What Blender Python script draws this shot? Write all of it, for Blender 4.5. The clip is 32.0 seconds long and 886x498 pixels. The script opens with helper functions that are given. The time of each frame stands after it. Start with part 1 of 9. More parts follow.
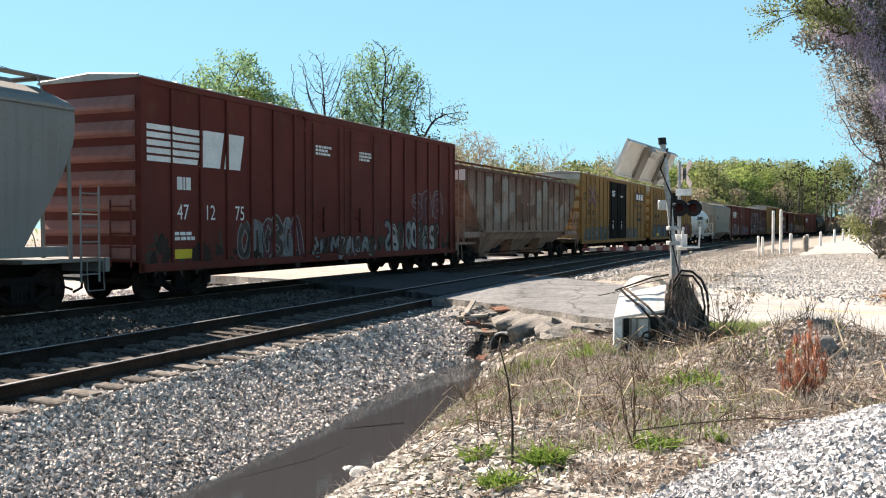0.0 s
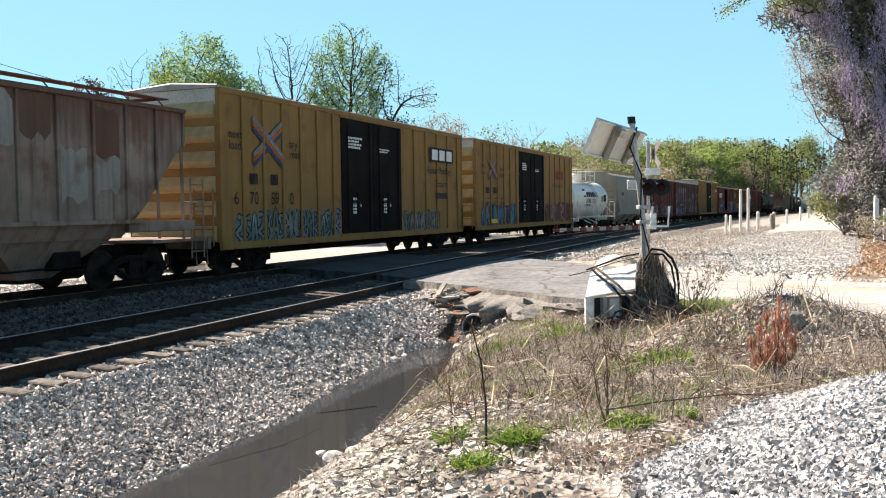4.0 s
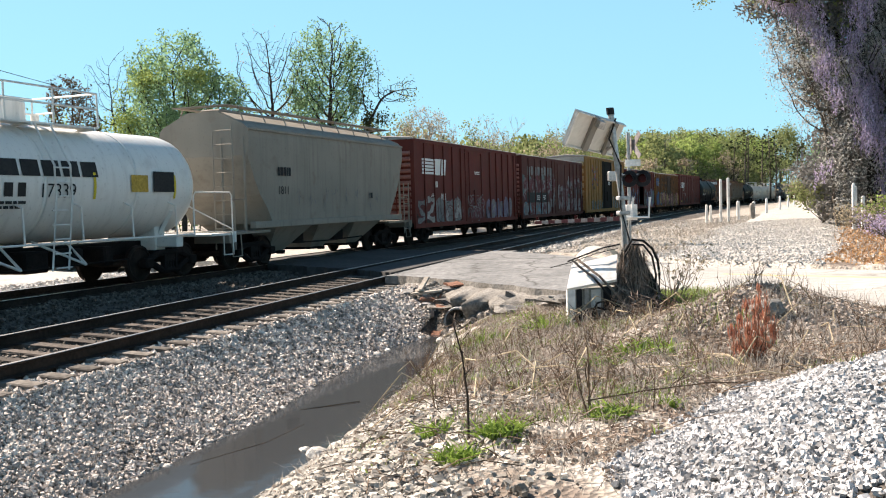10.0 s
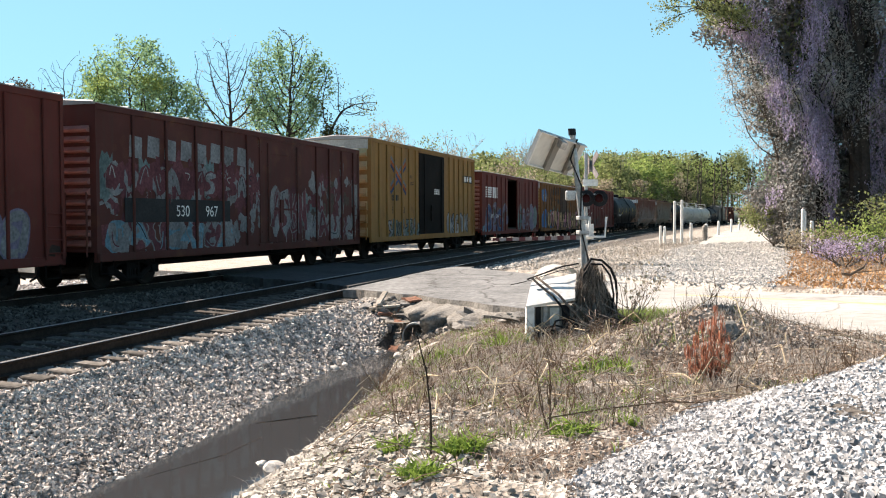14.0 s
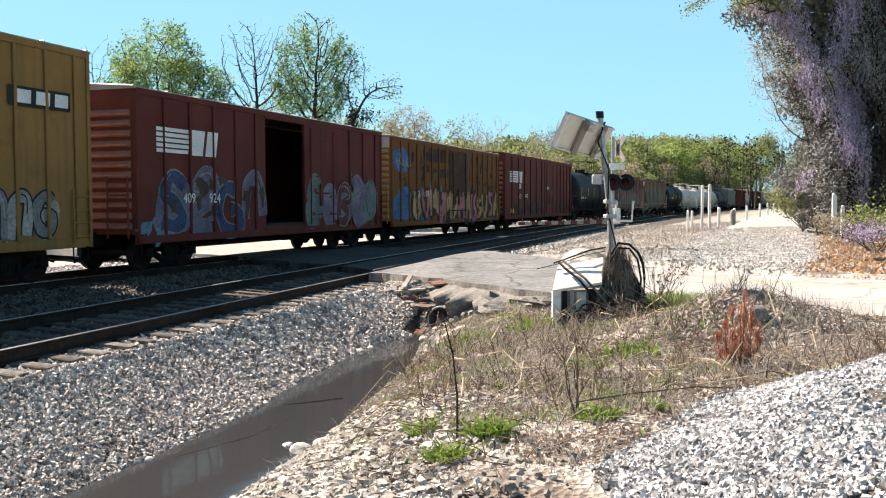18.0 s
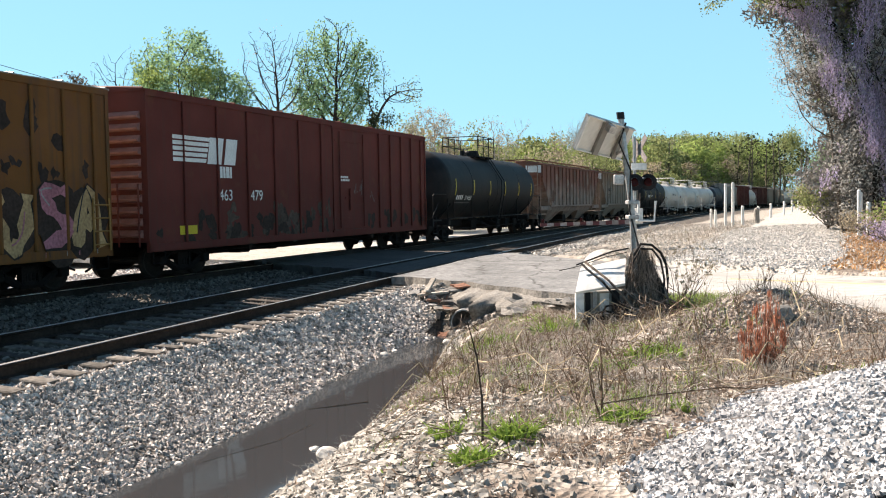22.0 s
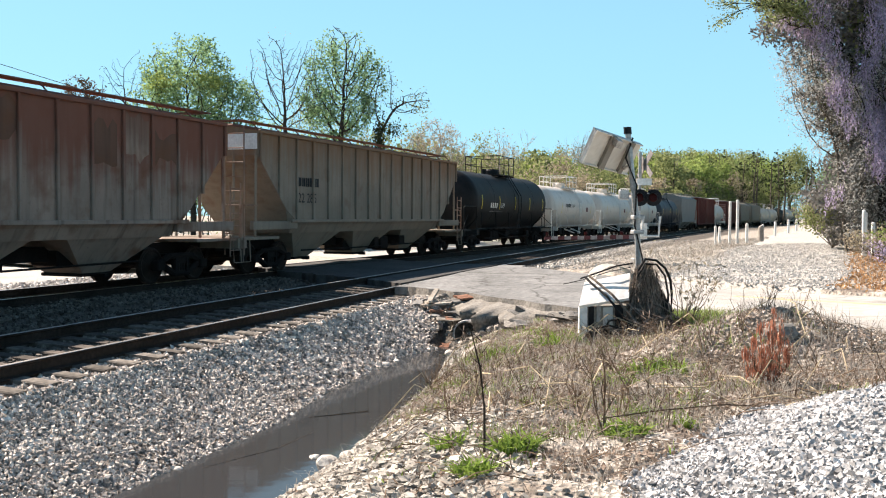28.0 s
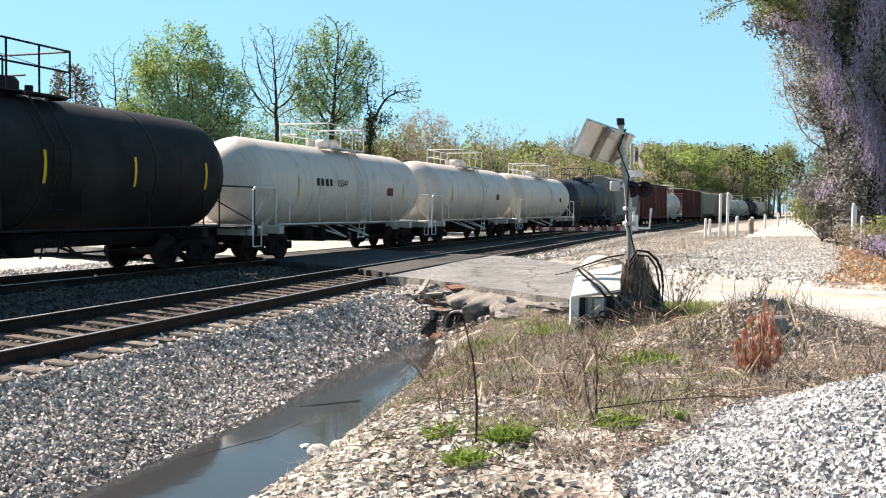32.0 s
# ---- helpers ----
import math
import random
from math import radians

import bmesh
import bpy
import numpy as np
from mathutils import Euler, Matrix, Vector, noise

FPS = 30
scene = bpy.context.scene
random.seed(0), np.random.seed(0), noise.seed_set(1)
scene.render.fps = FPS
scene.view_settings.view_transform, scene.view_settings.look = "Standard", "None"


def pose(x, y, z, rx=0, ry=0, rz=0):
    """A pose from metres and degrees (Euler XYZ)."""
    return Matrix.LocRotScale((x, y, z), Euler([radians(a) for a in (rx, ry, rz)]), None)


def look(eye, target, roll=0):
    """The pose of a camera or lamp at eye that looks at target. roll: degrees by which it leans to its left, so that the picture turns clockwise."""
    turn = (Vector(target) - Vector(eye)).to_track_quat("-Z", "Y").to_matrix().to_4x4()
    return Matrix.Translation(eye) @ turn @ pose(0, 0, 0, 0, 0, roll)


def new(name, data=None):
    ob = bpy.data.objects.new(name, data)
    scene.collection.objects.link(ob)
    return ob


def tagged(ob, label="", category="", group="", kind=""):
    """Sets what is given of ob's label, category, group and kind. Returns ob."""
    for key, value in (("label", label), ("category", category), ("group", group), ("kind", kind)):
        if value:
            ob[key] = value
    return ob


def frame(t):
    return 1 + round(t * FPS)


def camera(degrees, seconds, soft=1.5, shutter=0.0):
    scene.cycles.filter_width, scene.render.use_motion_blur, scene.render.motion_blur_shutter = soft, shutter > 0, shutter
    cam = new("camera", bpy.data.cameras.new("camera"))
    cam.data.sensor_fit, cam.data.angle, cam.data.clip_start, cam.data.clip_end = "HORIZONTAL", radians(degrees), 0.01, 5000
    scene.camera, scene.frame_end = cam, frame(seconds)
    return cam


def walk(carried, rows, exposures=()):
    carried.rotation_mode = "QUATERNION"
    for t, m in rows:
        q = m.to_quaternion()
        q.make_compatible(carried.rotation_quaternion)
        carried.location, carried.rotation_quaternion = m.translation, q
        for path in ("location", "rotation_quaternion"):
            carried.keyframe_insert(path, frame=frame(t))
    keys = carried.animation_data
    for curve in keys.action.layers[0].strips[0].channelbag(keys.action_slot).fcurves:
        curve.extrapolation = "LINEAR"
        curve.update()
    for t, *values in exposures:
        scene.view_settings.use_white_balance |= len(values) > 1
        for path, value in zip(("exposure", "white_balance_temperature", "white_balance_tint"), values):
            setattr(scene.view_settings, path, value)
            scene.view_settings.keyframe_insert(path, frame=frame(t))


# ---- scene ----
cam = camera(52.78, 32.0, soft=1.1)


def aim(x, y, z, yaw, pitch, roll):
    a, b = radians(yaw), radians(pitch)
    ahead = Vector((-math.sin(a) * math.cos(b), math.cos(a) * math.cos(b), math.sin(b)))
    eye = Vector((x, y, z))
    return look(eye, eye + ahead, roll)


# seconds, eye, then yaw to the left, pitch and roll in degrees
PATH = [
    (0, 0.047, -0.057, 1.733, 0.00, -1.38, 0.00), (0.5, 0.046, -0.037, 1.732, -0.44, -1.31, 0.10), (1, 0.047, -0.040, 1.729, -1.09, -1.23, -0.28),
    (1.5, 0.056, -0.014, 1.726, -1.46, -1.43, -0.84), (2, 0.050, 0.000, 1.727, -1.94, -1.98, -0.83), (2.5, 0.049, 0.026, 1.716, -2.04, -2.30, -0.32),
    (4.5, 0.048, 0.001, 1.721, -1.62, -2.50, -1.06), (5, 0.042, -0.017, 1.728, -0.89, -2.40, -0.80), (5.5, 0.049, -0.007, 1.724, -1.24, -2.24, -0.96),
    (6, 0.054, 0.017, 1.718, -1.98, -2.49, -0.87), (6.5, 0.054, 0.018, 1.715, -2.25, -2.74, -0.84), (7, 0.063, -0.006, 1.722, -2.24, -2.70, -1.02),
    (7.5, 0.067, 0.010, 1.717, -2.72, -2.73, -1.32), (8, 0.070, 0.022, 1.713, -2.93, -2.74, -1.54), (8.5, 0.059, 0.009, 1.711, -2.72, -2.66, -0.99),
    (9, 0.064, 0.003, 1.717, -2.51, -2.53, -1.24), (9.5, 0.058, 0.006, 1.713, -2.47, -2.70, -1.38), (10, 0.076, 0.038, 1.708, -2.96, -2.88, -1.63),
    (10.5, 0.067, 0.016, 1.713, -3.67, -2.80, -1.31), (11, 0.078, 0.029, 1.717, -3.68, -2.59, -0.72), (11.5, 0.124, 0.018, 1.709, -3.16, -2.53, 0.65),
    (12, 0.081, 0.026, 1.708, -3.28, -2.50, -0.41), (12.5, -0.009, -0.003, 1.724, -3.00, -2.38, -0.79), (13, -0.064, -0.024, 1.733, -1.59, -2.15, -0.68),
    (13.5, -0.053, -0.007, 1.720, -3.09, -1.82, -0.77), (14, -0.010, -0.007, 1.722, -5.83, -1.97, -0.20), (14.5, 0.023, 0.025, 1.712, -6.24, -2.24, 0.42),
    (16.5, -0.019, 0.037, 1.697, -5.22, -2.56, -0.12), (17, -0.024, 0.019, 1.712, -3.72, -2.81, -0.06), (17.5, -0.021, 0.022, 1.715, -3.63, -2.84, 0.08),
    (18, -0.020, 0.035, 1.710, -4.22, -2.98, -0.11), (18.5, -0.023, 0.036, 1.711, -4.27, -3.09, -0.19), (19, -0.024, 0.044, 1.708, -4.24, -3.20, -0.25),
    (19.5, -0.043, 0.032, 1.714, -3.71, -3.29, -0.10), (20, -0.039, 0.016, 1.716, -3.12, -3.28, 0.15), (20.5, -0.029, 0.028, 1.712, -3.32, -3.21, -0.21),
    (21, -0.041, 0.013, 1.714, -3.41, -2.94, 0.34), (21.5, -0.028, 0.019, 1.718, -3.33, -2.99, -0.39), (22, -0.030, -0.011, 1.728, -2.81, -2.82, -0.96),
    (22.5, -0.027, -0.006, 1.723, -2.06, -2.29, -1.17), (23, -0.037, -0.010, 1.729, -1.63, -1.78, -1.21), (23.5, -0.045, -0.028, 1.738, -1.14, -1.18, -0.47),
    (24, -0.042, -0.041, 1.735, -0.66, -0.74, 0.24), (24.5, -0.054, -0.056, 1.733, -0.57, -0.55, 0.48), (25, -0.048, -0.059, 1.731, -0.97, -0.76, 0.29),
    (25.5, -0.048, -0.029, 1.724, -1.52, -1.08, 0.16), (27.5, -0.044, -0.033, 1.731, -2.34, -2.08, 0.17), (28, -0.050, -0.014, 1.723, -2.61, -2.11, 0.30),
    (28.5, -0.048, -0.005, 1.721, -2.98, -2.22, 0.62), (29, -0.058, -0.011, 1.727, -3.10, -2.39, 0.83), (29.5, -0.059, 0.001, 1.717, -2.99, -2.54, 0.85),
    (30, -0.058, -0.000, 1.722, -3.02, -2.48, 0.94), (30.5, -0.067, -0.011, 1.727, -3.23, -2.50, 0.86), (31, -0.064, -0.003, 1.720, -3.24, -2.60, 0.81),
    (31.5, -0.065, -0.005, 1.721, -3.19, -2.79, 0.82), (32, -0.071, 0.006, 1.716, -3.23, -2.72, 0.75),
]
walk(cam, [(r[0], aim(*r[1:])) for r in PATH], exposures=[(0, 1.58, 7250, 16), (32, 1.58, 7250, 16)])

# ---- light ----
SUN_EL, SUN_AZ = radians(41.5), math.atan2(-0.77, 0.64)   # azimuth from +y towards +x
world = bpy.data.worlds.new("sky")
scene.world = world
world.use_nodes = True
nt = world.node_tree
nt.nodes.clear()
sky = nt.nodes.new("ShaderNodeTexSky")
sky.sky_type, sky.sun_disc = "NISHITA", False
sky.sun_elevation, sky.sun_rotation = SUN_EL, SUN_AZ
sky.air_density, sky.dust_density, sky.ozone_density = 1.0, 0.1, 3.0
bgn = nt.nodes.new("ShaderNodeBackground")
bgn.inputs["Strength"].default_value = 0.05
wout = nt.nodes.new("ShaderNodeOutputWorld")
tint = nt.nodes.new("ShaderNodeMix")
tint.data_type, tint.blend_type = "RGBA", "MULTIPLY"
tint.inputs[0].default_value = 1.0
tint.inputs[7].default_value = (0.70, 0.96, 1.0, 1)
nt.links.new(sky.outputs[0], tint.inputs[6])
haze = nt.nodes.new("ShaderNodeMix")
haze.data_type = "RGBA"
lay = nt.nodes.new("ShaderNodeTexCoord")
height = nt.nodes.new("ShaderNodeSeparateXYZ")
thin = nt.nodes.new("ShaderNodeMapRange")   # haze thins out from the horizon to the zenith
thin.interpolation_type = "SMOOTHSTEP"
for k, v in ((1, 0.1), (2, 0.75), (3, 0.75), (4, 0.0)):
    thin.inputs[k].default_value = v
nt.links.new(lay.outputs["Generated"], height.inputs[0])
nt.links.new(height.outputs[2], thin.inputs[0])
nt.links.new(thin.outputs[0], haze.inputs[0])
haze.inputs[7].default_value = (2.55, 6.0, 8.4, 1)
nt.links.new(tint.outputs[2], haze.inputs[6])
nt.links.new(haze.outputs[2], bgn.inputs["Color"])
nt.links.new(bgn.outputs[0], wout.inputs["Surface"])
sun_data = bpy.data.lights.new("sun", "SUN")
sun_data.energy, sun_data.angle, sun_data.color = 5.0, radians(0.53), (1.0, 0.94, 0.865)
sun = new("sun", sun_data)
to_sun = Vector((math.sin(SUN_AZ) * math.cos(SUN_EL), math.cos(SUN_AZ) * math.cos(SUN_EL), math.sin(SUN_EL)))
sun.matrix_world = look(to_sun * 60, (0, 0, 0))


# ---- materials ----
def material(name, color, rough=0.8, metal=0.0, vary=0.25, scale=8.0, bump=0.2, bump_scale=40.0, second=None, spec=0.12, island=0.0, obj=0.0):
    """Two scales of mottling on a base colour, a fine bump, and optional per-piece variation."""
    m = bpy.data.materials.new(name)
    m.use_nodes = True
    t = m.node_tree
    p = t.nodes["Principled BSDF"]
    tc = t.nodes.new("ShaderNodeTexCoord")
    n1 = t.nodes.new("ShaderNodeTexNoise")
    n1.inputs["Scale"].default_value, n1.inputs["Detail"].default_value = scale * 0.25, 6
    n2 = t.nodes.new("ShaderNodeTexNoise")
    n2.inputs["Scale"].default_value, n2.inputs["Detail"].default_value = scale * 3, 4
    for n in (n1, n2):
        t.links.new(tc.outputs["Object"], n.inputs["Vector"])
    mix = t.nodes.new("ShaderNodeMix")
    mix.data_type = "RGBA"
    c2 = second or tuple(v * (1 - 1.6 * vary) if v * (1 - 1.6 * vary) > 0 else 0 for v in color)
    mix.inputs[6].default_value, mix.inputs[7].default_value = (*color, 1), (*c2, 1)
    ramp = t.nodes.new("ShaderNodeMapRange")
    ramp.inputs[1].default_value, ramp.inputs[2].default_value = 0.38, 0.72
    t.links.new(n1.outputs[0], ramp.inputs[0])
    t.links.new(ramp.outputs[0], mix.inputs[0])
    hsv = t.nodes.new("ShaderNodeHueSaturation")
    mr = t.nodes.new("ShaderNodeMapRange")
    mr.inputs[1].default_value, mr.inputs[2].default_value = 0.3, 0.7
    mr.inputs[3].default_value, mr.inputs[4].default_value = 1 - vary, 1 + vary
    t.links.new(n2.outputs[0], mr.inputs[0])
    value = mr.outputs[0]
    for amount, source in ((island, "ShaderNodeNewGeometry"), (obj, "ShaderNodeObjectInfo")):
        if amount:
            src = t.nodes.new(source)
            m3 = t.nodes.new("ShaderNodeMapRange")
            m3.inputs[3].default_value, m3.inputs[4].default_value = 1 - amount, 1 + amount
            t.links.new(src.outputs["Random Per Island" if island and source.endswith("Geometry") else "Random"], m3.inputs[0])
            mul = t.nodes.new("ShaderNodeMath")
            mul.operation = "MULTIPLY"
            t.links.new(value, mul.inputs[0])
            t.links.new(m3.outputs[0], mul.inputs[1])
            value = mul.outputs[0]
    t.links.new(value, hsv.inputs["Value"])
    t.links.new(mix.outputs[2], hsv.inputs["Color"])
    t.links.new(hsv.outputs[0], p.inputs["Base Color"])
    p.inputs["Roughness"].default_value, p.inputs["Metallic"].default_value = rough, metal
    p.inputs["Specular IOR Level"].default_value = spec
    if bump:
        n3 = t.nodes.new("ShaderNodeTexNoise")
        n3.inputs["Scale"].default_value, n3.inputs["Detail"].default_value = bump_scale, 5
        t.links.new(tc.outputs["Object"], n3.inputs["Vector"])
        b = t.nodes.new("ShaderNodeBump")
        b.inputs["Strength"].default_value, b.inputs["Distance"].default_value = bump, 0.02
        t.links.new(n3.outputs[0], b.inputs["Height"])
        t.links.new(b.outputs[0], p.inputs["Normal"])
    return m


# ---- plan ----
def smooth(a, b, v):
    v = np.clip((np.asarray(v, float) - a) / (b - a), 0, 1)
    return v * v * (3 - 2 * v)


def near_rail(y):
    """x of the head of the nearest rail, north being +y."""
    return np.interp(y, [-60, 9.7, 21.7, 31.2, 50, 77.6, 110, 150, 400], [-30.6, -4.82, -0.25, 3.35, 10.9, 22.6, 37.0, 55.6, 196.0])


def side_line(y):
    q = np.asarray(y, float) - 19.7
    return -6.6 + 0.43 * q + 0.0004 * q * q


_q = np.linspace(-140, 620, 3000)
_dx = 0.43 + 0.0008 * _q
_s = np.concatenate([[0], np.cumsum(np.hypot(1, (_dx[1:] + _dx[:-1]) / 2) * np.diff(_q))])
_s -= np.interp(0, _q, _s)
SPEED = 8.2


def on_track(s, off=0.0):
    """Place and heading at s metres along the train's near side; off metres to the right of it."""
    q = float(np.interp(s, _s, _q))
    slope = 0.43 + 0.0008 * q
    ang = math.atan(slope)
    x, y = -6.6 + 0.43 * q + 0.0004 * q * q, 19.7 + q
    return x + off * math.cos(ang), y - off * math.sin(ang), ang


WATER = -1.0


def water_left(y):
    return np.interp(y, [0, 5, 9.2, 11.7, 13.8, 17.05, 18.2], [-6.4, -4.4, -2.56, -1.6, -1.15, -0.1, 0.75])


def water_right(y):
    return np.interp(y, [0, 5, 9.0, 10.8, 14.5, 17.4, 18.2], [-3.8, -2.3, -0.93, -0.5, 0.45, 0.85, 0.95])


def road_near(y):
    return np.interp(y, [0, 5.0, 8.6, 11.2, 13.4, 15.2, 16.7, 18.6, 20.3, 21.6], [14, 10.5, 7.9, 6.6, 5.8, 4.5, 3.1, 2.0, 1.0, 0.05])


def road_far(y):
    return np.interp(y, [4, 9, 12.6, 15.4, 17.4, 19.6, 21.9, 25.2, 28.3, 31.3], [25, 19, 15, 12.5, 10.7, 9.0, 7.6, 6.2, 4.9, 3.6])


def heap(x, y):
    """How far a spot lies inside the heap of pale stone, in metres."""
    side = np.minimum(x - 1.42, (x - 1.42) * 0.78 - (y - 5.5) * 0.63)
    return np.minimum(side, np.interp(x, [2.9, 3.6, 4.75, 8.0], [7.5, 7.5, 8.4, 9.4]) - y)


def ground_z(x, y):
    x, y = np.asarray(x, float), np.asarray(y, float)
    n1 = near_rail(y)
    u = (x - n1) * 0.93
    v = (x - side_line(y)) * 0.92            # from the train's near side
    z = np.full(np.broadcast(x, y).shape, -0.21)
    z = np.where((u > -2.0) & (u < 0.72), -0.265, z)
    # between and beyond the tracks
    z = np.where((u < -2.2) & (v > 0.9), -0.3, z)
    z = np.where(v < -3.6, -0.21 - 0.35 * smooth(3.6, 6.5, -v), z)
    # shoulder down to the ditch, bed and bank
    wl, wr = water_left(y), water_right(y)
    edge = n1 + 0.75
    down = np.clip((x - edge) / np.maximum(wl - edge, 0.3), 0, 1)
    zs = -0.21 - (0.85) * down ** 0.85
    plateau = 0.05 + 0.35 * smooth(3, 12, u) * smooth(24, 45, y) + 0.1 * smooth(2, 6, x) * smooth(30, 20, y)
    bank = -1.04 + (plateau + 1.04) * (1 - np.exp(-np.maximum(x - wr, 0) / (0.8 + 0.03 * y)))
    zd = np.where(x < wl, zs, np.where(x < wr, -1.06 - 0.2 * np.sin(np.pi * np.clip((x - wl) / (wr - wl), 0, 1)), bank))
    flat = -0.21 + (plateau + 0.21) * smooth(0.8, 3.0, u)
    head = smooth(18.0, 20.6, y + 0.1 * (x - 1))
    zr = zd * (1 - head) + flat * head
    z = np.where(u > 0.7, zr, z)
    # heap of pale stone and a low mound of soil
    z = z + 0.32 * smooth(-0.05, 1.0, heap(x, y)) * smooth(9, 5, x)
    z = z - 0.16 * ((x > road_near(y) + 0.1) & (x < road_far(y) - 0.1) & (y < 31.2))
    z = z + 0.46 * np.exp(-(((x - 4.5) / 1.1) ** 2 + ((y - 10.8) / 0.85) ** 2))
    return z


def gz(x, y):
    return float(ground_z(x, y))


# ---- building helpers ----
def part(name, bm, mat, parent=None, label="", smooth_faces=False):
    me = bpy.data.meshes.new(name)
    bm.to_mesh(me)
    bm.free()
    if smooth_faces:
        me.polygons.foreach_set("use_smooth", [True] * len(me.polygons))
    for mm in (mat if isinstance(mat, (list, tuple)) else (mat,)):
        me.materials.append(mm)
    ob = new(name, me)
    ob.parent = parent
    if label:
        ob["label"] = label
    return ob


def box(bm, x0, x1, y0, y1, z0, z1, bevel=0.0, m=None):
    """An upright box, its edges bevelled, turned and moved by m."""
    r = bmesh.ops.create_cube(bm, size=1.0)
    vs = r["verts"]
    for v in vs:
        v.co = Vector(((x0 + x1) / 2 + v.co.x * (x1 - x0), (y0 + y1) / 2 + v.co.y * (y1 - y0), (z0 + z1) / 2 + v.co.z * (z1 - z0)))
    if bevel:
        es = {e for v in vs for e in v.link_edges}
        r = bmesh.ops.bevel(bm, geom=list(es), offset=bevel, segments=1, affect="EDGES")
        vs = list({v for f in r["faces"] for v in f.verts} | {v for v in vs if v.is_valid})
    if m is not None:
        for v in vs:
            v.co = m @ v.co
    return bm


def tube(bm, pts, r, sides=6):
    """A round bar through points; r may be a list."""
    pts = [Vector(p) for p in pts]
    rs = r if isinstance(r, (list, tuple)) else [r] * len(pts)
    rings = []
    for i, p in enumerate(pts):
        d = (pts[min(i + 1, len(pts) - 1)] - pts[max(i - 1, 0)])
        d = d.normalized() if d.length > 1e-9 else Vector((0, 0, 1))
        a = d.orthogonal().normalized() if abs(d.z) < 0.99 else Vector((1, 0, 0))
        if abs(d.z) < 0.99:
            a = d.cross(Vector((0, 0, 1))).normalized()
        b = d.cross(a)
        rings.append([bm.verts.new(p + (a * math.cos(k * math.tau / sides) + b * math.sin(k * math.tau / sides)) * rs[i]) for k in range(sides)])
    for r0, r1 in zip(rings, rings[1:]):
        for k in range(sides):
            bm.faces.new((r0[k], r0[(k + 1) % sides], r1[(k + 1) % sides], r1[k]))
    bm.faces.new(rings[0][::-1])
    bm.faces.new(rings[-1])
    return bm


def mesh_from(name, verts, faces, mat, parent=None, sm=False):
    me = bpy.data.meshes.new(name)
    me.from_pydata(verts, [], faces)
    me.update()
    me.validate()
    if sm:
        me.polygons.foreach_set("use_smooth", [True] * len(me.polygons))
    if mat:
        me.materials.append(mat)
    ob = new(name, me)
    ob.parent = parent
    return ob


def linked(name, me, parent, m):
    ob = new(name, me)
    ob.parent = parent
    ob.matrix_basis = m
    return ob


def lathe(bm, prof, seg=28, m=None):
    """prof: (along y, radius); a body of revolution about y."""
    rings = []
    for y, r in prof:
        if r < 1e-4:
            rings.append([bm.verts.new((0, y, 0))])
        else:
            rings.append([bm.verts.new((r * math.cos(k * math.tau / seg), y, r * math.sin(k * math.tau / seg))) for k in range(seg)])
    for a, b in zip(rings, rings[1:]):
        for k in range(seg):
            q = [a[k % len(a)], b[k % len(b)], b[(k + 1) % len(b)], a[(k + 1) % len(a)]]
            q = list(dict.fromkeys(q))
            if len(q) > 2:
                bm.faces.new(q)
    bmesh.ops.recalc_face_normals(bm, faces=bm.faces[:])
    if m is not None:
        bmesh.ops.transform(bm, matrix=m, verts=bm.verts[:])
    return bm


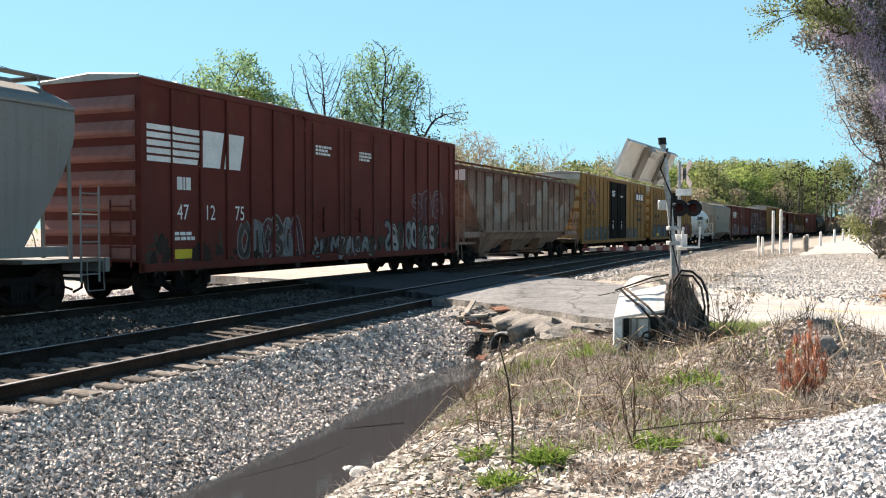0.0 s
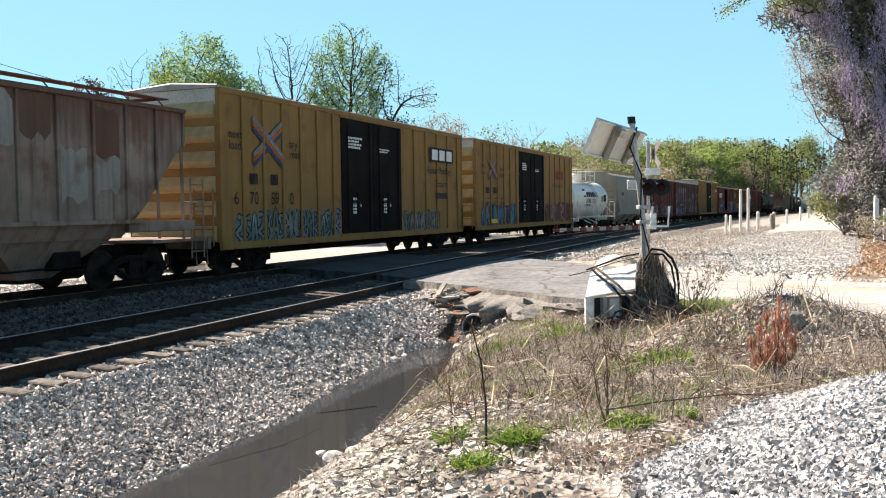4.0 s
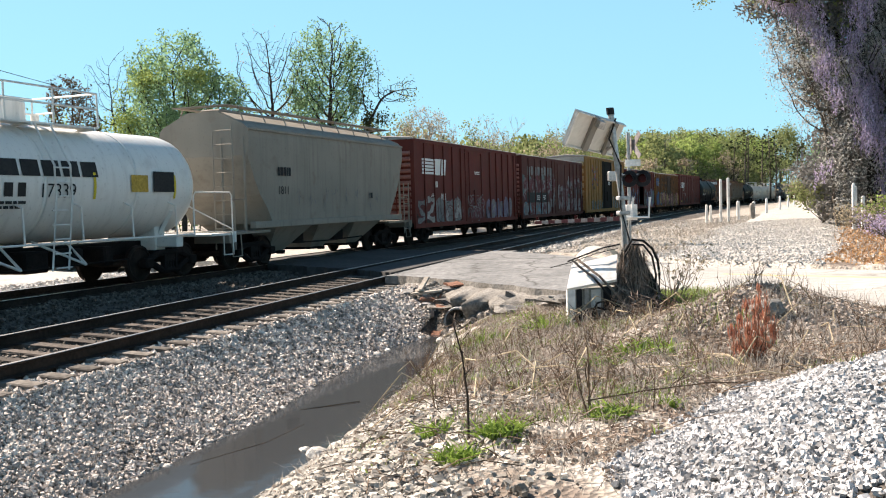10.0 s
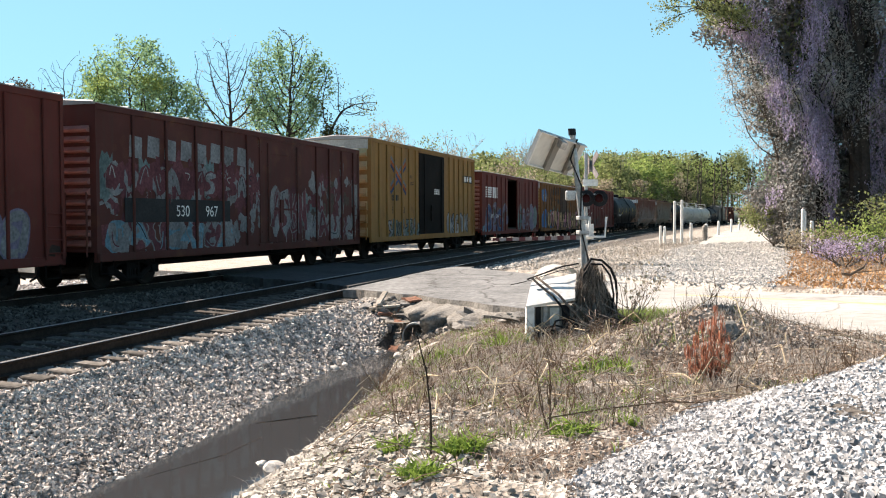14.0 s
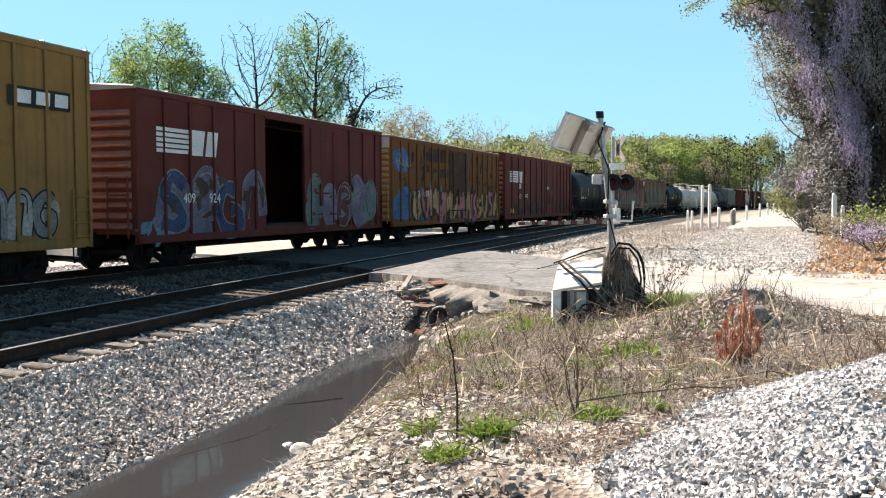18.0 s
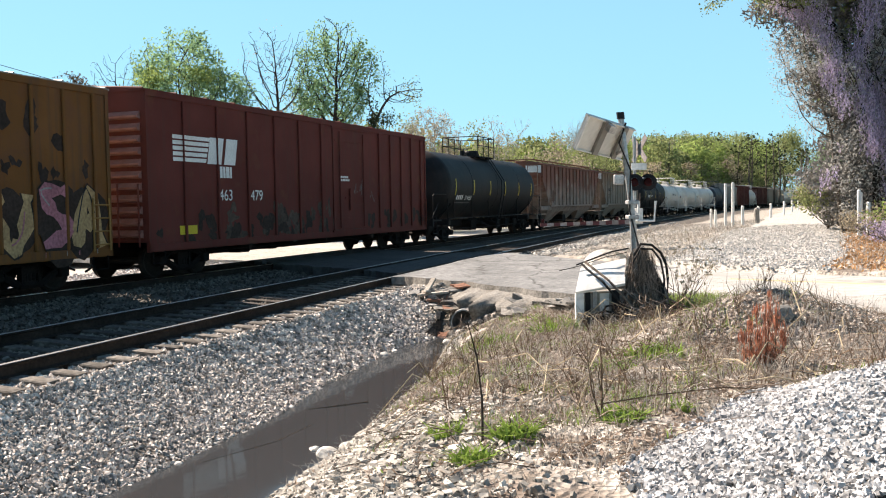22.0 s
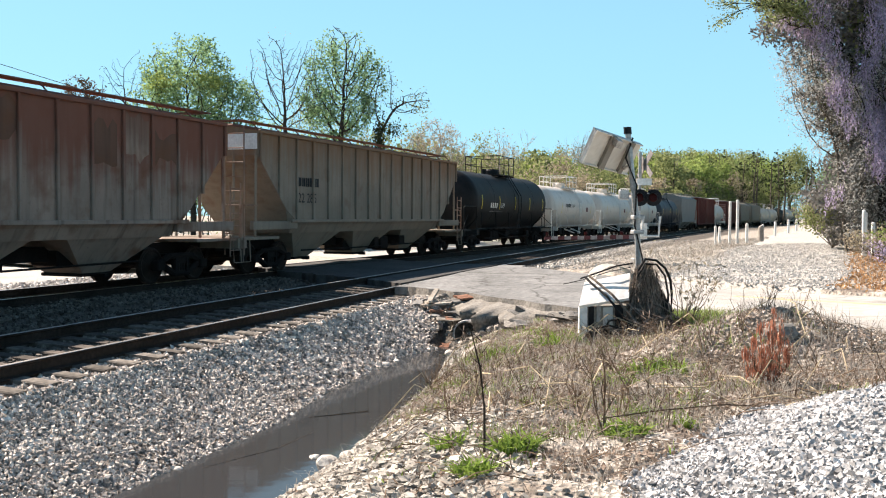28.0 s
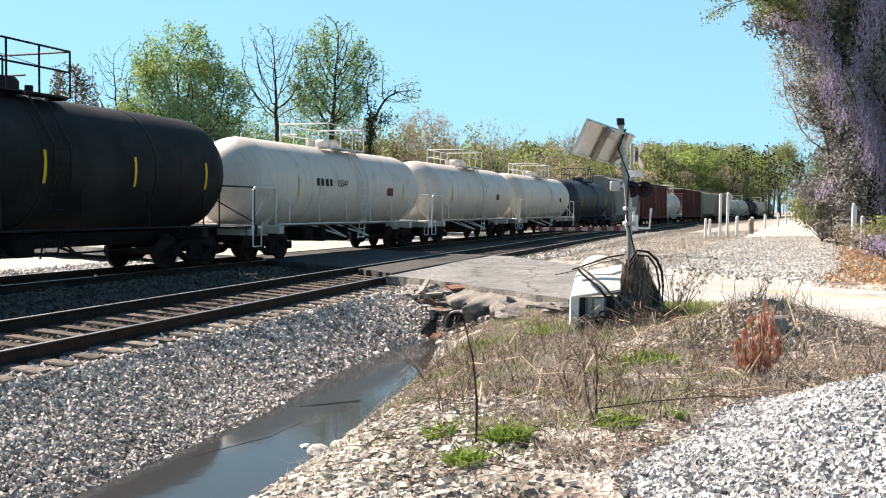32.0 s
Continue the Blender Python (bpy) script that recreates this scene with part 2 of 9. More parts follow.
# ---- ground and stones ----
def ground_material():
    m = bpy.data.materials.new("ground_cover")
    m.use_nodes = True
    t = m.node_tree
    p = t.nodes["Principled BSDF"]
    p.inputs["Roughness"].default_value = 0.95
    p.inputs["Specular IOR Level"].default_value = 0.15
    tc = t.nodes.new("ShaderNodeTexCoord")
    at = t.nodes.new("ShaderNodeAttribute")
    at.attribute_name = "cover"
    sep = t.nodes.new("ShaderNodeSeparateColor")
    t.links.new(at.outputs["Color"], sep.inputs[0])

    def noise_of(scale, detail=5):
        n = t.nodes.new("ShaderNodeTexNoise")
        n.inputs["Scale"].default_value, n.inputs["Detail"].default_value = scale, detail
        t.links.new(tc.outputs["Object"], n.inputs["Vector"])
        return n.outputs[0]

    def two(c1, c2, f, lo=0.35, hi=0.65):
        r = t.nodes.new("ShaderNodeMapRange")
        r.inputs[1].default_value, r.inputs[2].default_value = lo, hi
        t.links.new(f, r.inputs[0])
        x = t.nodes.new("ShaderNodeMix")
        x.data_type = "RGBA"
        for i, c in ((6, c1), (7, c2)):
            if isinstance(c, tuple):
                x.inputs[i].default_value = (*c, 1)
            else:
                t.links.new(c, x.inputs[i])
        t.links.new(r.outputs[0], x.inputs[0])
        return x.outputs[2]

    fine, mid, wide = noise_of(16, 8), noise_of(3.5, 6), noise_of(0.35, 5)
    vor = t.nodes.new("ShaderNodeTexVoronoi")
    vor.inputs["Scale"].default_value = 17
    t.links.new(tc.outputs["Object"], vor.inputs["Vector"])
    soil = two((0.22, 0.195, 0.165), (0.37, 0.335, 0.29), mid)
    # near-black base: the shade in the gaps between loose stones, put into colour
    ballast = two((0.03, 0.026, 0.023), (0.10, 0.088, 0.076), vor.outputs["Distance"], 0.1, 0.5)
    pale = two((0.33, 0.31, 0.28), (0.43, 0.41, 0.375), fine)
    pale = two(pale, (0.30, 0.27, 0.22), wide, 0.55, 0.75)
    litter = two((0.27, 0.24, 0.205), (0.50, 0.465, 0.42), fine)
    litter = two(litter, (0.16, 0.13, 0.108), noise_of(1.1, 6), 0.43, 0.58)
    litter = two(litter, (0.19, 0.16, 0.125), mid, 0.55, 0.75)
    col = soil
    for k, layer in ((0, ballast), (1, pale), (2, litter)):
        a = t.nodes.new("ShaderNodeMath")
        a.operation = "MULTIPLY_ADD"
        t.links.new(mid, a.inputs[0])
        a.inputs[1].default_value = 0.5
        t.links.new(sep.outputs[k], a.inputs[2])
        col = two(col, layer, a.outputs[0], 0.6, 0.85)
    t.links.new(col, p.inputs["Base Color"])
    b = t.nodes.new("ShaderNodeBump")
    b.inputs["Strength"].default_value, b.inputs["Distance"].default_value = 0.7, 0.05
    t.links.new(vor.outputs["Distance"], b.inputs["Height"])
    b2 = t.nodes.new("ShaderNodeBump")
    b2.inputs["Strength"].default_value, b2.inputs["Distance"].default_value = 0.5, 0.03
    t.links.new(fine, b2.inputs["Height"])
    t.links.new(b.outputs[0], b2.inputs["Normal"])
    t.links.new(b2.outputs[0], p.inputs["Normal"])
    return m


def cover(x, y):
    n1 = near_rail(y)
    u, v = (x - n1) * 0.93, (x - side_line(y)) * 0.92
    ditch = y < 19
    ball = np.where(ditch, x < water_left(y) + 0.25, u < 2.0 + 0.05 * (y - 19)) & (v > -4.6)
    pale = (v < -4.9) & (v > -40) & (y < 130)
    lo = np.interp(y, [19, 24, 32, 44, 92, 116, 240], [4.6, 6.0, 6.7, 8.0, 10.4, 11.5, 13])
    hi = np.interp(y, [19, 24, 32, 44, 92, 116, 240], [9.6, 10.6, 11.6, 13.0, 14.0, 13.7, 15])
    road_side = (u > lo) & (u < hi) & (y > 15) & (y < 240) & (x > road_far(y) - 0.3)
    pale = pale | road_side
    lit = (x > water_right(y) - 0.1) & (y < 17.5) & (x < road_near(y) - 0.3)
    lit = lit | ((u > hi) & (x > road_far(y)))
    # the heap shares that dark base, painted shade between its stones
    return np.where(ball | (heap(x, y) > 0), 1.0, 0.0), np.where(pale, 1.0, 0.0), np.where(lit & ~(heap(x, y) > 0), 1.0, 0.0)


M_ground = ground_material()
xs = np.concatenate([np.linspace(-700, -60, 14), np.linspace(-50, -9, 40), np.arange(-8.8, 14, 0.12), np.linspace(14.4, 60, 60), np.linspace(70, 800, 18)])
ys = np.concatenate([np.linspace(-300, -10, 10), np.arange(-8, 3.95, 0.25), np.arange(4, 30, 0.12), np.linspace(30.3, 90, 110), np.linspace(95, 300, 30), np.linspace(350, 2000, 9)])
X, Y = np.meshgrid(xs, ys)
Z = ground_z(X, Y)
rough = np.array([[noise.noise(Vector((float(a) * 1.3, float(b) * 1.3, 0))) for a in xs] for b in ys])
rough2 = np.array([[noise.noise(Vector((float(a) * 4.1, float(b) * 4.1, 5))) for a in xs] for b in ys])
near_line = np.abs((X - near_rail(Y)) * 0.93 + 0.75)
Z = Z + (0.05 * rough + 0.025 * rough2) * smooth(1.3, 2.2, near_line) * smooth(2.2, 3.2, np.abs((X - side_line(Y)) * 0.92 + 1.5))
nx, ny = len(xs), len(ys)
vv = np.stack([X, Y, Z], -1).reshape(-1, 3)
i = np.arange(nx * ny).reshape(ny, nx)
ff = np.stack([i[:-1, :-1], i[:-1, 1:], i[1:, 1:], i[1:, :-1]], -1).reshape(-1, 4)
ground = tagged(mesh_from("ground", vv.tolist(), ff.tolist(), M_ground, sm=True), "stony ground of ballast, pale gravel and leaf litter", "ground", kind="structure")
cols = np.ones((nx * ny, 4))
for k, c in enumerate(cover(X, Y)):
    cols[:, k] = c.reshape(-1)
ca = ground.data.color_attributes.new("cover", "FLOAT_COLOR", "POINT")
ca.data.foreach_set("color", cols.reshape(-1))

RNG = np.random.default_rng(7)
HEX = np.array([(x, y, z) for x in (-1, 1) for y in (-1, 1) for z in (-1, 1)], float)
HEX_F = np.array([(0, 1, 3, 2), (4, 6, 7, 5), (0, 4, 5, 1), (2, 3, 7, 6), (0, 2, 6, 4), (1, 5, 7, 3)])


def turns(n):
    q = RNG.normal(size=(n, 4))
    q /= np.linalg.norm(q, axis=1)[:, None]
    w, x, y, z = q.T
    return np.stack([np.stack([1 - 2 * (y * y + z * z), 2 * (x * y - z * w), 2 * (x * z + y * w)], -1), np.stack([2 * (x * y + z * w), 1 - 2 * (x * x + z * z), 2 * (y * z - x * w)], -1), np.stack([2 * (x * z - y * w), 2 * (y * z + x * w), 1 - 2 * (x * x + y * y)], -1)], 1)


def stones(name, xy, size, mat, label, sink=0.25, zs=None, flat=1.0):
    """Broken stones as skewed, chipped blocks, one object of stuff."""
    n = len(xy)
    r = size[0] + (size[1] - size[0]) * RNG.random(n) ** 1.5
    shape = (HEX[None] * RNG.uniform(0.5, 0.95, (n, 8, 1)) + RNG.uniform(-0.22, 0.22, (n, 8, 3))) * RNG.uniform(0.62, 1.2, (n, 1, 3))
    pts = np.einsum("nij,nkj->nki", turns(n), shape) * r[:, None, None]
    z = (ground_z(xy[:, 0], xy[:, 1]) if zs is None else zs) + r * (0.5 - sink) + RNG.uniform(0, 0.6, n) * r
    pts[:, :, 2] *= flat
    pts[:, :, 0] += xy[:, 0, None]
    pts[:, :, 1] += xy[:, 1, None]
    pts[:, :, 2] += z[:, None]
    f = (HEX_F[None] + np.arange(n)[:, None, None] * 8).reshape(-1, 4)
    ob = mesh_from(name, pts.reshape(-1, 3).tolist(), f.tolist(), mat)
    return tagged(ob, label, "stones", kind="stuff")


def sample(n, x0, x1, y0, y1, keep):
    out = []
    while sum(len(o) for o in out) < n:
        p = np.stack([RNG.uniform(x0, x1, 4 * n), RNG.uniform(y0, y1, 4 * n)], 1)
        out.append(p[keep(p[:, 0], p[:, 1])])
    return np.concatenate(out)[:n]


M_ballast = material("ballast_stone", (0.53, 0.475, 0.425), 0.9, vary=0.3, scale=20, island=0.65, bump=0.3, bump_scale=60)
# dirtier stone between the rails, darkened further to stand for the train's shadow
M_ballast_dirty_shade = material("dusty_shaded_ballast", (0.135, 0.118, 0.10), 0.9, vary=0.2, scale=20, island=0.6)
M_ballast_grimy_shade = material("grimy_shaded_ballast", (0.105, 0.094, 0.082), 0.9, vary=0.2, scale=20, island=0.6)
M_pile = material("crushed_granite", (0.38, 0.38, 0.38), 0.85, vary=0.15, scale=20, island=0.6, bump=0.2, bump_scale=60)
M_bankstone = material("bank_stone", (0.37, 0.345, 0.305), 0.9, vary=0.2, scale=15, island=0.6)
M_road_gravel = material("road_gravel", (0.45, 0.435, 0.41), 0.9, vary=0.15, scale=15, island=0.2)
M_pale_ballast = material("pale_ballast", (0.56, 0.54, 0.51), 0.9, vary=0.2, scale=15, island=0.5)
M_clods = material("soil_clods", (0.37, 0.325, 0.285), 0.95, vary=0.2, scale=15, island=0.5)
M_rubble = material("asphalt_crumbs", (0.26, 0.235, 0.205), 0.95, vary=0.25, scale=15, island=0.6)
M_verge = material("verge_stone", (0.43, 0.41, 0.375), 0.9, vary=0.2, scale=15, island=0.35)
shoulder = lambda x, y: (x > near_rail(y) + np.where(RNG.random(x.shape) < 0.25, 0.2, 0.62)) & (x < water_left(y) + 0.12)
band = lambda y, k: np.interp(y, [19, 24, 32, 44, 92], ([4.6, 6.0, 6.7, 8.0, 10.4], [9.6, 10.6, 11.6, 13.0, 14.0])[k])
across = lambda x, y: (x - near_rail(y)) * 0.93
stones("ballast", sample(46000, -7.2, 0.8, 3.0, 13.0, shoulder), (0.014, 0.029), M_ballast, "loose grey ballast stones on the track shoulder")
stones("ballast", sample(22000, -4.5, 1.2, 13.0, 21.4, lambda x, y: (x > near_rail(y) + np.where(RNG.random(x.shape) < 0.25, 0.2, 0.62)) & (x < np.where(y < 18.2, water_left(y) + 0.12, near_rail(y) + 2.0))), (0.017, 0.042), M_ballast, "loose grey ballast stones on the track shoulder")
between = lambda x, y: (x < near_rail(y) - 0.12) & (x > near_rail(y) - 1.45)
p = sample(17000, -9, 0.8, 4.0, 23.0, between)
stones("ballast", p, (0.02, 0.045), M_ballast_dirty_shade, "grey ballast between the rails of the near track", zs=-0.235 - 0.05 * (p[:, 0] - near_rail(p[:, 1])))
p = sample(9000, -7, 0.9, 4.0, 21.3, lambda x, y: (x > near_rail(y) + 0.07) & (x < near_rail(y) + 0.8))
stones("ballast", p, (0.02, 0.045), M_ballast, "loose grey ballast round the ends of the ties", zs=-0.25 - 0.04 * smooth(0.1, 0.8, p[:, 0] - near_rail(p[:, 1])))
stones("ballast", sample(17000, -12, -0.6, 8.0, 29, lambda x, y: (x < near_rail(y) - 1.8) & (x > side_line(y) - 3.9) & (y < 24.0 - (x + 1.0) * 1.25)), (0.025, 0.05), M_ballast_grimy_shade, "grey ballast between the two tracks")
stones("ballast", sample(7000, 3.0, 22, 31, 70, lambda x, y: (across(x, y) > 0.1) & (across(x, y) < 2.4)), (0.03, 0.065), M_verge, "grey ballast beyond the crossing")
stones("gravel", sample(9000, 3.0, 26, 22, 62, lambda x, y: (across(x, y) > 2.0) & (across(x, y) < band(y, 0) + 0.3) & (x > road_far(y) + 0.1)), (0.012, 0.036), M_verge, "grey stones between the track and the gravel road")
stones("stone_heap", sample(13000, 1.2, 8.2, 2.2, 9.4, lambda x, y: (heap(x, y) > -0.12) & ((x > 0.62 * y + 0.3) | (y < 4.0))), (0.015, 0.03), M_pile, "heap of pale crushed granite beside the grass", sink=0.1)
stones("stone_heap", sample(33000, 1.2, 6.0, 4.0, 8.9, lambda x, y: (heap(x, y) > -0.12 + 0.2 * RNG.random(x.shape) ** 2) & (x < 0.62 * y + 0.3)), (0.011, 0.024), M_pile, "heap of pale crushed granite beside the grass", sink=0.1)
stones("bank_stones", sample(17000, -3.2, 3.0, 3.6, 17.8, lambda x, y: (x > water_right(y) - 0.08) & (x < water_right(y) + 0.4 + 1.4 * RNG.random(x.shape) ** 2 * smooth(13, 7, y) + 1.6 * smooth(7.6, 5.6, y)) & (heap(x, y) < 0)), (0.009, 0.028), M_bankstone, "tan stones on the ditch bank")
stones("bank_stones", sample(7000, -0.5, 7.0, 5.5, 15.5, lambda x, y: (x > water_right(y) + 0.4) & (heap(x, y) < 0) & (x < road_near(y) - 0.3)), (0.008, 0.024), M_bankstone, "scattered pebbles on the grassy bank")
stones("bank_stones", sample(8500, -2.6, 2.6, 3.8, 10.0, lambda x, y: (x > water_right(y) - 0.05) & (x < water_right(y) + 0.35 + 2.5 * smooth(10.2, 7.2, y) * (0.6 + 0.4 * RNG.random(x.shape))) & (heap(x, y) < 0)), (0.017, 0.044), M_bankstone, "pale tan stones strewn over the near bank", sink=0.2, flat=0.5)
stones("bank_stones", sample(8000, 2.4, 6.5, 9.2, 12.6, lambda x, y: ((x - 4.5) / 1.4) ** 2 + ((y - 10.8) / 1.2) ** 2 < 1), (0.01, 0.032), M_clods, "clods and stones on a low soil mound")
stones("gravel", sample(15000, 5.0, 24, 15.5, 46, lambda x, y: (across(x, y) > band(y, 0) - 0.3) & (across(x, y) < band(y, 1) + 0.3) & (x > road_far(y) - 0.2)), (0.012, 0.036), M_road_gravel, "pale gravel of the service road")
stones("gravel", sample(15000, -22, -3, 13, 38, lambda x, y: ((x - side_line(y)) * 0.92 < -3.5) & ((x - side_line(y)) * 0.92 > -9)), (0.03, 0.075), M_pale_ballast, "pale gravel beyond the train")
stones("rubble", sample(2600, 0.7, 3.2, 17.2, 20.6, lambda x, y: (x > near_rail(y) + 1.1) & (x < 1.5 + (21 - y) * 0.6) & (x > water_right(y))), (0.012, 0.06), M_rubble, "broken asphalt crumbs and stones at the culvert", sink=0.0, zs=None)
# single larger rocks by the water
for k, (x, y, s) in enumerate(((-0.86, 9.75, 0.14), (-1.02, 10.0, 0.08), (-0.62, 9.4, 0.09), (0.9, 17.2, 0.12), (1.15, 17.6, 0.1), (2.87, 8.26, 0.06), (-1.55, 12.2, 0.06), (-2.45, 9.6, 0.06), (-0.35, 16.3, 0.09), (-0.15, 16.7, 0.07))):
    bm = bmesh.new()
    bmesh.ops.create_icosphere(bm, subdivisions=2, radius=s)
    for v in bm.verts:
        v.co *= 1 + 0.35 * noise.noise(v.co / s * 0.9 + Vector((k * 7, 0, 0)))
        v.co.z *= 0.65
    bmesh.ops.translate(bm, vec=(x, y, max(gz(x, y), WATER - 0.03) + s * 0.25), verts=bm.verts[:])
    tagged(part("rock", bm, M_verge), "pale rock at the edge of the ditch water" if k != 5 else "small pale rock in dry grass", "rock")

# ---- water ----
M_water = bpy.data.materials.new("muddy_water")
M_water.use_nodes = True
wp = M_water.node_tree.nodes["Principled BSDF"]
wp.inputs["Base Color"].default_value = (0.031, 0.033, 0.035, 1)
wp.inputs["Roughness"].default_value, wp.inputs["IOR"].default_value = 0.06, 1.33
wn = M_water.node_tree.nodes.new("ShaderNodeTexNoise")
wn.inputs["Scale"].default_value, wn.inputs["Detail"].default_value = 2.5, 3
wt = M_water.node_tree.nodes.new("ShaderNodeTexCoord")
wb = M_water.node_tree.nodes.new("ShaderNodeBump")
wb.inputs["Strength"].default_value, wb.inputs["Distance"].default_value = 0.06, 0.02
M_water.node_tree.links.new(wt.outputs["Object"], wn.inputs["Vector"])
M_water.node_tree.links.new(wn.outputs[0], wb.inputs["Height"])
M_water.node_tree.links.new(wb.outputs[0], wp.inputs["Normal"])
bm = bmesh.new()
yy = np.arange(-1, 18.6, 0.5)
Lv = [bm.verts.new((float(water_left(y)) - 0.35, y, WATER)) for y in yy]
Rv = [bm.verts.new((float(water_right(y)) + 0.35, y, WATER)) for y in yy]
for k in range(len(yy) - 1):
    bm.faces.new((Lv[k], Rv[k], Rv[k + 1], Lv[k + 1]))
tagged(part("water", bm, M_water), "still muddy water in a trackside ditch", "water", kind="structure")
bm = bmesh.new()
tube(bm, [(-2.2, 9.6, WATER + 0.001), (-1.5, 10.4, WATER + 0.002), (-1.15, 11.2, WATER + 0.001)], 0.003, 5)
tube(bm, [(-1.3, 12.0, WATER), (-0.8, 12.2, WATER + 0.01), (-0.5, 12.35, WATER + 0.01)], 0.006, 5)
M_twig = material("dry_twig", (0.16, 0.11, 0.075), 0.9)
tagged(part("branch", bm, M_twig), "thin brown branch lying in the ditch water", "branch")

# ---- tracks ----
M_railside = material("rusty_rail_steel", (0.036, 0.026, 0.021), 0.75, 0.2, vary=0.35, scale=6)
M_railhead = material("polished_rail_head", (0.42, 0.40, 0.38), 0.35, 0.9, vary=0.15, scale=4)
# darker copy of the tie timber: the train's shade put into its colour
M_tie_shaded = material("shaded_tie", (0.12, 0.10, 0.085), 0.9, vary=0.35, scale=5, obj=0.3)
M_tie = material("weathered_tie", (0.18, 0.162, 0.142), 0.95, vary=0.35, scale=5, obj=0.35)
RAIL = [(-0.07, -0.172), (0.07, -0.172), (0.07, -0.16), (0.012, -0.14), (0.012, -0.045), (0.036, -0.03), (0.036, -0.004), (0.028, 0), (-0.028, 0), (-0.036, -0.004), (-0.036, -0.03), (-0.012, -0.045), (-0.012, -0.14), (-0.07, -0.16)]


def rail(parent, pts):
    """pts: (x, y, z of the head, heading)."""
    bm = bmesh.new()
    rings = []
    for x, y, z, a in pts:
        rings.append([bm.verts.new((x + o * math.cos(a), y - o * math.sin(a), z + q)) for o, q in RAIL])
    n = len(RAIL)
    for r0, r1 in zip(rings, rings[1:]):
        for k in range(n):
            f = bm.faces.new((r0[k], r0[(k + 1) % n], r1[(k + 1) % n], r1[k]))
            f.material_index = 1 if k in (6, 7, 8) else 0
    bmesh.ops.recalc_face_normals(bm, faces=bm.faces[:])
    return part("rail", bm, [M_railside, M_railhead], parent)


def near_track(y, off, dz):
    a = math.atan(float(near_rail(y + 1.5) - near_rail(y - 1.5)) / 3)
    return float(near_rail(y)) + off * math.cos(a), y - off * math.sin(a), dz, a


tie_me = []
for k in range(4):
    bm = bmesh.new()
    box(bm, -1.3, 1.3, -0.115, 0.115, -0.36, -0.178, 0.012)
    rg = random.Random(k)
    for v in bm.verts:
        v.co += Vector((rg.uniform(-0.03, 0.03), rg.uniform(-0.008, 0.008), rg.uniform(-0.006, 0.004)))
    bmesh.ops.bisect_plane(bm, geom=bm.verts[:] + bm.edges[:] + bm.faces[:], plane_co=(0.82 + rg.uniform(-0.02, 0.03), 0, 0), plane_no=(1, 0.1, 0))
    # faces inward of the near rail take the shade-coloured copy
    for f in bm.faces:
        f.material_index = 1 if f.calc_center_median().x < 0.82 else 0
    o = part("tie", bm, [M_tie, M_tie_shaded])
    tie_me.append(o.data)
    bpy.data.objects.remove(o)
rg = random.Random(4)
track_a = tagged(new("railway_track"), "railway track beside the ditch, rusty rails on worn timber ties", "railway track")
rail(track_a, [near_track(y, 0, 0) for y in np.arange(-12, 320, 1.5)])
rail(track_a, [near_track(y, -1.505, 0.085) for y in np.arange(-12, 320, 1.5)])
y = 1.5
while y < 75:
    if not 22.9 < y < 31.2:
        cx, cy, _, a = near_track(y, -0.72, 0)
        m = Matrix.Translation((cx + rg.uniform(-0.05, 0.05), cy, 0.062)) @ Matrix.Rotation(-a, 4, "Z") @ Matrix.Rotation(0.055, 4, "Y")
        linked("tie", tie_me[rg.randrange(4)], track_a, m)
    y += 0.47
track_b = tagged(new("railway_track"), "railway track under the train, rusty rails on timber ties", "railway track")
rail(track_b, [(*on_track(s, -0.8)[:2], 0.0, on_track(s)[2]) for s in np.arange(-45, 520, 2.0)])
rail(track_b, [(*on_track(s, -2.305)[:2], 0.03, on_track(s)[2]) for s in np.arange(-45, 520, 2.0)])
s = -18.0
while s < 45:
    cx, cy, a = on_track(s, -1.55)
    linked("tie", tie_me[rg.randrange(4)], track_b, Matrix.Translation((cx, cy, 0.015)) @ Matrix.Rotation(-a, 4, "Z") @ Matrix.Rotation(0.02, 4, "Y"))
    s += 0.5

# ---- road and crossing ----
M_asphalt = material("worn_asphalt", (0.14, 0.142, 0.14), 0.9, vary=0.3, scale=2.6, second=(0.21, 0.211, 0.208), bump=0.35, bump_scale=60)
M_far_gravel = material("trodden_pale_gravel", (0.36, 0.335, 0.30), 0.95, vary=0.4, scale=9, second=(0.25, 0.23, 0.20), bump=0.8, bump_scale=30)
# asphalt darkened for panels by the train; its shadow is in this colour
M_cross_shaded = material("shaded_crossing_asphalt", (0.07, 0.068, 0.066), 0.9, vary=0.25, scale=2.2, second=(0.05, 0.049, 0.047), bump=0.35, bump_scale=60)
M_pale_road = material("bleached_road", (0.35, 0.34, 0.32), 0.9, vary=0.14, scale=1.5, second=(0.27, 0.26, 0.243), bump=0.25, bump_scale=50)
M_yellow_line = material("worn_yellow_line", (0.48, 0.38, 0.2), 0.85, vary=0.2, scale=4)
M_strata = material("muddy_broken_asphalt", (0.205, 0.195, 0.178), 0.95, vary=0.35, scale=7, second=(0.13, 0.12, 0.105), bump=0.5, bump_scale=25)


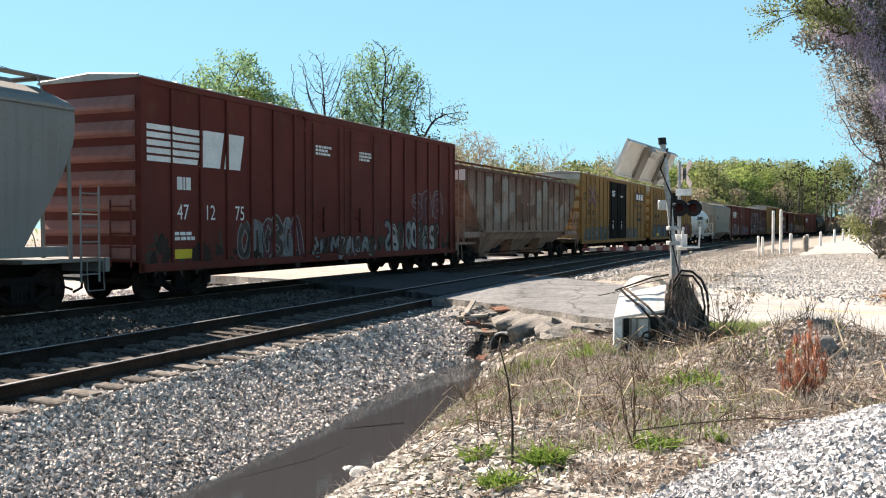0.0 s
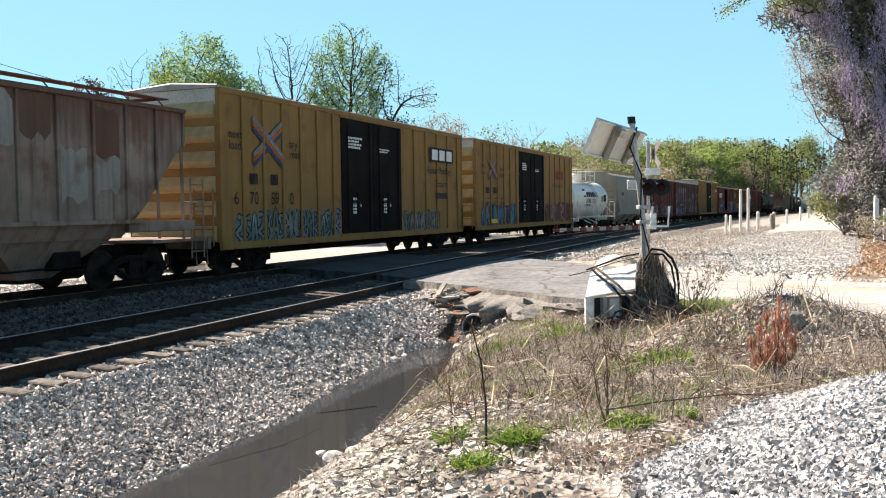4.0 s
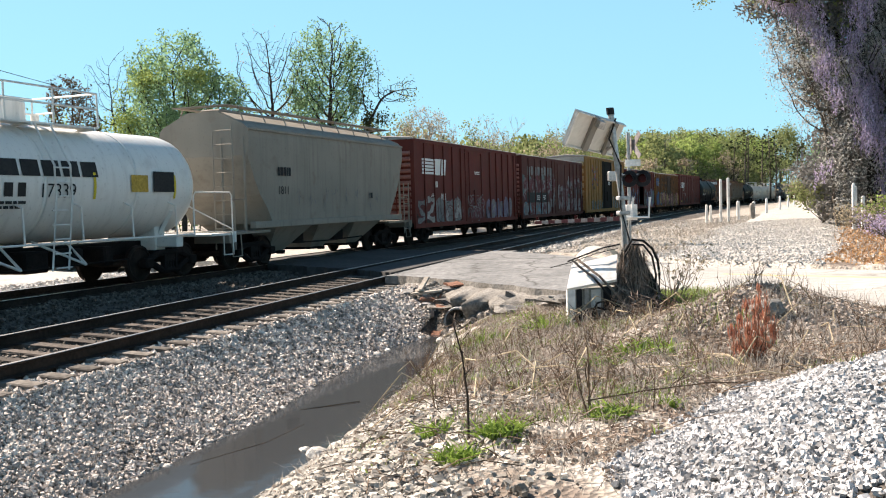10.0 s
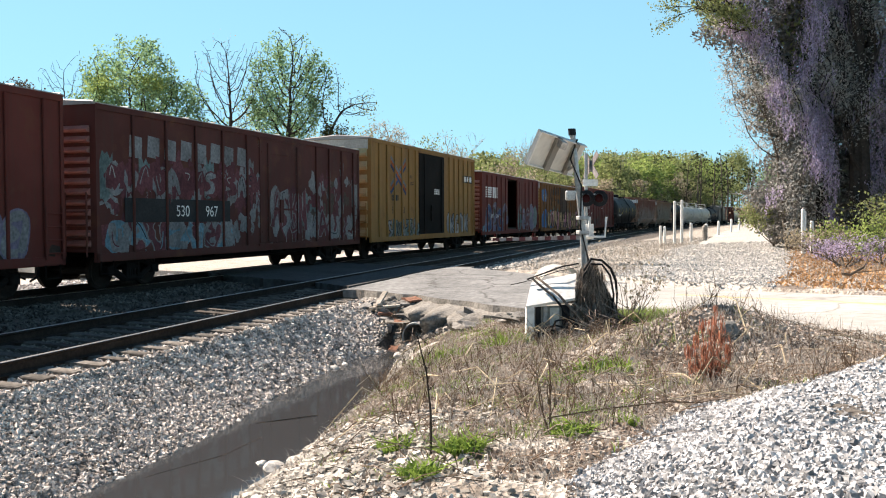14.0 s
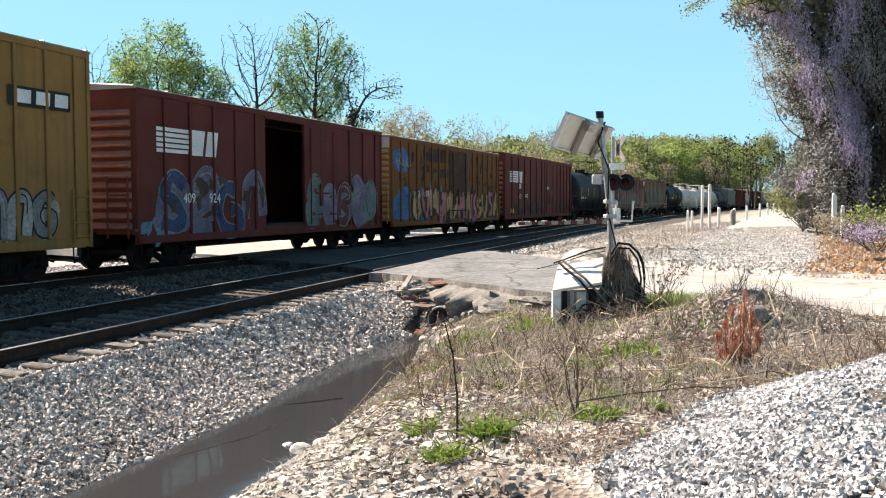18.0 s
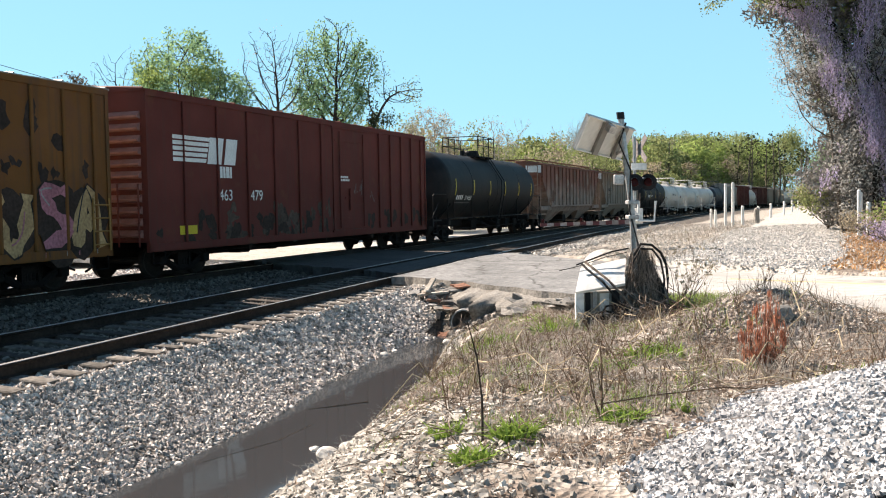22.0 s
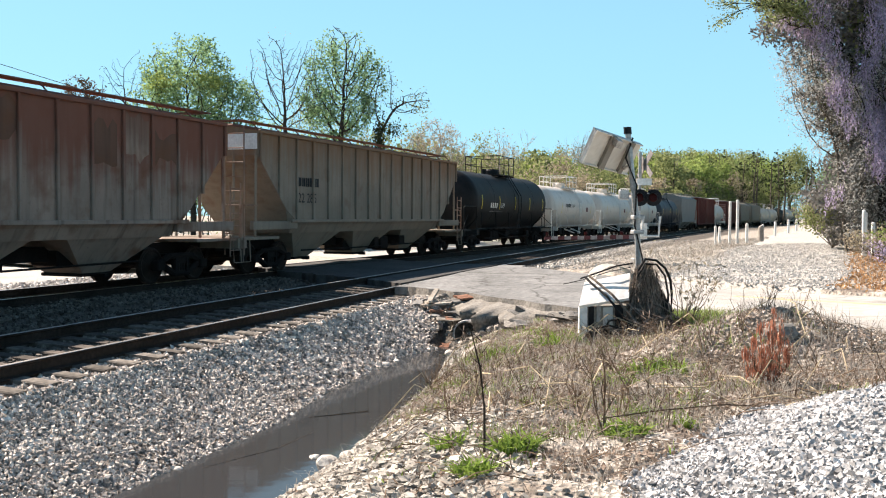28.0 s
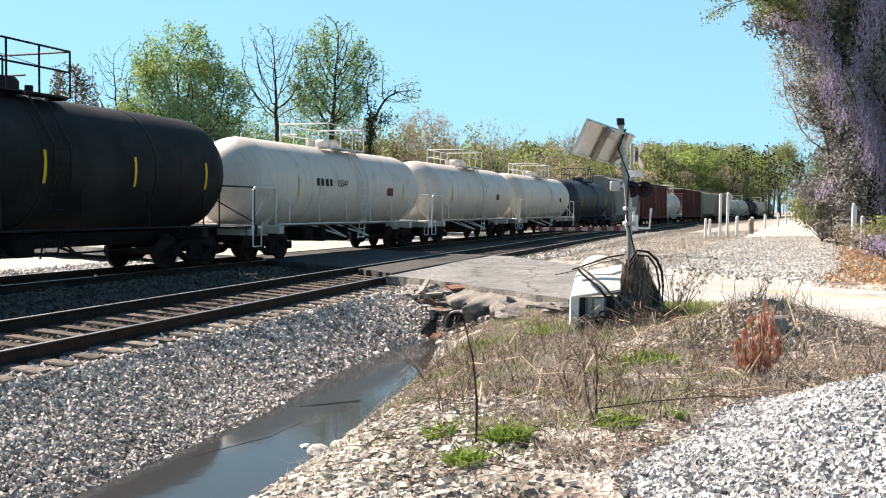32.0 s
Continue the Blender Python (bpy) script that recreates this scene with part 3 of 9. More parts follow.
def cracks(m, scale, width, dark):
    """Thin wandering cracks and tar seams worn into a road surface."""
    t = m.node_tree
    p = t.nodes["Principled BSDF"]
    tc = t.nodes.new("ShaderNodeTexCoord")
    warp = t.nodes.new("ShaderNodeTexNoise")
    warp.inputs["Scale"].default_value, warp.inputs["Detail"].default_value = 1.4, 6
    t.links.new(tc.outputs["Object"], warp.inputs["Vector"])
    bend = t.nodes.new("ShaderNodeMix")
    bend.data_type = "VECTOR"
    bend.inputs[0].default_value = 0.35
    t.links.new(tc.outputs["Object"], bend.inputs[4])
    t.links.new(warp.outputs["Color"], bend.inputs[5])
    cell = t.nodes.new("ShaderNodeTexVoronoi")
    cell.feature = "DISTANCE_TO_EDGE"
    cell.inputs["Scale"].default_value = scale
    t.links.new(bend.outputs[1], cell.inputs["Vector"])
    r = t.nodes.new("ShaderNodeMapRange")
    r.inputs[1].default_value, r.inputs[2].default_value, r.inputs[3].default_value, r.inputs[4].default_value = 0.0, width, 0.8, 0.0
    t.links.new(cell.outputs["Distance"], r.inputs[0])
    mix = t.nodes.new("ShaderNodeMix")
    mix.data_type = "RGBA"
    t.links.new(r.outputs[0], mix.inputs[0])
    t.links.new(p.inputs["Base Color"].links[0].from_socket, mix.inputs[6])
    mix.inputs[7].default_value = (*dark, 1)
    t.links.new(mix.outputs[2], p.inputs["Base Color"])


cracks(M_asphalt, 0.75, 0.022, (0.055, 0.053, 0.05))
cracks(M_pale_road, 0.6, 0.012, (0.17, 0.16, 0.145))
ROAD_N = [(0.05, 21.6), (1.0, 20.3), (2.0, 18.6), (3.1, 16.7), (4.5, 15.2), (5.8, 13.4), (6.6, 11.2), (7.9, 8.6), (10.5, 5.0), (14, 0)]
ROAD_F = [(3.6, 31.3), (4.9, 28.3), (6.2, 25.2), (7.6, 21.9), (9.0, 19.6), (10.7, 17.4), (12.5, 15.4), (15, 12.6), (19, 9), (25, 4)]


def along(pts, f):
    k = min(int(f * (len(pts) - 1)), len(pts) - 2)
    g = f * (len(pts) - 1) - k
    return Vector(pts[k]).lerp(Vector(pts[k + 1]), g)


bm = bmesh.new()
NU, NV = 110, 26
grid = []
for iu in range(NU + 1):
    f = iu / NU
    a, b = along(ROAD_N, f), along(ROAD_F, f)
    row = []
    for iv in range(NV + 1):
        g = iv / NV
        wob = 0.16 * noise.noise(Vector((f * 22, iv * 9.0, 2))) + 0.04 * noise.noise(Vector((f * 60, iv * 9.0, 4)))
        p = a.lerp(b, g)
        if iv in (0, NV):
            p = p + (b - a).normalized() * wob
        zz = 0.02 + 0.06 * math.sin(math.pi * g) + 0.012 * noise.noise(Vector((p.x, p.y, 0)))
        zz += 0.12 * float(smooth(0.35, 0.7, f))
        row.append(bm.verts.new((p.x, p.y, zz)))
    grid.append(row)
for iu in range(NU):
    for iv in range(NV):
        f = bm.faces.new((grid[iu][iv], grid[iu + 1][iv], grid[iu + 1][iv + 1], grid[iu][iv + 1]))
        edge = 33 + 5 * noise.noise(Vector((iv * 0.35, 3, 1))) + (iv < 8) * 4
        f.material_index = 1 if iu > edge else 0
        if iu > 45 and iv in (15,):
            f.material_index = 2
for line in (range(NU + 1),):
    low = [bm.verts.new(grid[iu][0].co - Vector((0.03, 0.03, 0.32))) for iu in line]
    for iu in range(NU):
        bm.faces.new((grid[iu][0], low[iu], low[iu + 1], grid[iu + 1][0])).material_index = 3
low = [bm.verts.new(grid[iu][NV].co + Vector((0.03, 0.03, -0.32))) for iu in range(NU + 1)]
for iu in range(NU):
    bm.faces.new((grid[iu + 1][NV], low[iu + 1], low[iu], grid[iu][NV]))
bmesh.ops.recalc_face_normals(bm, faces=bm.faces[:])
road = tagged(part("road", bm, [M_asphalt, M_pale_road, M_yellow_line, M_strata]), "worn asphalt road to the crossing, bleached pale further on", "road", kind="structure")


def slab(name, quad, z, th, mat, parent, cut=0.0, seed=0):
    """A paving slab between four corners; its short ends break off unevenly."""
    bm = bmesh.new()
    n = 14
    top, bot = [], []
    q = [Vector(p) for p in quad]
    for i in range(n + 1):
        f = i / n
        a, b = q[0].lerp(q[1], f), q[3].lerp(q[2], f)
        w0 = cut * noise.noise(Vector((f * 9, seed, 1)))
        w1 = cut * noise.noise(Vector((f * 9, seed, 7)))
        d = (b - a).normalized()
        a, b = a + d * w0, b + d * w1
        mid = [a.lerp(b, k / 4) for k in range(5)]
        top.append([bm.verts.new((p.x, p.y, z + 0.008 * noise.noise(Vector((p.x * 2, p.y * 2, 3))))) for p in mid])
        bot.append([bm.verts.new((p.x, p.y, z - th)) for p in (a, b)])
    for i in range(n):
        for k in range(4):
            bm.faces.new((top[i][k], top[i + 1][k], top[i + 1][k + 1], top[i][k + 1]))
        bm.faces.new((top[i][0], bot[i][0], bot[i + 1][0], top[i + 1][0]))
        bm.faces.new((top[i + 1][4], bot[i + 1][1], bot[i][1], top[i][4]))
    for i in (0, n):
        bm.faces.new([*top[i], bot[i][1], bot[i][0]])
    bmesh.ops.recalc_face_normals(bm, faces=bm.faces[:])
    return part(name, bm, mat, parent)


crossing = tagged(new("level_crossing"), "asphalt level crossing over both tracks with broken edges", "level crossing", kind="structure")


def n1_at(y, off):
    x, yy_, _, a = near_track(y, off, 0)
    return (x, yy_)


slab("crossing_panel", (n1_at(23.3, -1.44), n1_at(22.3, -0.07), n1_at(31.2, -0.07), n1_at(31.2, -1.44)), 0.035, 0.25, M_cross_shaded, crossing, 0.25, 1)
slab("crossing_panel", (n1_at(21.6, 0.06), n1_at(21.7, 0.9), n1_at(31.4, 0.9), n1_at(31.2, 0.06)), 0.015, 0.3, M_asphalt, crossing, 0.12, 2)
q0, q1 = on_track(8.4, -0.72), on_track(16.5, -0.72)
slab("crossing_panel", (q0[:2], n1_at(23.6, -1.57), n1_at(31.0, -1.57), q1[:2]), 0.02, 0.3, M_cross_shaded, crossing, 0.3, 3)
slab("crossing_panel", (on_track(9.7, -2.22)[:2], on_track(8.7, -0.88)[:2], on_track(16.6, -0.88)[:2], on_track(17.2, -2.22)[:2]), 0.01, 0.25, M_cross_shaded, crossing, 0.2, 4)
slab("crossing_panel", (on_track(13.0, -14)[:2], on_track(10.0, -2.4)[:2], on_track(17.5, -2.4)[:2], on_track(21, -14)[:2]), -0.02, 0.3, M_far_gravel, crossing, 0.3, 5)
slab("crossing_panel", (on_track(20.0, -45)[:2], on_track(13.0, -14.05)[:2], on_track(21, -14.05)[:2], on_track(30, -45)[:2]), -0.1, 0.3, M_far_gravel, crossing, 0.3, 6)



# broken strata along the road's edge above the culvert
for k, (f0, f1, out, z, wid) in enumerate(((0.02, 0.16, -0.1, -0.05, 0.6), (0.12, 0.33, -0.05, -0.03, 1.0), (0.28, 0.52, 0.0, -0.03, 0.75))):
    bm = bmesh.new()
    n = 22
    rows_ = []
    for i in range(n + 1):
        f = f0 + (f1 - f0) * i / n
        a, b = along(ROAD_N, f), along(ROAD_F, f)
        d = (a - b).normalized()
        env = math.sin(math.pi * i / n) ** 0.4
        o1 = out + (wid + 0.55 * noise.noise(Vector((i * 0.5, k * 7, 1))) + 0.2 * noise.noise(Vector((i * 1.7, k * 5, 2)))) * max(env, 0.15)
        p0, p1 = a + d * (out - 0.35), a + d * o1
        tip = -0.22 * wid + 0.05 * noise.noise(Vector((i * 0.8, k * 3, 5)))
        rows_.append([bm.verts.new((p0.x, p0.y, z + 0.03)), bm.verts.new(((p0.x + p1.x) / 2, (p0.y + p1.y) / 2, z + tip * 0.5 + 0.03 * noise.noise(Vector((i, k, 3))))), bm.verts.new((p1.x, p1.y, z + tip)), bm.verts.new((p1.x - d.x * 0.04, p1.y - d.y * 0.04, z + tip - 0.1)), bm.verts.new((p1.x - d.x * 0.4, p1.y - d.y * 0.4, z - 0.75))])
    for r0, r1 in zip(rows_, rows_[1:]):
        for j in range(4):
            bm.faces.new((r0[j], r0[j + 1], r1[j + 1], r1[j]))
    bm.faces.new(rows_[0][::-1])
    bm.faces.new(rows_[-1])
    bmesh.ops.recalc_face_normals(bm, faces=bm.faces[:])
    tagged(part("broken_paving", bm, M_strata, None, "", True), "broken muddy layer of old asphalt at the road's edge", "paving", "rubble at the culvert")
# ---- trackside things ----
M_galv = material("galvanised_steel", (0.42, 0.42, 0.41), 0.5, 0.5, vary=0.25, scale=6)
M_panel = material("panel_backing", (0.60, 0.59, 0.55), 0.6, vary=0.08, scale=3)
M_panel_dark = material("panel_shadow_band", (0.22, 0.21, 0.19), 0.7, vary=0.1)
M_whitepaint = material("old_white_paint", (0.74, 0.73, 0.70), 0.65, vary=0.14, scale=4)
M_cabgrey = material("dull_cabinet_paint", (0.24, 0.23, 0.205), 0.8, vary=0.3, scale=6)
M_blackrub = material("black_rubber", (0.02, 0.02, 0.02), 0.6, vary=0.2)
M_vine = material("dead_vine", (0.25, 0.20, 0.165), 0.95, vary=0.35, scale=14, island=0.65)
M_redpaint = material("red_gate_stripe", (0.11, 0.04, 0.042), 0.7, vary=0.3)
M_gatewhite = material("faded_gate_white", (0.25, 0.225, 0.22), 0.7, vary=0.25, scale=4)
M_signalblack = material("signal_black", (0.02, 0.02, 0.022), 0.5, vary=0.2)
M_lens = material("red_lens", (0.035, 0.005, 0.005), 0.3, vary=0.1)
M_postgrey = material("weathered_post", (0.30, 0.28, 0.25), 0.9, vary=0.3)

pole = tagged(new("power_pole"), "leaning steel pole with a solar panel on its top", "pole")
bm = bmesh.new()
tube(bm, [(3.52, 13.2, -0.1), (3.46, 13.2, 1.55), (3.30, 13.2, 2.98)], 0.045, 10)
part("pole_tube", bm, M_galv, pole)
bm = bmesh.new()
tube(bm, [(3.3, 13.2, 2.96), (3.29, 13.2, 3.06)], 0.06, 10)
part("pole_cap", bm, M_signalblack, pole)
for z in (1.5, 1.72):
    bm = bmesh.new()
    box(bm, 3.38, 3.54, 13.1, 13.3, z - 0.03, z + 0.03, 0.01)
    part("pole_clamp", bm, M_galv, pole)
bm = bmesh.new()
tube(bm, [(3.36, 13.14, 2.9), (3.25, 13.12, 2.6), (3.42, 13.12, 2.2), (3.40, 13.12, 1.6), (3.52, 13.1, 1.1), (3.5, 13.0, 0.7)], 0.014, 6)
part("cable", bm, M_blackrub, pole)
# panel: seen from behind, its face to the sun
TL, BL, TR, BR = (Vector(v) for v in ((2.57, 12.11, 2.93), (2.47, 12.62, 2.5), (3.58, 13.46, 2.83), (3.49, 13.99, 2.4)))
nrm = (TR - TL).cross(BL - TL).normalized()
if nrm.z < 0:
    nrm = -nrm


def on_panel(u, v, d):
    return TL.lerp(TR, u).lerp(BL.lerp(BR, u), v) + nrm * d


def panel_piece(name, u0, u1, v0, v1, d0, d1, mat):
    bm = bmesh.new()
    vs = [bm.verts.new(on_panel(u, v, d)) for d in (d0, d1) for u, v in ((u0, v0), (u1, v0), (u1, v1), (u0, v1))]
    for f in ((0, 1, 2, 3), (7, 6, 5, 4), (0, 4, 5, 1), (1, 5, 6, 2), (2, 6, 7, 3), (3, 7, 4, 0)):
        bm.faces.new([vs[k] for k in f])
    bmesh.ops.recalc_face_normals(bm, faces=bm.faces[:])
    return part(name, bm, mat, pole)


panel_piece("panel_backing", 0.0, 1.0, 0, 1, 0.0, 0.03, M_panel)
panel_piece("solar_cells", 0.02, 0.98, 0.03, 0.97, 0.03, 0.036, M_signalblack)
panel_piece("panel_frame", 0.0, 0.025, 0, 1, -0.035, 0.0, M_whitepaint)
panel_piece("panel_frame", 0.0, 1.0, 0.0, 0.03, -0.035, -0.002, M_panel)
panel_piece("panel_frame", 0.0, 1.0, 0.97, 1.0, -0.035, -0.002, M_panel)
panel_piece("panel_strut", 0.33, 0.43, 0, 1, -0.05, -0.001, M_panel_dark)
panel_piece("panel_strut", 0.74, 0.82, 0, 1, -0.05, -0.001, M_panel_dark)
panel_piece("junction_box", 0.36, 0.48, 0.02, 0.22, -0.12, -0.05, M_galv)
bm = bmesh.new()
tube(bm, [(3.31, 13.2, 2.8), on_panel(0.75, 0.3, -0.06)], 0.03, 6)
tube(bm, [(3.34, 13.2, 2.5), on_panel(0.8, 0.8, -0.06)], 0.025, 6)
part("bracket", bm, M_galv, pole)

cab = tagged(new("equipment_cabinet"), "battered white equipment cabinet tilted over beside the pole", "cabinet")


def solid(name, corners, up, mat, parent, label=""):
    """A slab between four corners, thickened by the vector up."""
    bm = bmesh.new()
    vs = [bm.verts.new(Vector(p)) for p in corners] + [bm.verts.new(Vector(p) + Vector(up)) for p in corners]
    for f in ((3, 2, 1, 0), (4, 5, 6, 7), (0, 1, 5, 4), (1, 2, 6, 5), (2, 3, 7, 6), (3, 0, 4, 7)):
        bm.faces.new([vs[k] for k in f])
    bmesh.ops.recalc_face_normals(bm, faces=bm.faces[:])
    return part(name, bm, mat, parent, label)


solid("lid", ((2.46, 12.5, 0.43), (3.20, 12.62, 0.53), (3.34, 13.1, 0.86), (2.63, 12.98, 0.73)), (-0.01, -0.02, 0.035), M_whitepaint, cab, "white sloping lid, smudged")
solid("cabinet_body", ((2.50, 12.62, -0.12), (3.20, 12.74, -0.12), (3.34, 13.08, -0.12), (2.64, 12.98, -0.12)), (0, 0, 0.56), M_cabgrey, cab)
solid("corner_post", ((2.46, 12.5, -0.12), (2.58, 12.52, -0.12), (2.58, 12.6, -0.12), (2.46, 12.58, -0.12)), (0, 0, 0.56), M_whitepaint, cab)
# black blocks stand for the unlit open inside, the others for its clutter
for x0, x1, z0, z1, mt in ((2.62, 2.70, 0.16, 0.44, M_signalblack), (2.74, 2.80, 0.22, 0.45, M_galv), (2.84, 2.98, 0.12, 0.42, M_panel), (3.02, 3.14, 0.1, 0.46, M_signalblack), (2.6, 2.9, -0.06, 0.1, M_signalblack), (2.95, 3.15, -0.05, 0.08, M_blackrub)):
    yy_ = 12.6 + (x0 - 2.5) * 0.17
    solid("cabinet_front_piece", ((x0, yy_, z0), (x1, yy_ + 0.02, z0), (x1, yy_ + 0.06, z0), (x0, yy_ + 0.05, z0)), (0, 0, z1 - z0), mt, cab)
hood = tagged(new("cabinet_hood"), "pale rounded metal hood behind the tilted cabinet", "hood")
bm = bmesh.new()
prev = None
for k in range(11):
    a = math.pi * (0.04 + 0.92 * k / 10)
    ring = [bm.verts.new((3.22 - 0.36 * math.cos(a), yv, 0.62 + 0.36 * math.sin(a))) for yv in (13.5, 14.1)]
    if prev:
        bm.faces.new((prev[0], ring[0], ring[1], prev[1]))
    prev = ring
bmesh.ops.solidify(bm, geom=bm.faces[:], thickness=0.03)
part("hood_shell", bm, M_panel, hood)
bm = bmesh.new()
box(bm, 2.9, 3.54, 13.55, 14.05, -0.1, 0.72, 0.02)
part("hood_base", bm, M_cabgrey, hood)

# hoses and dead vines round the pole's foot
for k, pts in enumerate(([(3.36, 12.75, 0.95), (3.46, 12.72, 1.12), (3.62, 12.72, 1.1), (3.76, 12.74, 0.98), (3.84, 12.76, 0.8), (3.87, 12.78, 0.6), (3.86, 12.78, 0.35), (3.8, 12.75, 0.1)], [(3.33, 12.7, 0.85), (3.45, 12.7, 1.05), (3.62, 12.7, 1.04), (3.74, 12.7, 0.88), (3.8, 12.72, 0.6), (3.78, 12.72, 0.25)],
        [(2.62, 12.85, 0.84), (2.68, 12.72, 0.76), (2.85, 12.5, 0.6), (3.05, 12.4, 0.34), (3.28, 12.35, 0.06)], [(2.68, 12.87, 0.86), (2.75, 12.74, 0.79), (2.93, 12.5, 0.62), (3.13, 12.4, 0.38), (3.34, 12.35, 0.1)], [(2.5, 12.45, 0.0), (2.62, 12.38, 0.14), (2.85, 12.36, 0.2), (3.1, 12.36, 0.14), (3.3, 12.4, 0.2)], [(2.78, 12.4, 0.1), (2.86, 12.38, 0.26), (3.0, 12.36, 0.3), (3.12, 12.38, 0.2), (3.1, 12.4, 0.06)], [(2.55, 12.9, 0.82), (2.8, 12.95, 0.9), (3.1, 13.0, 1.0), (3.36, 13.05, 1.04)], [(2.3, 12.9, 0.74), (2.6, 12.95, 0.8), (3.0, 13.0, 0.92), (3.35, 13.1, 0.98)])):
    bm = bmesh.new()
    tube(bm, pts, (0.019, 0.016, 0.018, 0.018, 0.016, 0.016, 0.012, 0.006)[k], 7)
    tagged(part("hose", bm, M_blackrub if k != 3 else M_vine), "black hose looped round the cabinet and pole", "hose", "hoses at the cabinet")
bm = bmesh.new()
rg = random.Random(11)
for k in range(620):
    a, r0 = rg.uniform(0, math.tau), 0.3 * math.sqrt(rg.random())
    x, y = 3.5 + r0 * math.cos(a), 12.76 + r0 * 0.55 * math.sin(a)
    top = 1.12 - 0.9 * r0 * r0 / 0.09 * rg.uniform(0.1, 0.5) - rg.uniform(0, 0.3)
    pts, n = [], rg.randrange(4, 8)
    end = rg.uniform(-0.05, 0.55) * (0.4 if rg.random() < 0.6 else 1)
    for i in range(n):
        f = i / (n - 1)
        wide = 0.62 + 0.5 * f
        pts.append((3.48 + (x - 3.5) * wide + rg.uniform(-0.045, 0.045), 12.78 + (y - 12.76) * wide + rg.uniform(-0.04, 0.03), top + (end - top) * f))
    tube(bm, pts, rg.uniform(0.003, 0.0085), 3)
for k in range(40):
    x = 3.5 + rg.uniform(-0.35, 0.4)
    tube(bm, [(x, 12.6, rg.uniform(0.15, 0.5)), (x + rg.uniform(-0.4, 0.5), 12.35, rg.uniform(0.02, 0.35)), (x + rg.uniform(-0.7, 0.9), 12.0, 0.03)], rg.uniform(0.006, 0.013), 4)
tangle = tagged(part("vine_tangle", bm, M_vine), "tangle of dead grey-brown vines hanging round the pole", "vines", kind="stuff")
# dark filler body added inside the vines, for the dark depth of the tangle
bm = bmesh.new()
bmesh.ops.create_icosphere(bm, subdivisions=3, radius=1.0)
for v in bm.verts:
    n = noise.noise(v.co * 2.3)
    v.co = Vector((3.6 + v.co.x * (0.21 + 0.06 * n) + 0.06 * (1 - v.co.z), 12.98 + v.co.y * 0.16, 0.38 + v.co.z * (0.46 + 0.05 * n)))
tagged(part("stump", bm, material("dark_tangle_core", (0.035, 0.03, 0.026), 0.95, vary=0.4, scale=10)), "dark core added inside the tangle of dead vines", "stump")

# crossing signal with gate
sig = tagged(new("crossing_signal"), "crossing signal with crossbuck, two hooded lamps and a lowered gate arm", "signal")
SX, SY = 8.42, 31.6
bm = bmesh.new()
tube(bm, [(SX, SY, 0.0), (SX, SY, 4.05)], 0.06, 10)
part("mast", bm, M_galv, sig)
bm = bmesh.new()
box(bm, SX - 0.25, SX + 0.25, SY - 0.25, SY + 0.25, -0.1, 0.25, 0.02)
part("base", bm, M_galv, sig)
for sgn in (-1, 1):
    bm = bmesh.new()
    box(bm, -0.6, 0.6, -0.012, 0.012, -0.11, 0.11, 0.004, pose(SX + 0.15, SY - 0.1, 3.6, 0, 45 * sgn, -72))
    part("crossbuck_blade", bm, M_gatewhite, sig)
bm = bmesh.new()
box(bm, SX - 0.15, SX + 0.4, SY - 0.12, SY - 0.1, 2.86, 3.1)
part("track_sign", bm, M_whitepaint, sig)
bm = bmesh.new()
tube(bm, [(SX - 0.55, SY - 0.05, 2.55), (SX + 0.55, SY - 0.05, 2.55)], 0.04, 8)
box(bm, SX - 0.75, SX - 0.4, SY - 0.1, SY + 0.1, 2.35, 2.7, 0.03)
part("cross_arm", bm, M_galv, sig)
for dx in (-0.02, 0.46):
    lamp = new("lamp")
    bm = bmesh.new()
    lathe_at = pose(SX + dx, SY - 0.12, 2.42, 0, 0, -25)
    lathe(bm, [(0.02, 0.001), (0.02, 0.30), (0.0, 0.30), (0.0, 0.16), (-0.02, 0.16), (-0.02, 0.001)], 20, lathe_at)
    lo = part("lamp_disc", bm, M_signalblack, sig)
    bm = bmesh.new()
    for k in range(10):
        a0, a1 = math.pi * (-0.1 + 1.2 * k / 10), math.pi * (-0.1 + 1.2 * (k + 1) / 10)
        f = [bm.verts.new(lathe_at @ Vector((0.17 * math.cos(a), yv, 0.17 * math.sin(a)))) for a, yv in ((a0, -0.02), (a1, -0.02), (a1, -0.28), (a0, -0.28))]
        bm.faces.new(f)
    part("hood", bm, M_signalblack, lo)
    bm = bmesh.new()
    lathe(bm, [(-0.022, 0.001), (-0.03, 0.1), (-0.02, 0.15)], 14, lathe_at)
    part("lens", bm, M_lens, lo)
    bpy.data.objects.remove(lamp)
bm = bmesh.new()
box(bm, SX - 0.2, SX + 0.2, SY - 0.35, SY - 0.05, 0.95, 1.5, 0.02)
part("gate_motor", bm, M_whitepaint, sig)
for dx in (-0.28, 0.32):
    bm = bmesh.new()
    tube(bm, [(SX - 0.3, SY - 0.4, 1.05), (SX + dx + 0.25, SY - 0.45, 1.05), (SX + dx + 0.3, SY - 0.45, 1.75)], 0.05, 6)
    part("counterweight_arm", bm, M_whitepaint, sig)
g0, g1 = Vector((SX - 0.25, SY - 0.4, 1.02)), Vector((4.85, 30.6, 0.98))
n = 14
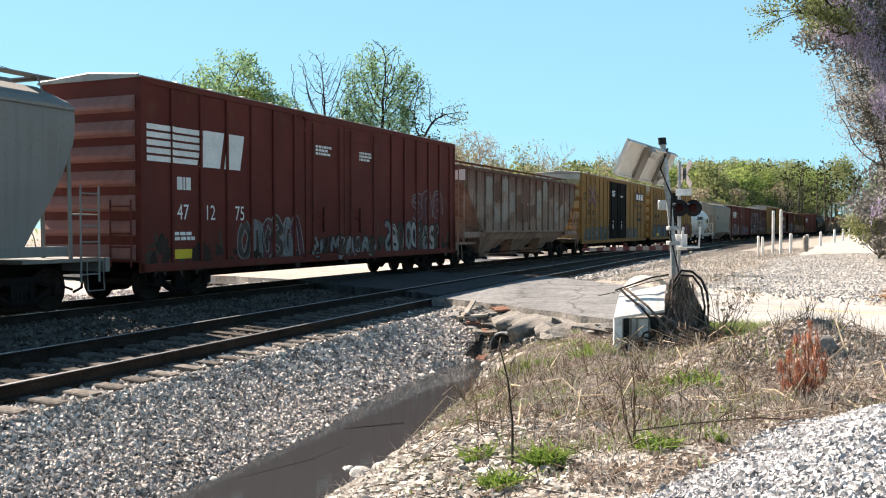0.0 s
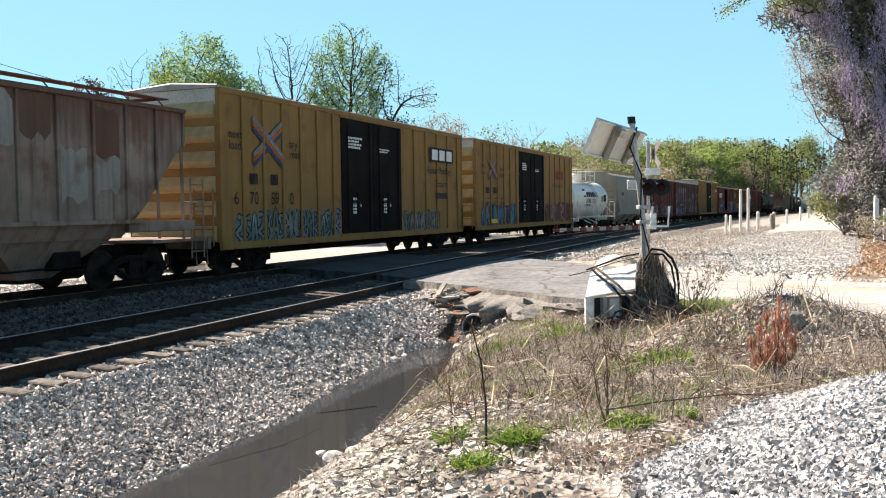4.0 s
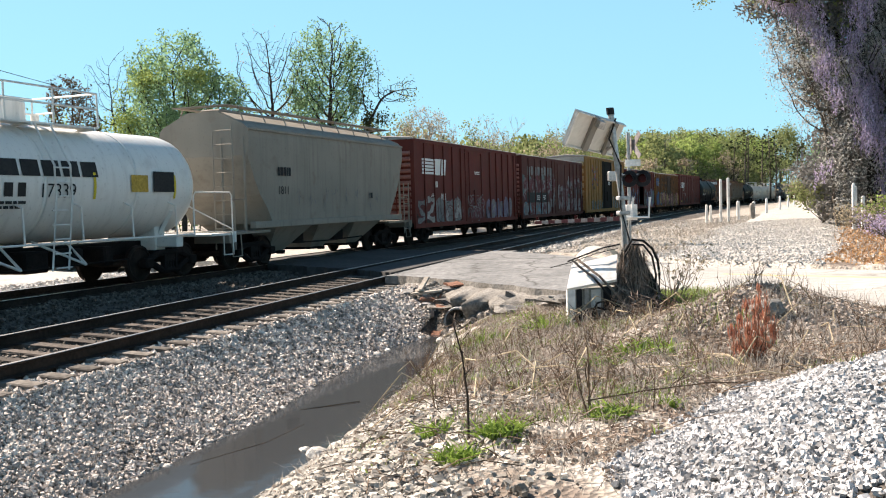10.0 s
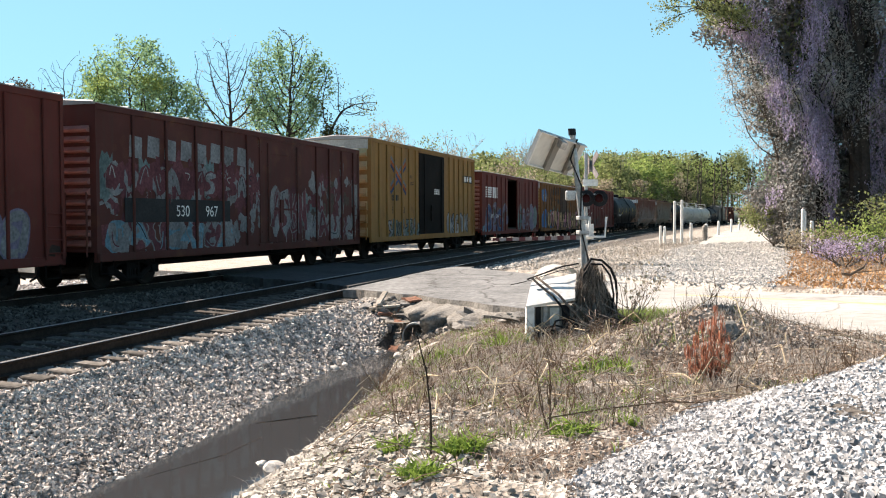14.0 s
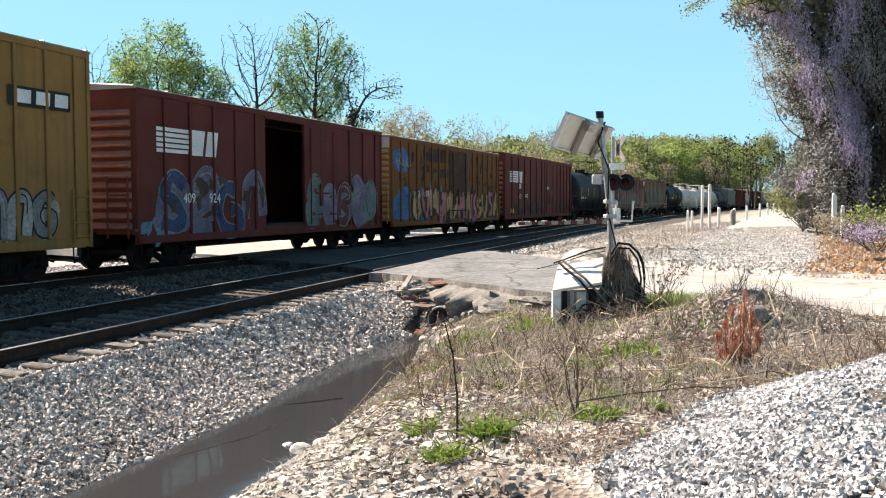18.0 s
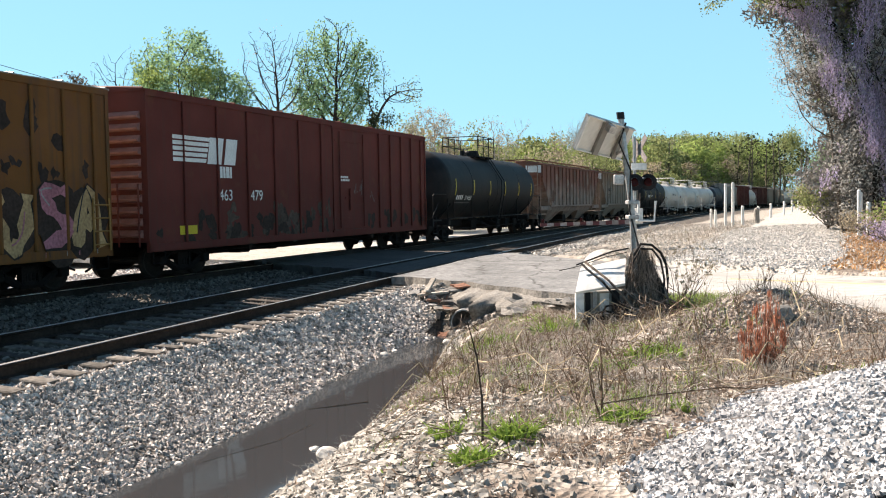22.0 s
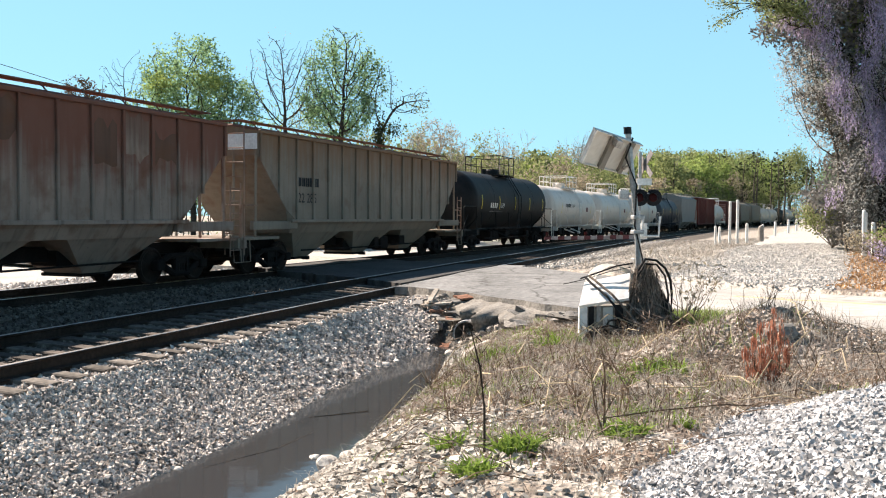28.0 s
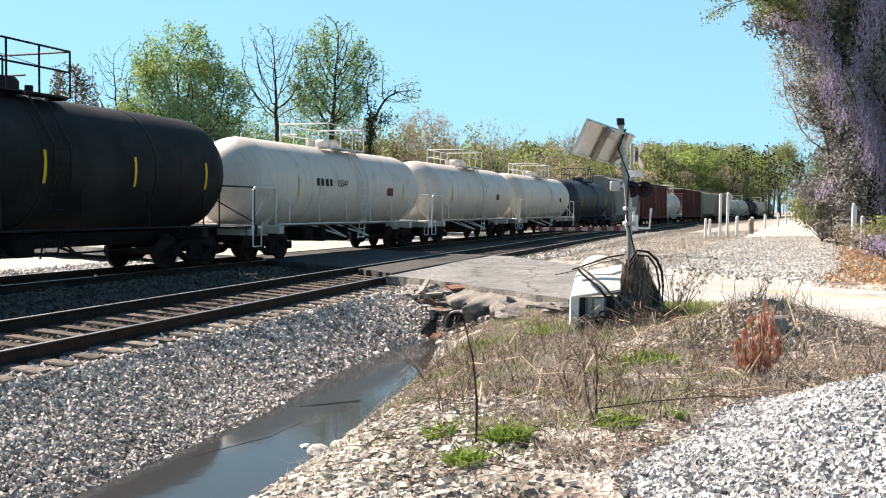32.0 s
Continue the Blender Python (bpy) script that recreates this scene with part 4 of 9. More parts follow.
for k in range(n):
    a, b = g0.lerp(g1, k / n), g0.lerp(g1, (k + 1) / n)
    d = (b - a)
    bm = bmesh.new()
    h = 0.08 - 0.03 * k / n
    side = Vector((-d.y, d.x, 0)).normalized() * 0.02
    vs = [bm.verts.new(p + side * sg + Vector((0, 0, zz))) for p in (a, b) for sg in (-1, 1) for zz in (-h, h)]
    for f in ((0, 1, 3, 2), (4, 6, 7, 5), (0, 4, 5, 1), (2, 3, 7, 6), (1, 5, 7, 3), (0, 2, 6, 4)):
        bm.faces.new([vs[q] for q in f])
    bmesh.ops.recalc_face_normals(bm, faces=bm.faces[:])
    part("gate_segment", bm, M_gatewhite if k % 2 == 0 else M_redpaint, sig)
for f in (0.15, 0.55, 0.97):
    bm = bmesh.new()
    p = g0.lerp(g1, f)
    tube(bm, [p + Vector((0, 0, 0.08)), p + Vector((0, 0, 0.2))], 0.05, 8)
    part("gate_lamp", bm, M_lens, sig)

# posts along the service road
def post(x, y, z0, h, r, mat, label, cap=True):
    e = new("marker_post")
    bm = bmesh.new()
    lathe(bm, [(0, 0.001), (0, r), (h - r * 0.6, r), (h, r * 0.55), (h, 0.001)], 10, Matrix.Translation((x, y, z0 - 0.15)) @ Matrix.Rotation(math.pi / 2, 4, "X"))
    o = part("marker_post", bm, mat)
    bpy.data.objects.remove(e)
    return tagged(o, label, "post", "posts along the gravel road")


for x, y, h, r, c in ((18.15, 48.9, 2.45, 0.075, 0), (18.65, 49.1, 2.5, 0.08, 0), (17.9, 49.8, 1.05, 0.07, 0), (17.55, 49.5, 1.1, 0.07, 0), (20.1, 51.4, 1.15, 0.09, 0), (21.6, 53.0, 0.95, 0.16, 1), (23.9, 58.4, 1.0, 0.09, 0), (28.2, 66.5, 1.1, 0.09, 0), (33.4, 76, 1.2, 0.09, 0), (39.5, 88, 1.2, 0.1, 0), (46.5, 102, 1.2, 0.1, 0), (17.75, 33.7, 1.85, 0.065, 0), (17.98, 34.0, 1.75, 0.065, 0), (18.45, 34.3, 1.35, 0.075, 0)):
    post(x, y, gz(x, y), h + 0.15, r, M_postgrey if c else M_whitepaint, "grey weathered wooden stump post" if c else "white painted pipe post in gravel")

# broken paving, culvert and clay at the head of the ditch
M_slabgrey = material("broken_asphalt", (0.22, 0.215, 0.205), 0.95, vary=0.3, scale=6, obj=0.25)
M_clay = material("red_clay", (0.25, 0.13, 0.09), 0.95, vary=0.3, scale=8, obj=0.2)
rg = random.Random(21)


def chunk(x, y, z, sx, sy, sz, rot, mat, label, name="paving_chunk"):
    bm = bmesh.new()
    bmesh.ops.create_cube(bm, size=1.0)
    bmesh.ops.subdivide_edges(bm, edges=bm.edges[:], cuts=2, use_grid_fill=True)
    for v in bm.verts:
        v.co = Vector((v.co.x * sx, v.co.y * sy, v.co.z * sz))
        v.co += Vector((noise.noise(v.co * 5 + Vector((x, y, 0))), noise.noise(v.co * 5 + Vector((y, x, 3))), 0.3 * noise.noise(v.co * 6 + Vector((x, 2, y))))) * 0.42 * min(sx, sy)
    bmesh.ops.transform(bm, matrix=pose(x, y, z, *rot), verts=bm.verts[:])
    return tagged(part(name, bm, mat), label, "rubble", "rubble at the culvert")


for k in range(18):
    x, y = rg.uniform(0.7, 3.0), rg.uniform(17.4, 20.6)
    if x < float(near_rail(y)) + 1.0 or x > 1.2 + (21 - y) * 0.75:
        continue
    s = rg.uniform(0.16, 0.5)
    if abs(x - 1.2) < 0.45 and y < 18.6:
        continue
    clay = x < 1.3 and y < 19.8 and rg.random() < 0.6
    chunk(x, y, gz(x, y) + 0.05, s, s * rg.uniform(0.5, 1.0), rg.uniform(0.04, 0.07), (rg.uniform(-14, 14), rg.uniform(-14, 14), rg.uniform(0, 180)), M_clay if clay else M_slabgrey, "red clay lump by the culvert" if clay else "broken slab of old asphalt")
for x, y, sx, sy, rot in ((1.75, 17.95, 0.75, 0.5, (18, 0, 20)), (1.5, 18.9, 1.0, 0.7, (10, 4, 40)), (2.3, 18.6, 0.9, 0.6, (6, 0, 10)), (1.9, 19.5, 1.1, 0.6, (8, 0, -20)), (2.5, 17.7, 0.6, 0.4, (20, 10, 60)), (0.8, 18.5, 0.5, 0.35, (25, -10, 0))):
    chunk(x, y, gz(x, y) + 0.06, sx, sy, 0.1, rot, M_slabgrey if x > 1.2 else M_clay, "broken slab of old asphalt" if x > 1.2 else "red clay lump by the culvert")
for k in range(30):
    f, o = rg.uniform(0.06, 0.46), rg.uniform(0.0, 1.35)
    a, b = along(ROAD_N, f), along(ROAD_F, f)
    p = a + (a - b).normalized() * o
    if (abs(p.x - 1.2) < 0.5 and p.y < 18.7) or p.x < float(near_rail(p.y)) + 0.9 or p.x < float(water_right(p.y)) + 0.05 and p.y < 18.2:
        continue
    s = rg.uniform(0.2, 0.75)
    clay = p.x < 1.5 and rg.random() < 0.35
    zz = max(gz(p.x, p.y) + 0.05, -0.05 - 0.42 * o)
    chunk(p.x, p.y, zz, s, s * rg.uniform(0.5, 0.9), rg.uniform(0.025, 0.06), (rg.uniform(-9, 9), rg.uniform(-9, 9), rg.uniform(0, 180)), M_clay if clay else (M_slabgrey if k % 3 else M_strata), "red clay lump by the culvert" if clay else "broken slab of old asphalt")
culvert = tagged(new("culvert_pipe"), "open end of a corrugated culvert pipe among rubble", "pipe")
bm = bmesh.new()
pm = Matrix.Translation((1.24, 17.95, -0.66)) @ Matrix.Rotation(radians(-20), 4, "Z")
prof = []
for k in range(13):
    prof.append((k * 0.08, 0.27 + (0.012 if k % 2 else 0)))
prof += [(0.96, 0.24), (0, 0.24)]
lathe(bm, prof + [prof[0]], 22, pm)
part("pipe_wall", bm, M_galv, culvert)
# black disc added inside the pipe for the darkness of its depth
bm = bmesh.new()
lathe(bm, [(0.9, 0.001), (0.9, 0.24)], 16, pm)
part("pipe_dark_disc", bm, M_blackrub, culvert)
bm = bmesh.new()
for k in range(14):
    a = rg.uniform(0, math.tau)
    tube(bm, [(1.24 + 0.24 * math.cos(a), 17.92, -0.72 + 0.24 * math.sin(a)), (1.3 + rg.uniform(-0.2, 0.2), 17.8, -0.8 + rg.uniform(-0.1, 0.2)), (1.25 + rg.uniform(-0.35, 0.3), 17.65, -1.0)], 0.01, 4)
part("roots", bm, M_vine, culvert)
M_plank = material("grey_plank", (0.40, 0.36, 0.31), 0.9, vary=0.25, scale=8)
for x, y, z, rot, L_ in ((0.62, 19.95, -0.1, (0, -32, 62), 0.62), (0.7, 19.6, -0.22, (4, -6, -15), 0.7), (0.55, 19.7, -0.18, (0, 6, 100), 0.5)):
    bm = bmesh.new()
    box(bm, -L_ / 2, L_ / 2, -0.06, 0.06, -0.025, 0.025, 0.006, pose(x, y, z, *rot))
    tagged(part("plank", bm, M_plank), "short grey broken plank lying on stones", "plank", "rubble at the culvert")

# ---- plants ----
def leaf_material(name, c1, c2, glow=0.35):
    m = bpy.data.materials.new(name)
    m.use_nodes = True
    t = m.node_tree
    t.nodes.clear()
    g = t.nodes.new("ShaderNodeNewGeometry")
    mix = t.nodes.new("ShaderNodeMix")
    mix.data_type = "RGBA"
    mix.inputs[6].default_value, mix.inputs[7].default_value = (*c1, 1), (*c2, 1)
    t.links.new(g.outputs["Random Per Island"], mix.inputs[0])
    d, tr, ms, o = (t.nodes.new(k) for k in ("ShaderNodeBsdfDiffuse", "ShaderNodeBsdfTranslucent", "ShaderNodeMixShader", "ShaderNodeOutputMaterial"))
    for n in (d, tr):
        t.links.new(mix.outputs[2], n.inputs["Color"])
    ms.inputs[0].default_value = glow
    t.links.new(d.outputs[0], ms.inputs[1])
    t.links.new(tr.outputs[0], ms.inputs[2])
    t.links.new(ms.outputs[0], o.inputs["Surface"])
    return m


def leaves(name, pts, size, mat, parent=None, tall=1.0, droop=None):
    """Small pointed leaves at the given points, each turned at random."""
    n = len(pts)
    s = RNG.uniform(size[0], size[1], n)
    quad = np.array([(0, 0, -0.55), (0.36, 0.06, 0.05), (0, 0, 0.55), (-0.36, 0.06, 0.05)]) * (1, 1, tall)
    R = turns(n)
    if droop is not None:
        a = RNG.uniform(0, math.tau, n)
        R = np.stack([np.stack([np.cos(a), -np.sin(a), 0 * a], -1), np.stack([np.sin(a), np.cos(a), 0 * a], -1), np.stack([0 * a, 0 * a, 1 + 0 * a], -1)], 1)
    v = np.einsum("nij,kj->nki", R, quad) * s[:, None, None] + np.asarray(pts)[:, None, :]
    f = np.arange(4 * n).reshape(n, 4)
    return mesh_from(name, v.reshape(-1, 3).tolist(), f.tolist(), mat, parent)


def branches(bm, p, d, length, r, level, levels, rng, tips, spread=0.7, lift=0.25, kids=(2, 4)):
    pts, rs = [p], [r]
    q, dd = p.copy(), d.copy()
    for k in range(3):
        dd = (dd + Vector((rng.uniform(-1, 1), rng.uniform(-1, 1), rng.uniform(-0.6, 1) * lift)) * 0.22).normalized()
        q = q + dd * length / 3
        pts.append(q.copy())
        rs.append(r * (1 - 0.2 * (k + 1)))
        if level >= levels - 2:
            tips.append(q.copy())
    tube(bm, pts, rs, 6 if level < 2 else 3)
    if level < levels:
        for k in range(rng.randrange(kids[0], kids[1] + 1)):
            f = rng.uniform(0.4, 1.0)
            o = pts[1].lerp(pts[3], max(0, (f - 0.33) / 0.67))
            nd = (dd + Vector((rng.uniform(-1, 1), rng.uniform(-1, 1), rng.uniform(-0.35, 0.8))) * spread).normalized()
            branches(bm, o, nd, length * rng.uniform(0.5, 0.78), r * 0.58, level + 1, levels, rng, tips, spread, lift, kids)


M_bark = material("grey_bark", (0.13, 0.11, 0.09), 0.95, vary=0.3, scale=3)
M_palebark = material("pale_bark", (0.34, 0.31, 0.27), 0.95, vary=0.25, scale=3)
M_darkbark = material("dark_bark", (0.05, 0.042, 0.036), 0.95, vary=0.3, scale=3)
LEAF_SPRING = leaf_material("spring_leaves", (0.25, 0.39, 0.21), (0.14, 0.22, 0.11), 0.5)
LEAF_PALE = leaf_material("pale_buds", (0.40, 0.345, 0.25), (0.25, 0.215, 0.155), 0.45)
LEAF_BRIGHT = leaf_material("bright_leaves", (0.30, 0.38, 0.12), (0.17, 0.22, 0.075), 0.5)
LEAF_DARK = leaf_material("dark_needles", (0.035, 0.055, 0.025), (0.075, 0.075, 0.04), 0.15)
LEAF_RUST = leaf_material("brown_needles", (0.17, 0.12, 0.095), (0.09, 0.08, 0.055), 0.2)
LEAF_OLIVE = leaf_material("olive_leaves", (0.26, 0.29, 0.13), (0.14, 0.165, 0.07), 0.45)


def tree(x, y, h, label, leaf=None, n=0, size=(0.1, 0.2), seed=1, r=0.22, fork=0.3, levels=5, spread=0.75, puff=0.3, bark=None, first=0.45, kids=(2, 4), lean=(0, 0), category="tree", w=None, dome=0.0):
    """w: the crown's width, if it matters."""
    rng = random.Random(seed)
    e = tagged(new("tree"), label, category)
    e.location = (x, y, gz(x, y) - 0.2)
    bm = bmesh.new()
    tips = []
    top = Vector((lean[0] * h, lean[1] * h, h * fork))
    tube(bm, [(0, 0, 0), top * 0.5 + Vector((rng.uniform(-0.2, 0.2), 0, 0)), top], [r * 1.3, r, r * 0.85], 8)
    limbs = rng.randrange(6, 9)
    for k in range(limbs):
        a = (k + rng.uniform(-0.3, 0.3)) * math.tau / limbs
        d = Vector((math.cos(a) * spread, math.sin(a) * spread, rng.uniform(0.8, 1.4))).normalized()
        branches(bm, top * rng.uniform(0.75, 1.0), d, h * first * rng.uniform(0.75, 1.0), r * 0.6, 1, levels, rng, tips, spread, 0.3, kids)
    # bring the crown to its height and width
    sz = h / max(v.co.z for v in bm.verts)
    sx = 1.0
    if w:
        xs_ = sorted(v.co.x for v in bm.verts)
        sx = w / (xs_[int(len(xs_) * 0.97)] - xs_[int(len(xs_) * 0.03)])
    for v in bm.verts:
        v.co.z *= sz
        g = min(1, max(0, v.co.z / (h * fork) - 0.6))
        v.co.x *= 1 + (sx - 1) * g
        v.co.y *= 1 + (sx - 1) * g
        d = 1 + dome * float(smooth(0.4, 0.8, v.co.z / h))
        v.co.x *= d
        v.co.y *= d
    tips = [Vector((q.x * sx, q.y * sx, q.z * sz)) for q in tips]
    tips = [Vector((q.x * d, q.y * d, q.z)) for q, d in ((q, 1 + dome * float(smooth(0.4, 0.8, q.z / h))) for q in tips)]
    part("trunk", bm, bark or M_bark, e)
    if leaf and n:
        base = np.array([tuple(q) for q in tips])
        pick = base[RNG.integers(0, len(base), n)] + RNG.normal(size=(n, 3)) * puff * np.array([1, 1, 0.75])
        pick = pick[pick[:, 2] > h * 0.16]
        leaves("crown", pick, size, leaf, e)
    return e


def reach(seeds, goals, step, kill, rounds=90):
    """Limbs that grow from seed nodes towards goal points; gives nodes and each one's parent."""
    nodes, parent = [np.array(p, float) for p in seeds], [k - 1 for k in range(len(seeds))]
    left = goals.copy()
    for _ in range(rounds):
        if not len(left):
            break
        at = np.array(nodes)
        d = left[:, None, :] - at[None]
        dist = np.linalg.norm(d, axis=2)
        near = dist.argmin(1)
        pull = {}
        for g, k in enumerate(near):
            v = d[g, k] / max(dist[g, k], 1e-6)
            pull[k] = pull.get(k, 0) + v
        for k, v in pull.items():
            v = v / np.linalg.norm(v) + RNG.normal(size=3) * 0.09 + np.array([0, 0, 0.16])
            p = at[k] + v / np.linalg.norm(v) * step
            if np.linalg.norm(at - p, axis=1).min() > 0.3 * step:
                nodes.append(p)
                parent.append(int(k))
        if len(nodes) == len(at):
            break
        at = np.array(nodes)
        gap = np.linalg.norm(left[:, None, :] - at[None], axis=2).min(1)
        left = left[gap > kill]
    return np.array(nodes), np.array(parent)


def limbs(name, nodes, parent, tip, power, mat, owner):
    """Tapered bars along the grown limbs, thicker where more twigs join."""
    n = len(nodes)
    load, kids = np.zeros(n), np.zeros(n, int)
    for k in range(n - 1, 0, -1):
        if load[k] == 0:
            load[k] = tip ** power
        if parent[k] >= 0:
            load[parent[k]] += load[k]
            kids[parent[k]] += 1
    rad = np.maximum(load, tip ** power) ** (1 / power)
    ks = np.arange(1, n)
    a, b = nodes[parent[ks]], nodes[ks]
    d = b - a
    d /= np.maximum(np.linalg.norm(d, axis=1), 1e-6)[:, None]
    u = np.cross(d, np.array([0.31, 0.9, 0.17]))
    u /= np.linalg.norm(u, axis=1)[:, None]
    w = np.cross(d, u)
    ring = [(math.cos(q * math.tau / 5), math.sin(q * math.tau / 5)) for q in range(5)]
    ra, rb = np.minimum(rad[parent[ks]], rad[ks] * 1.25)[:, None], rad[ks][:, None]
    v = np.stack([a + (u * c + w * s_) * ra for c, s_ in ring] + [b + (u * c + w * s_) * rb for c, s_ in ring], 1)
    f = np.array([(q, (q + 1) % 5, 5 + (q + 1) % 5, 5 + q) for q in range(5)])[None] + (np.arange(n - 1) * 10)[:, None, None]
    ob = mesh_from(name, v.reshape(-1, 3).tolist(), f.reshape(-1, 4).tolist(), mat, owner, True)
    return ob, kids, rad


def lobes(n, balls, hollow=0.0):
    """Points in a crown made of rounded lobes: (x, y, z, rx, rz)."""
    vol = np.array([b[3] * b[3] * b[4] for b in balls])
    pick = RNG.choice(len(balls), n, p=vol / vol.sum())
    v = RNG.normal(size=(n, 3))
    v /= np.linalg.norm(v, axis=1)[:, None]
    v *= (hollow + (1 - hollow) * RNG.random(n) ** (1 / 3))[:, None]
    B = np.array(balls)[pick]
    return B[:, :3] + v * B[:, [3, 3, 4]]


def crown_tree(x, y, label, stem, balls, n=500, step=0.45, kill=0.6, tip=0.018, power=2.3, bark=None, leaf=None, leafy=0.7, per=22, size=(0.07, 0.17), puff=0.3, category="tree", extra=()):
    """stem: heights and offsets of the trunk; balls: the crown's lobes, over the tree's foot."""
    e = tagged(new("tree"), label, category)
    e.location = (x, y, gz(x, y) - 0.2)
    path = [Vector(p) for p in stem]
    seeds = []
    for p, q in zip(path, path[1:]):
        m = max(1, int((q - p).length / step))
        seeds += [tuple(p.lerp(q, k / m)) for k in range(m)]
    seeds.append(tuple(path[-1]))
    nodes, parent = reach(seeds, lobes(n, balls), step, kill)
    _, kids, rad = limbs("trunk", nodes, parent, tip, power, bark or M_darkbark, e)
    if leaf:
        tips = nodes[(rad < tip * 2.2) & (np.arange(len(nodes)) > len(seeds))]
        keep = np.array([noise.noise(Vector(p) * 0.62 + Vector((x, 0, y))) * 0.8 + noise.noise(Vector(p) * 1.5 + Vector((y, x, 0))) * 0.8 + 0.5 for p in tips]) > 1 - leafy
        tips = tips[keep]
        base = np.repeat(tips, RNG.integers(per // 3, per * 2, len(tips)), 0)
        base = base + np.clip(RNG.normal(size=(len(base), 3)), -1.8, 1.8) * puff
        leaves("crown", base, size, leaf, e)
    for nm, c, r, m, lf, sz in extra:
        leaves(nm, np.array(c) + RNG.normal(size=(m, 3)) * np.array(r), sz, lf, e)
    return e


crown_tree(-16.3, 70, "broad young-leaved tree in fresh yellow-green beyond the tracks", [(0, 0, 0), (0.1, 0, 2.5), (-0.1, 0.1, 4.2)], [(0, 0, 12.0, 4.1, 4.3), (-2.8, 0.5, 10.4, 2.7, 3.0), (2.8, -0.3, 10.4, 2.7, 3.2), (0.3, 0.2, 8, 4.8, 3.2)], 1450, kill=0.5, leaf=LEAF_SPRING, leafy=0.56, per=34, size=(0.12, 0.27), puff=0.34, extra=(("crown", (-1.5, -2.5, 12.2), (0.75, 0.5, 0.5), 1300, LEAF_BRIGHT, (0.08, 0.2)), ("crown", (1.6, -2.5, 12.4), (0.8, 0.5, 0.45), 1300, LEAF_BRIGHT, (0.08, 0.2)), ("crown", (-3.6, -1.5, 9.2), (0.8, 0.5, 0.5), 1200, LEAF_BRIGHT, (0.08, 0.2))))
crown_tree(-19.3, 72, "low yellow-green tree beyond the tracks", [(0, 0, 0), (0, 0, 2.0)], [(0, 0, 7.2, 2.6, 4.4), (-1.4, 0, 6, 2.0, 3)], 420, leaf=LEAF_BRIGHT, leafy=0.95, per=34, size=(0.08, 0.2), puff=0.36)
crown_tree(-9.1, 70, "tall bare grey tree with rising limbs", [(0, 0, 0), (0, 0, 4.0), (0.05, 0, 6.8)], [(-1.5, 0, 13.2, 1.5, 3.6), (1.4, 0, 12.9, 1.7, 3.4), (-0.3, 0, 12.5, 1.5, 4.0), (-2.6, 0, 11.2, 0.9, 1.6)], 950, step=0.34, kill=0.36, tip=0.013, power=2.1, leaf=LEAF_PALE, leafy=0.3, per=3, size=(0.06, 0.12))
crown_tree(-5.0, 70, "tall thin-leaved tree in fresh green", [(0, 0, 0), (0, 0, 4.5), (0.1, 0, 7.8)], [(0.3, 0, 14.6, 2.0, 3.0), (1.9, 0, 12.8, 1.9, 2.6), (-1.8, 0, 12.4, 1.7, 2.8), (0, 0, 10.8, 2.9, 2.6)], 900, step=0.4, kill=0.46, tip=0.022, leaf=LEAF_SPRING, leafy=0.48, per=30, size=(0.11, 0.24), puff=0.28)
crown_tree(-8.0, 78, "slender green tree behind the bare one", [(0, 0, 0), (0, 0, 4)], [(0, 0, 9.5, 2.2, 4.0)], 200, leaf=LEAF_OLIVE, leafy=0.55, per=14, size=(0.08, 0.2))
crown_tree(-1.9, 69, "leaning ivy-covered tree with bare outer limbs", [(0, 0, 0), (-0.1, 0, 5), (0.1, 0, 8.4)], [(2.2, 0, 11.0, 1.9, 0.9), (-0.2, 0, 11.5, 0.7, 2.2), (3.4, 0, 11.6, 0.9, 0.7), (0.8, 0, 13.2, 0.7, 1.4)], 420, step=0.34, kill=0.36, tip=0.014, power=2.05, leaf=LEAF_OLIVE, leafy=0.4, per=7, size=(0.08, 0.17), extra=(("ivy", (0.0, 0, 8.2), (0.24, 0.26, 1.0), 900, LEAF_DARK, (0.1, 0.24)), ("ivy", (0.9, 0, 9.1), (0.5, 0.3, 0.35), 350, LEAF_DARK, (0.1, 0.22))))
crown_tree(2.6, 74, "pale budding tree beyond the tracks", [(0, 0, 0), (0, 0, 3.2)], [(0, 0, 7.2, 2.6, 3.4), (1.8, 0, 6.4, 1.6, 2.4)], 800, step=0.34, kill=0.38, tip=0.017, bark=M_palebark, leaf=LEAF_PALE, leafy=0.95, per=14, size=(0.06, 0.15), puff=0.22)
crown_tree(-24.4, 70, "dark brown-green pine with a rounded crown", [(0, 0, 0), (0, 0, 5), (0.1, 0, 9)], [(0, 0, 11.0, 1.9, 2.1), (-1.0, 0, 8.6, 1.5, 1.5), (1.2, 0, 8.8, 1.3, 1.5)], 330, leaf=LEAF_RUST, leafy=0.95, per=26, size=(0.1, 0.24), puff=0.26)
crown_tree(-20.4, 69, "thin bare tree beyond the tracks", [(0, 0, 0), (0, 0, 6.5)], [(-1.6, 0, 11.6, 1.1, 3.0), (0.3, 0, 12.4, 0.7, 3.0), (-0.6, 0, 11.0, 1.0, 2.4)], 420, step=0.34, kill=0.36, tip=0.011, power=2.15)
crown_tree(-26.5, 71, "thin bare tree beyond the tracks", [(0, 0, 0), (0, 0, 5)], [(0, 0, 9, 1.4, 2.6)], 90, kill=0.8, power=2.1)
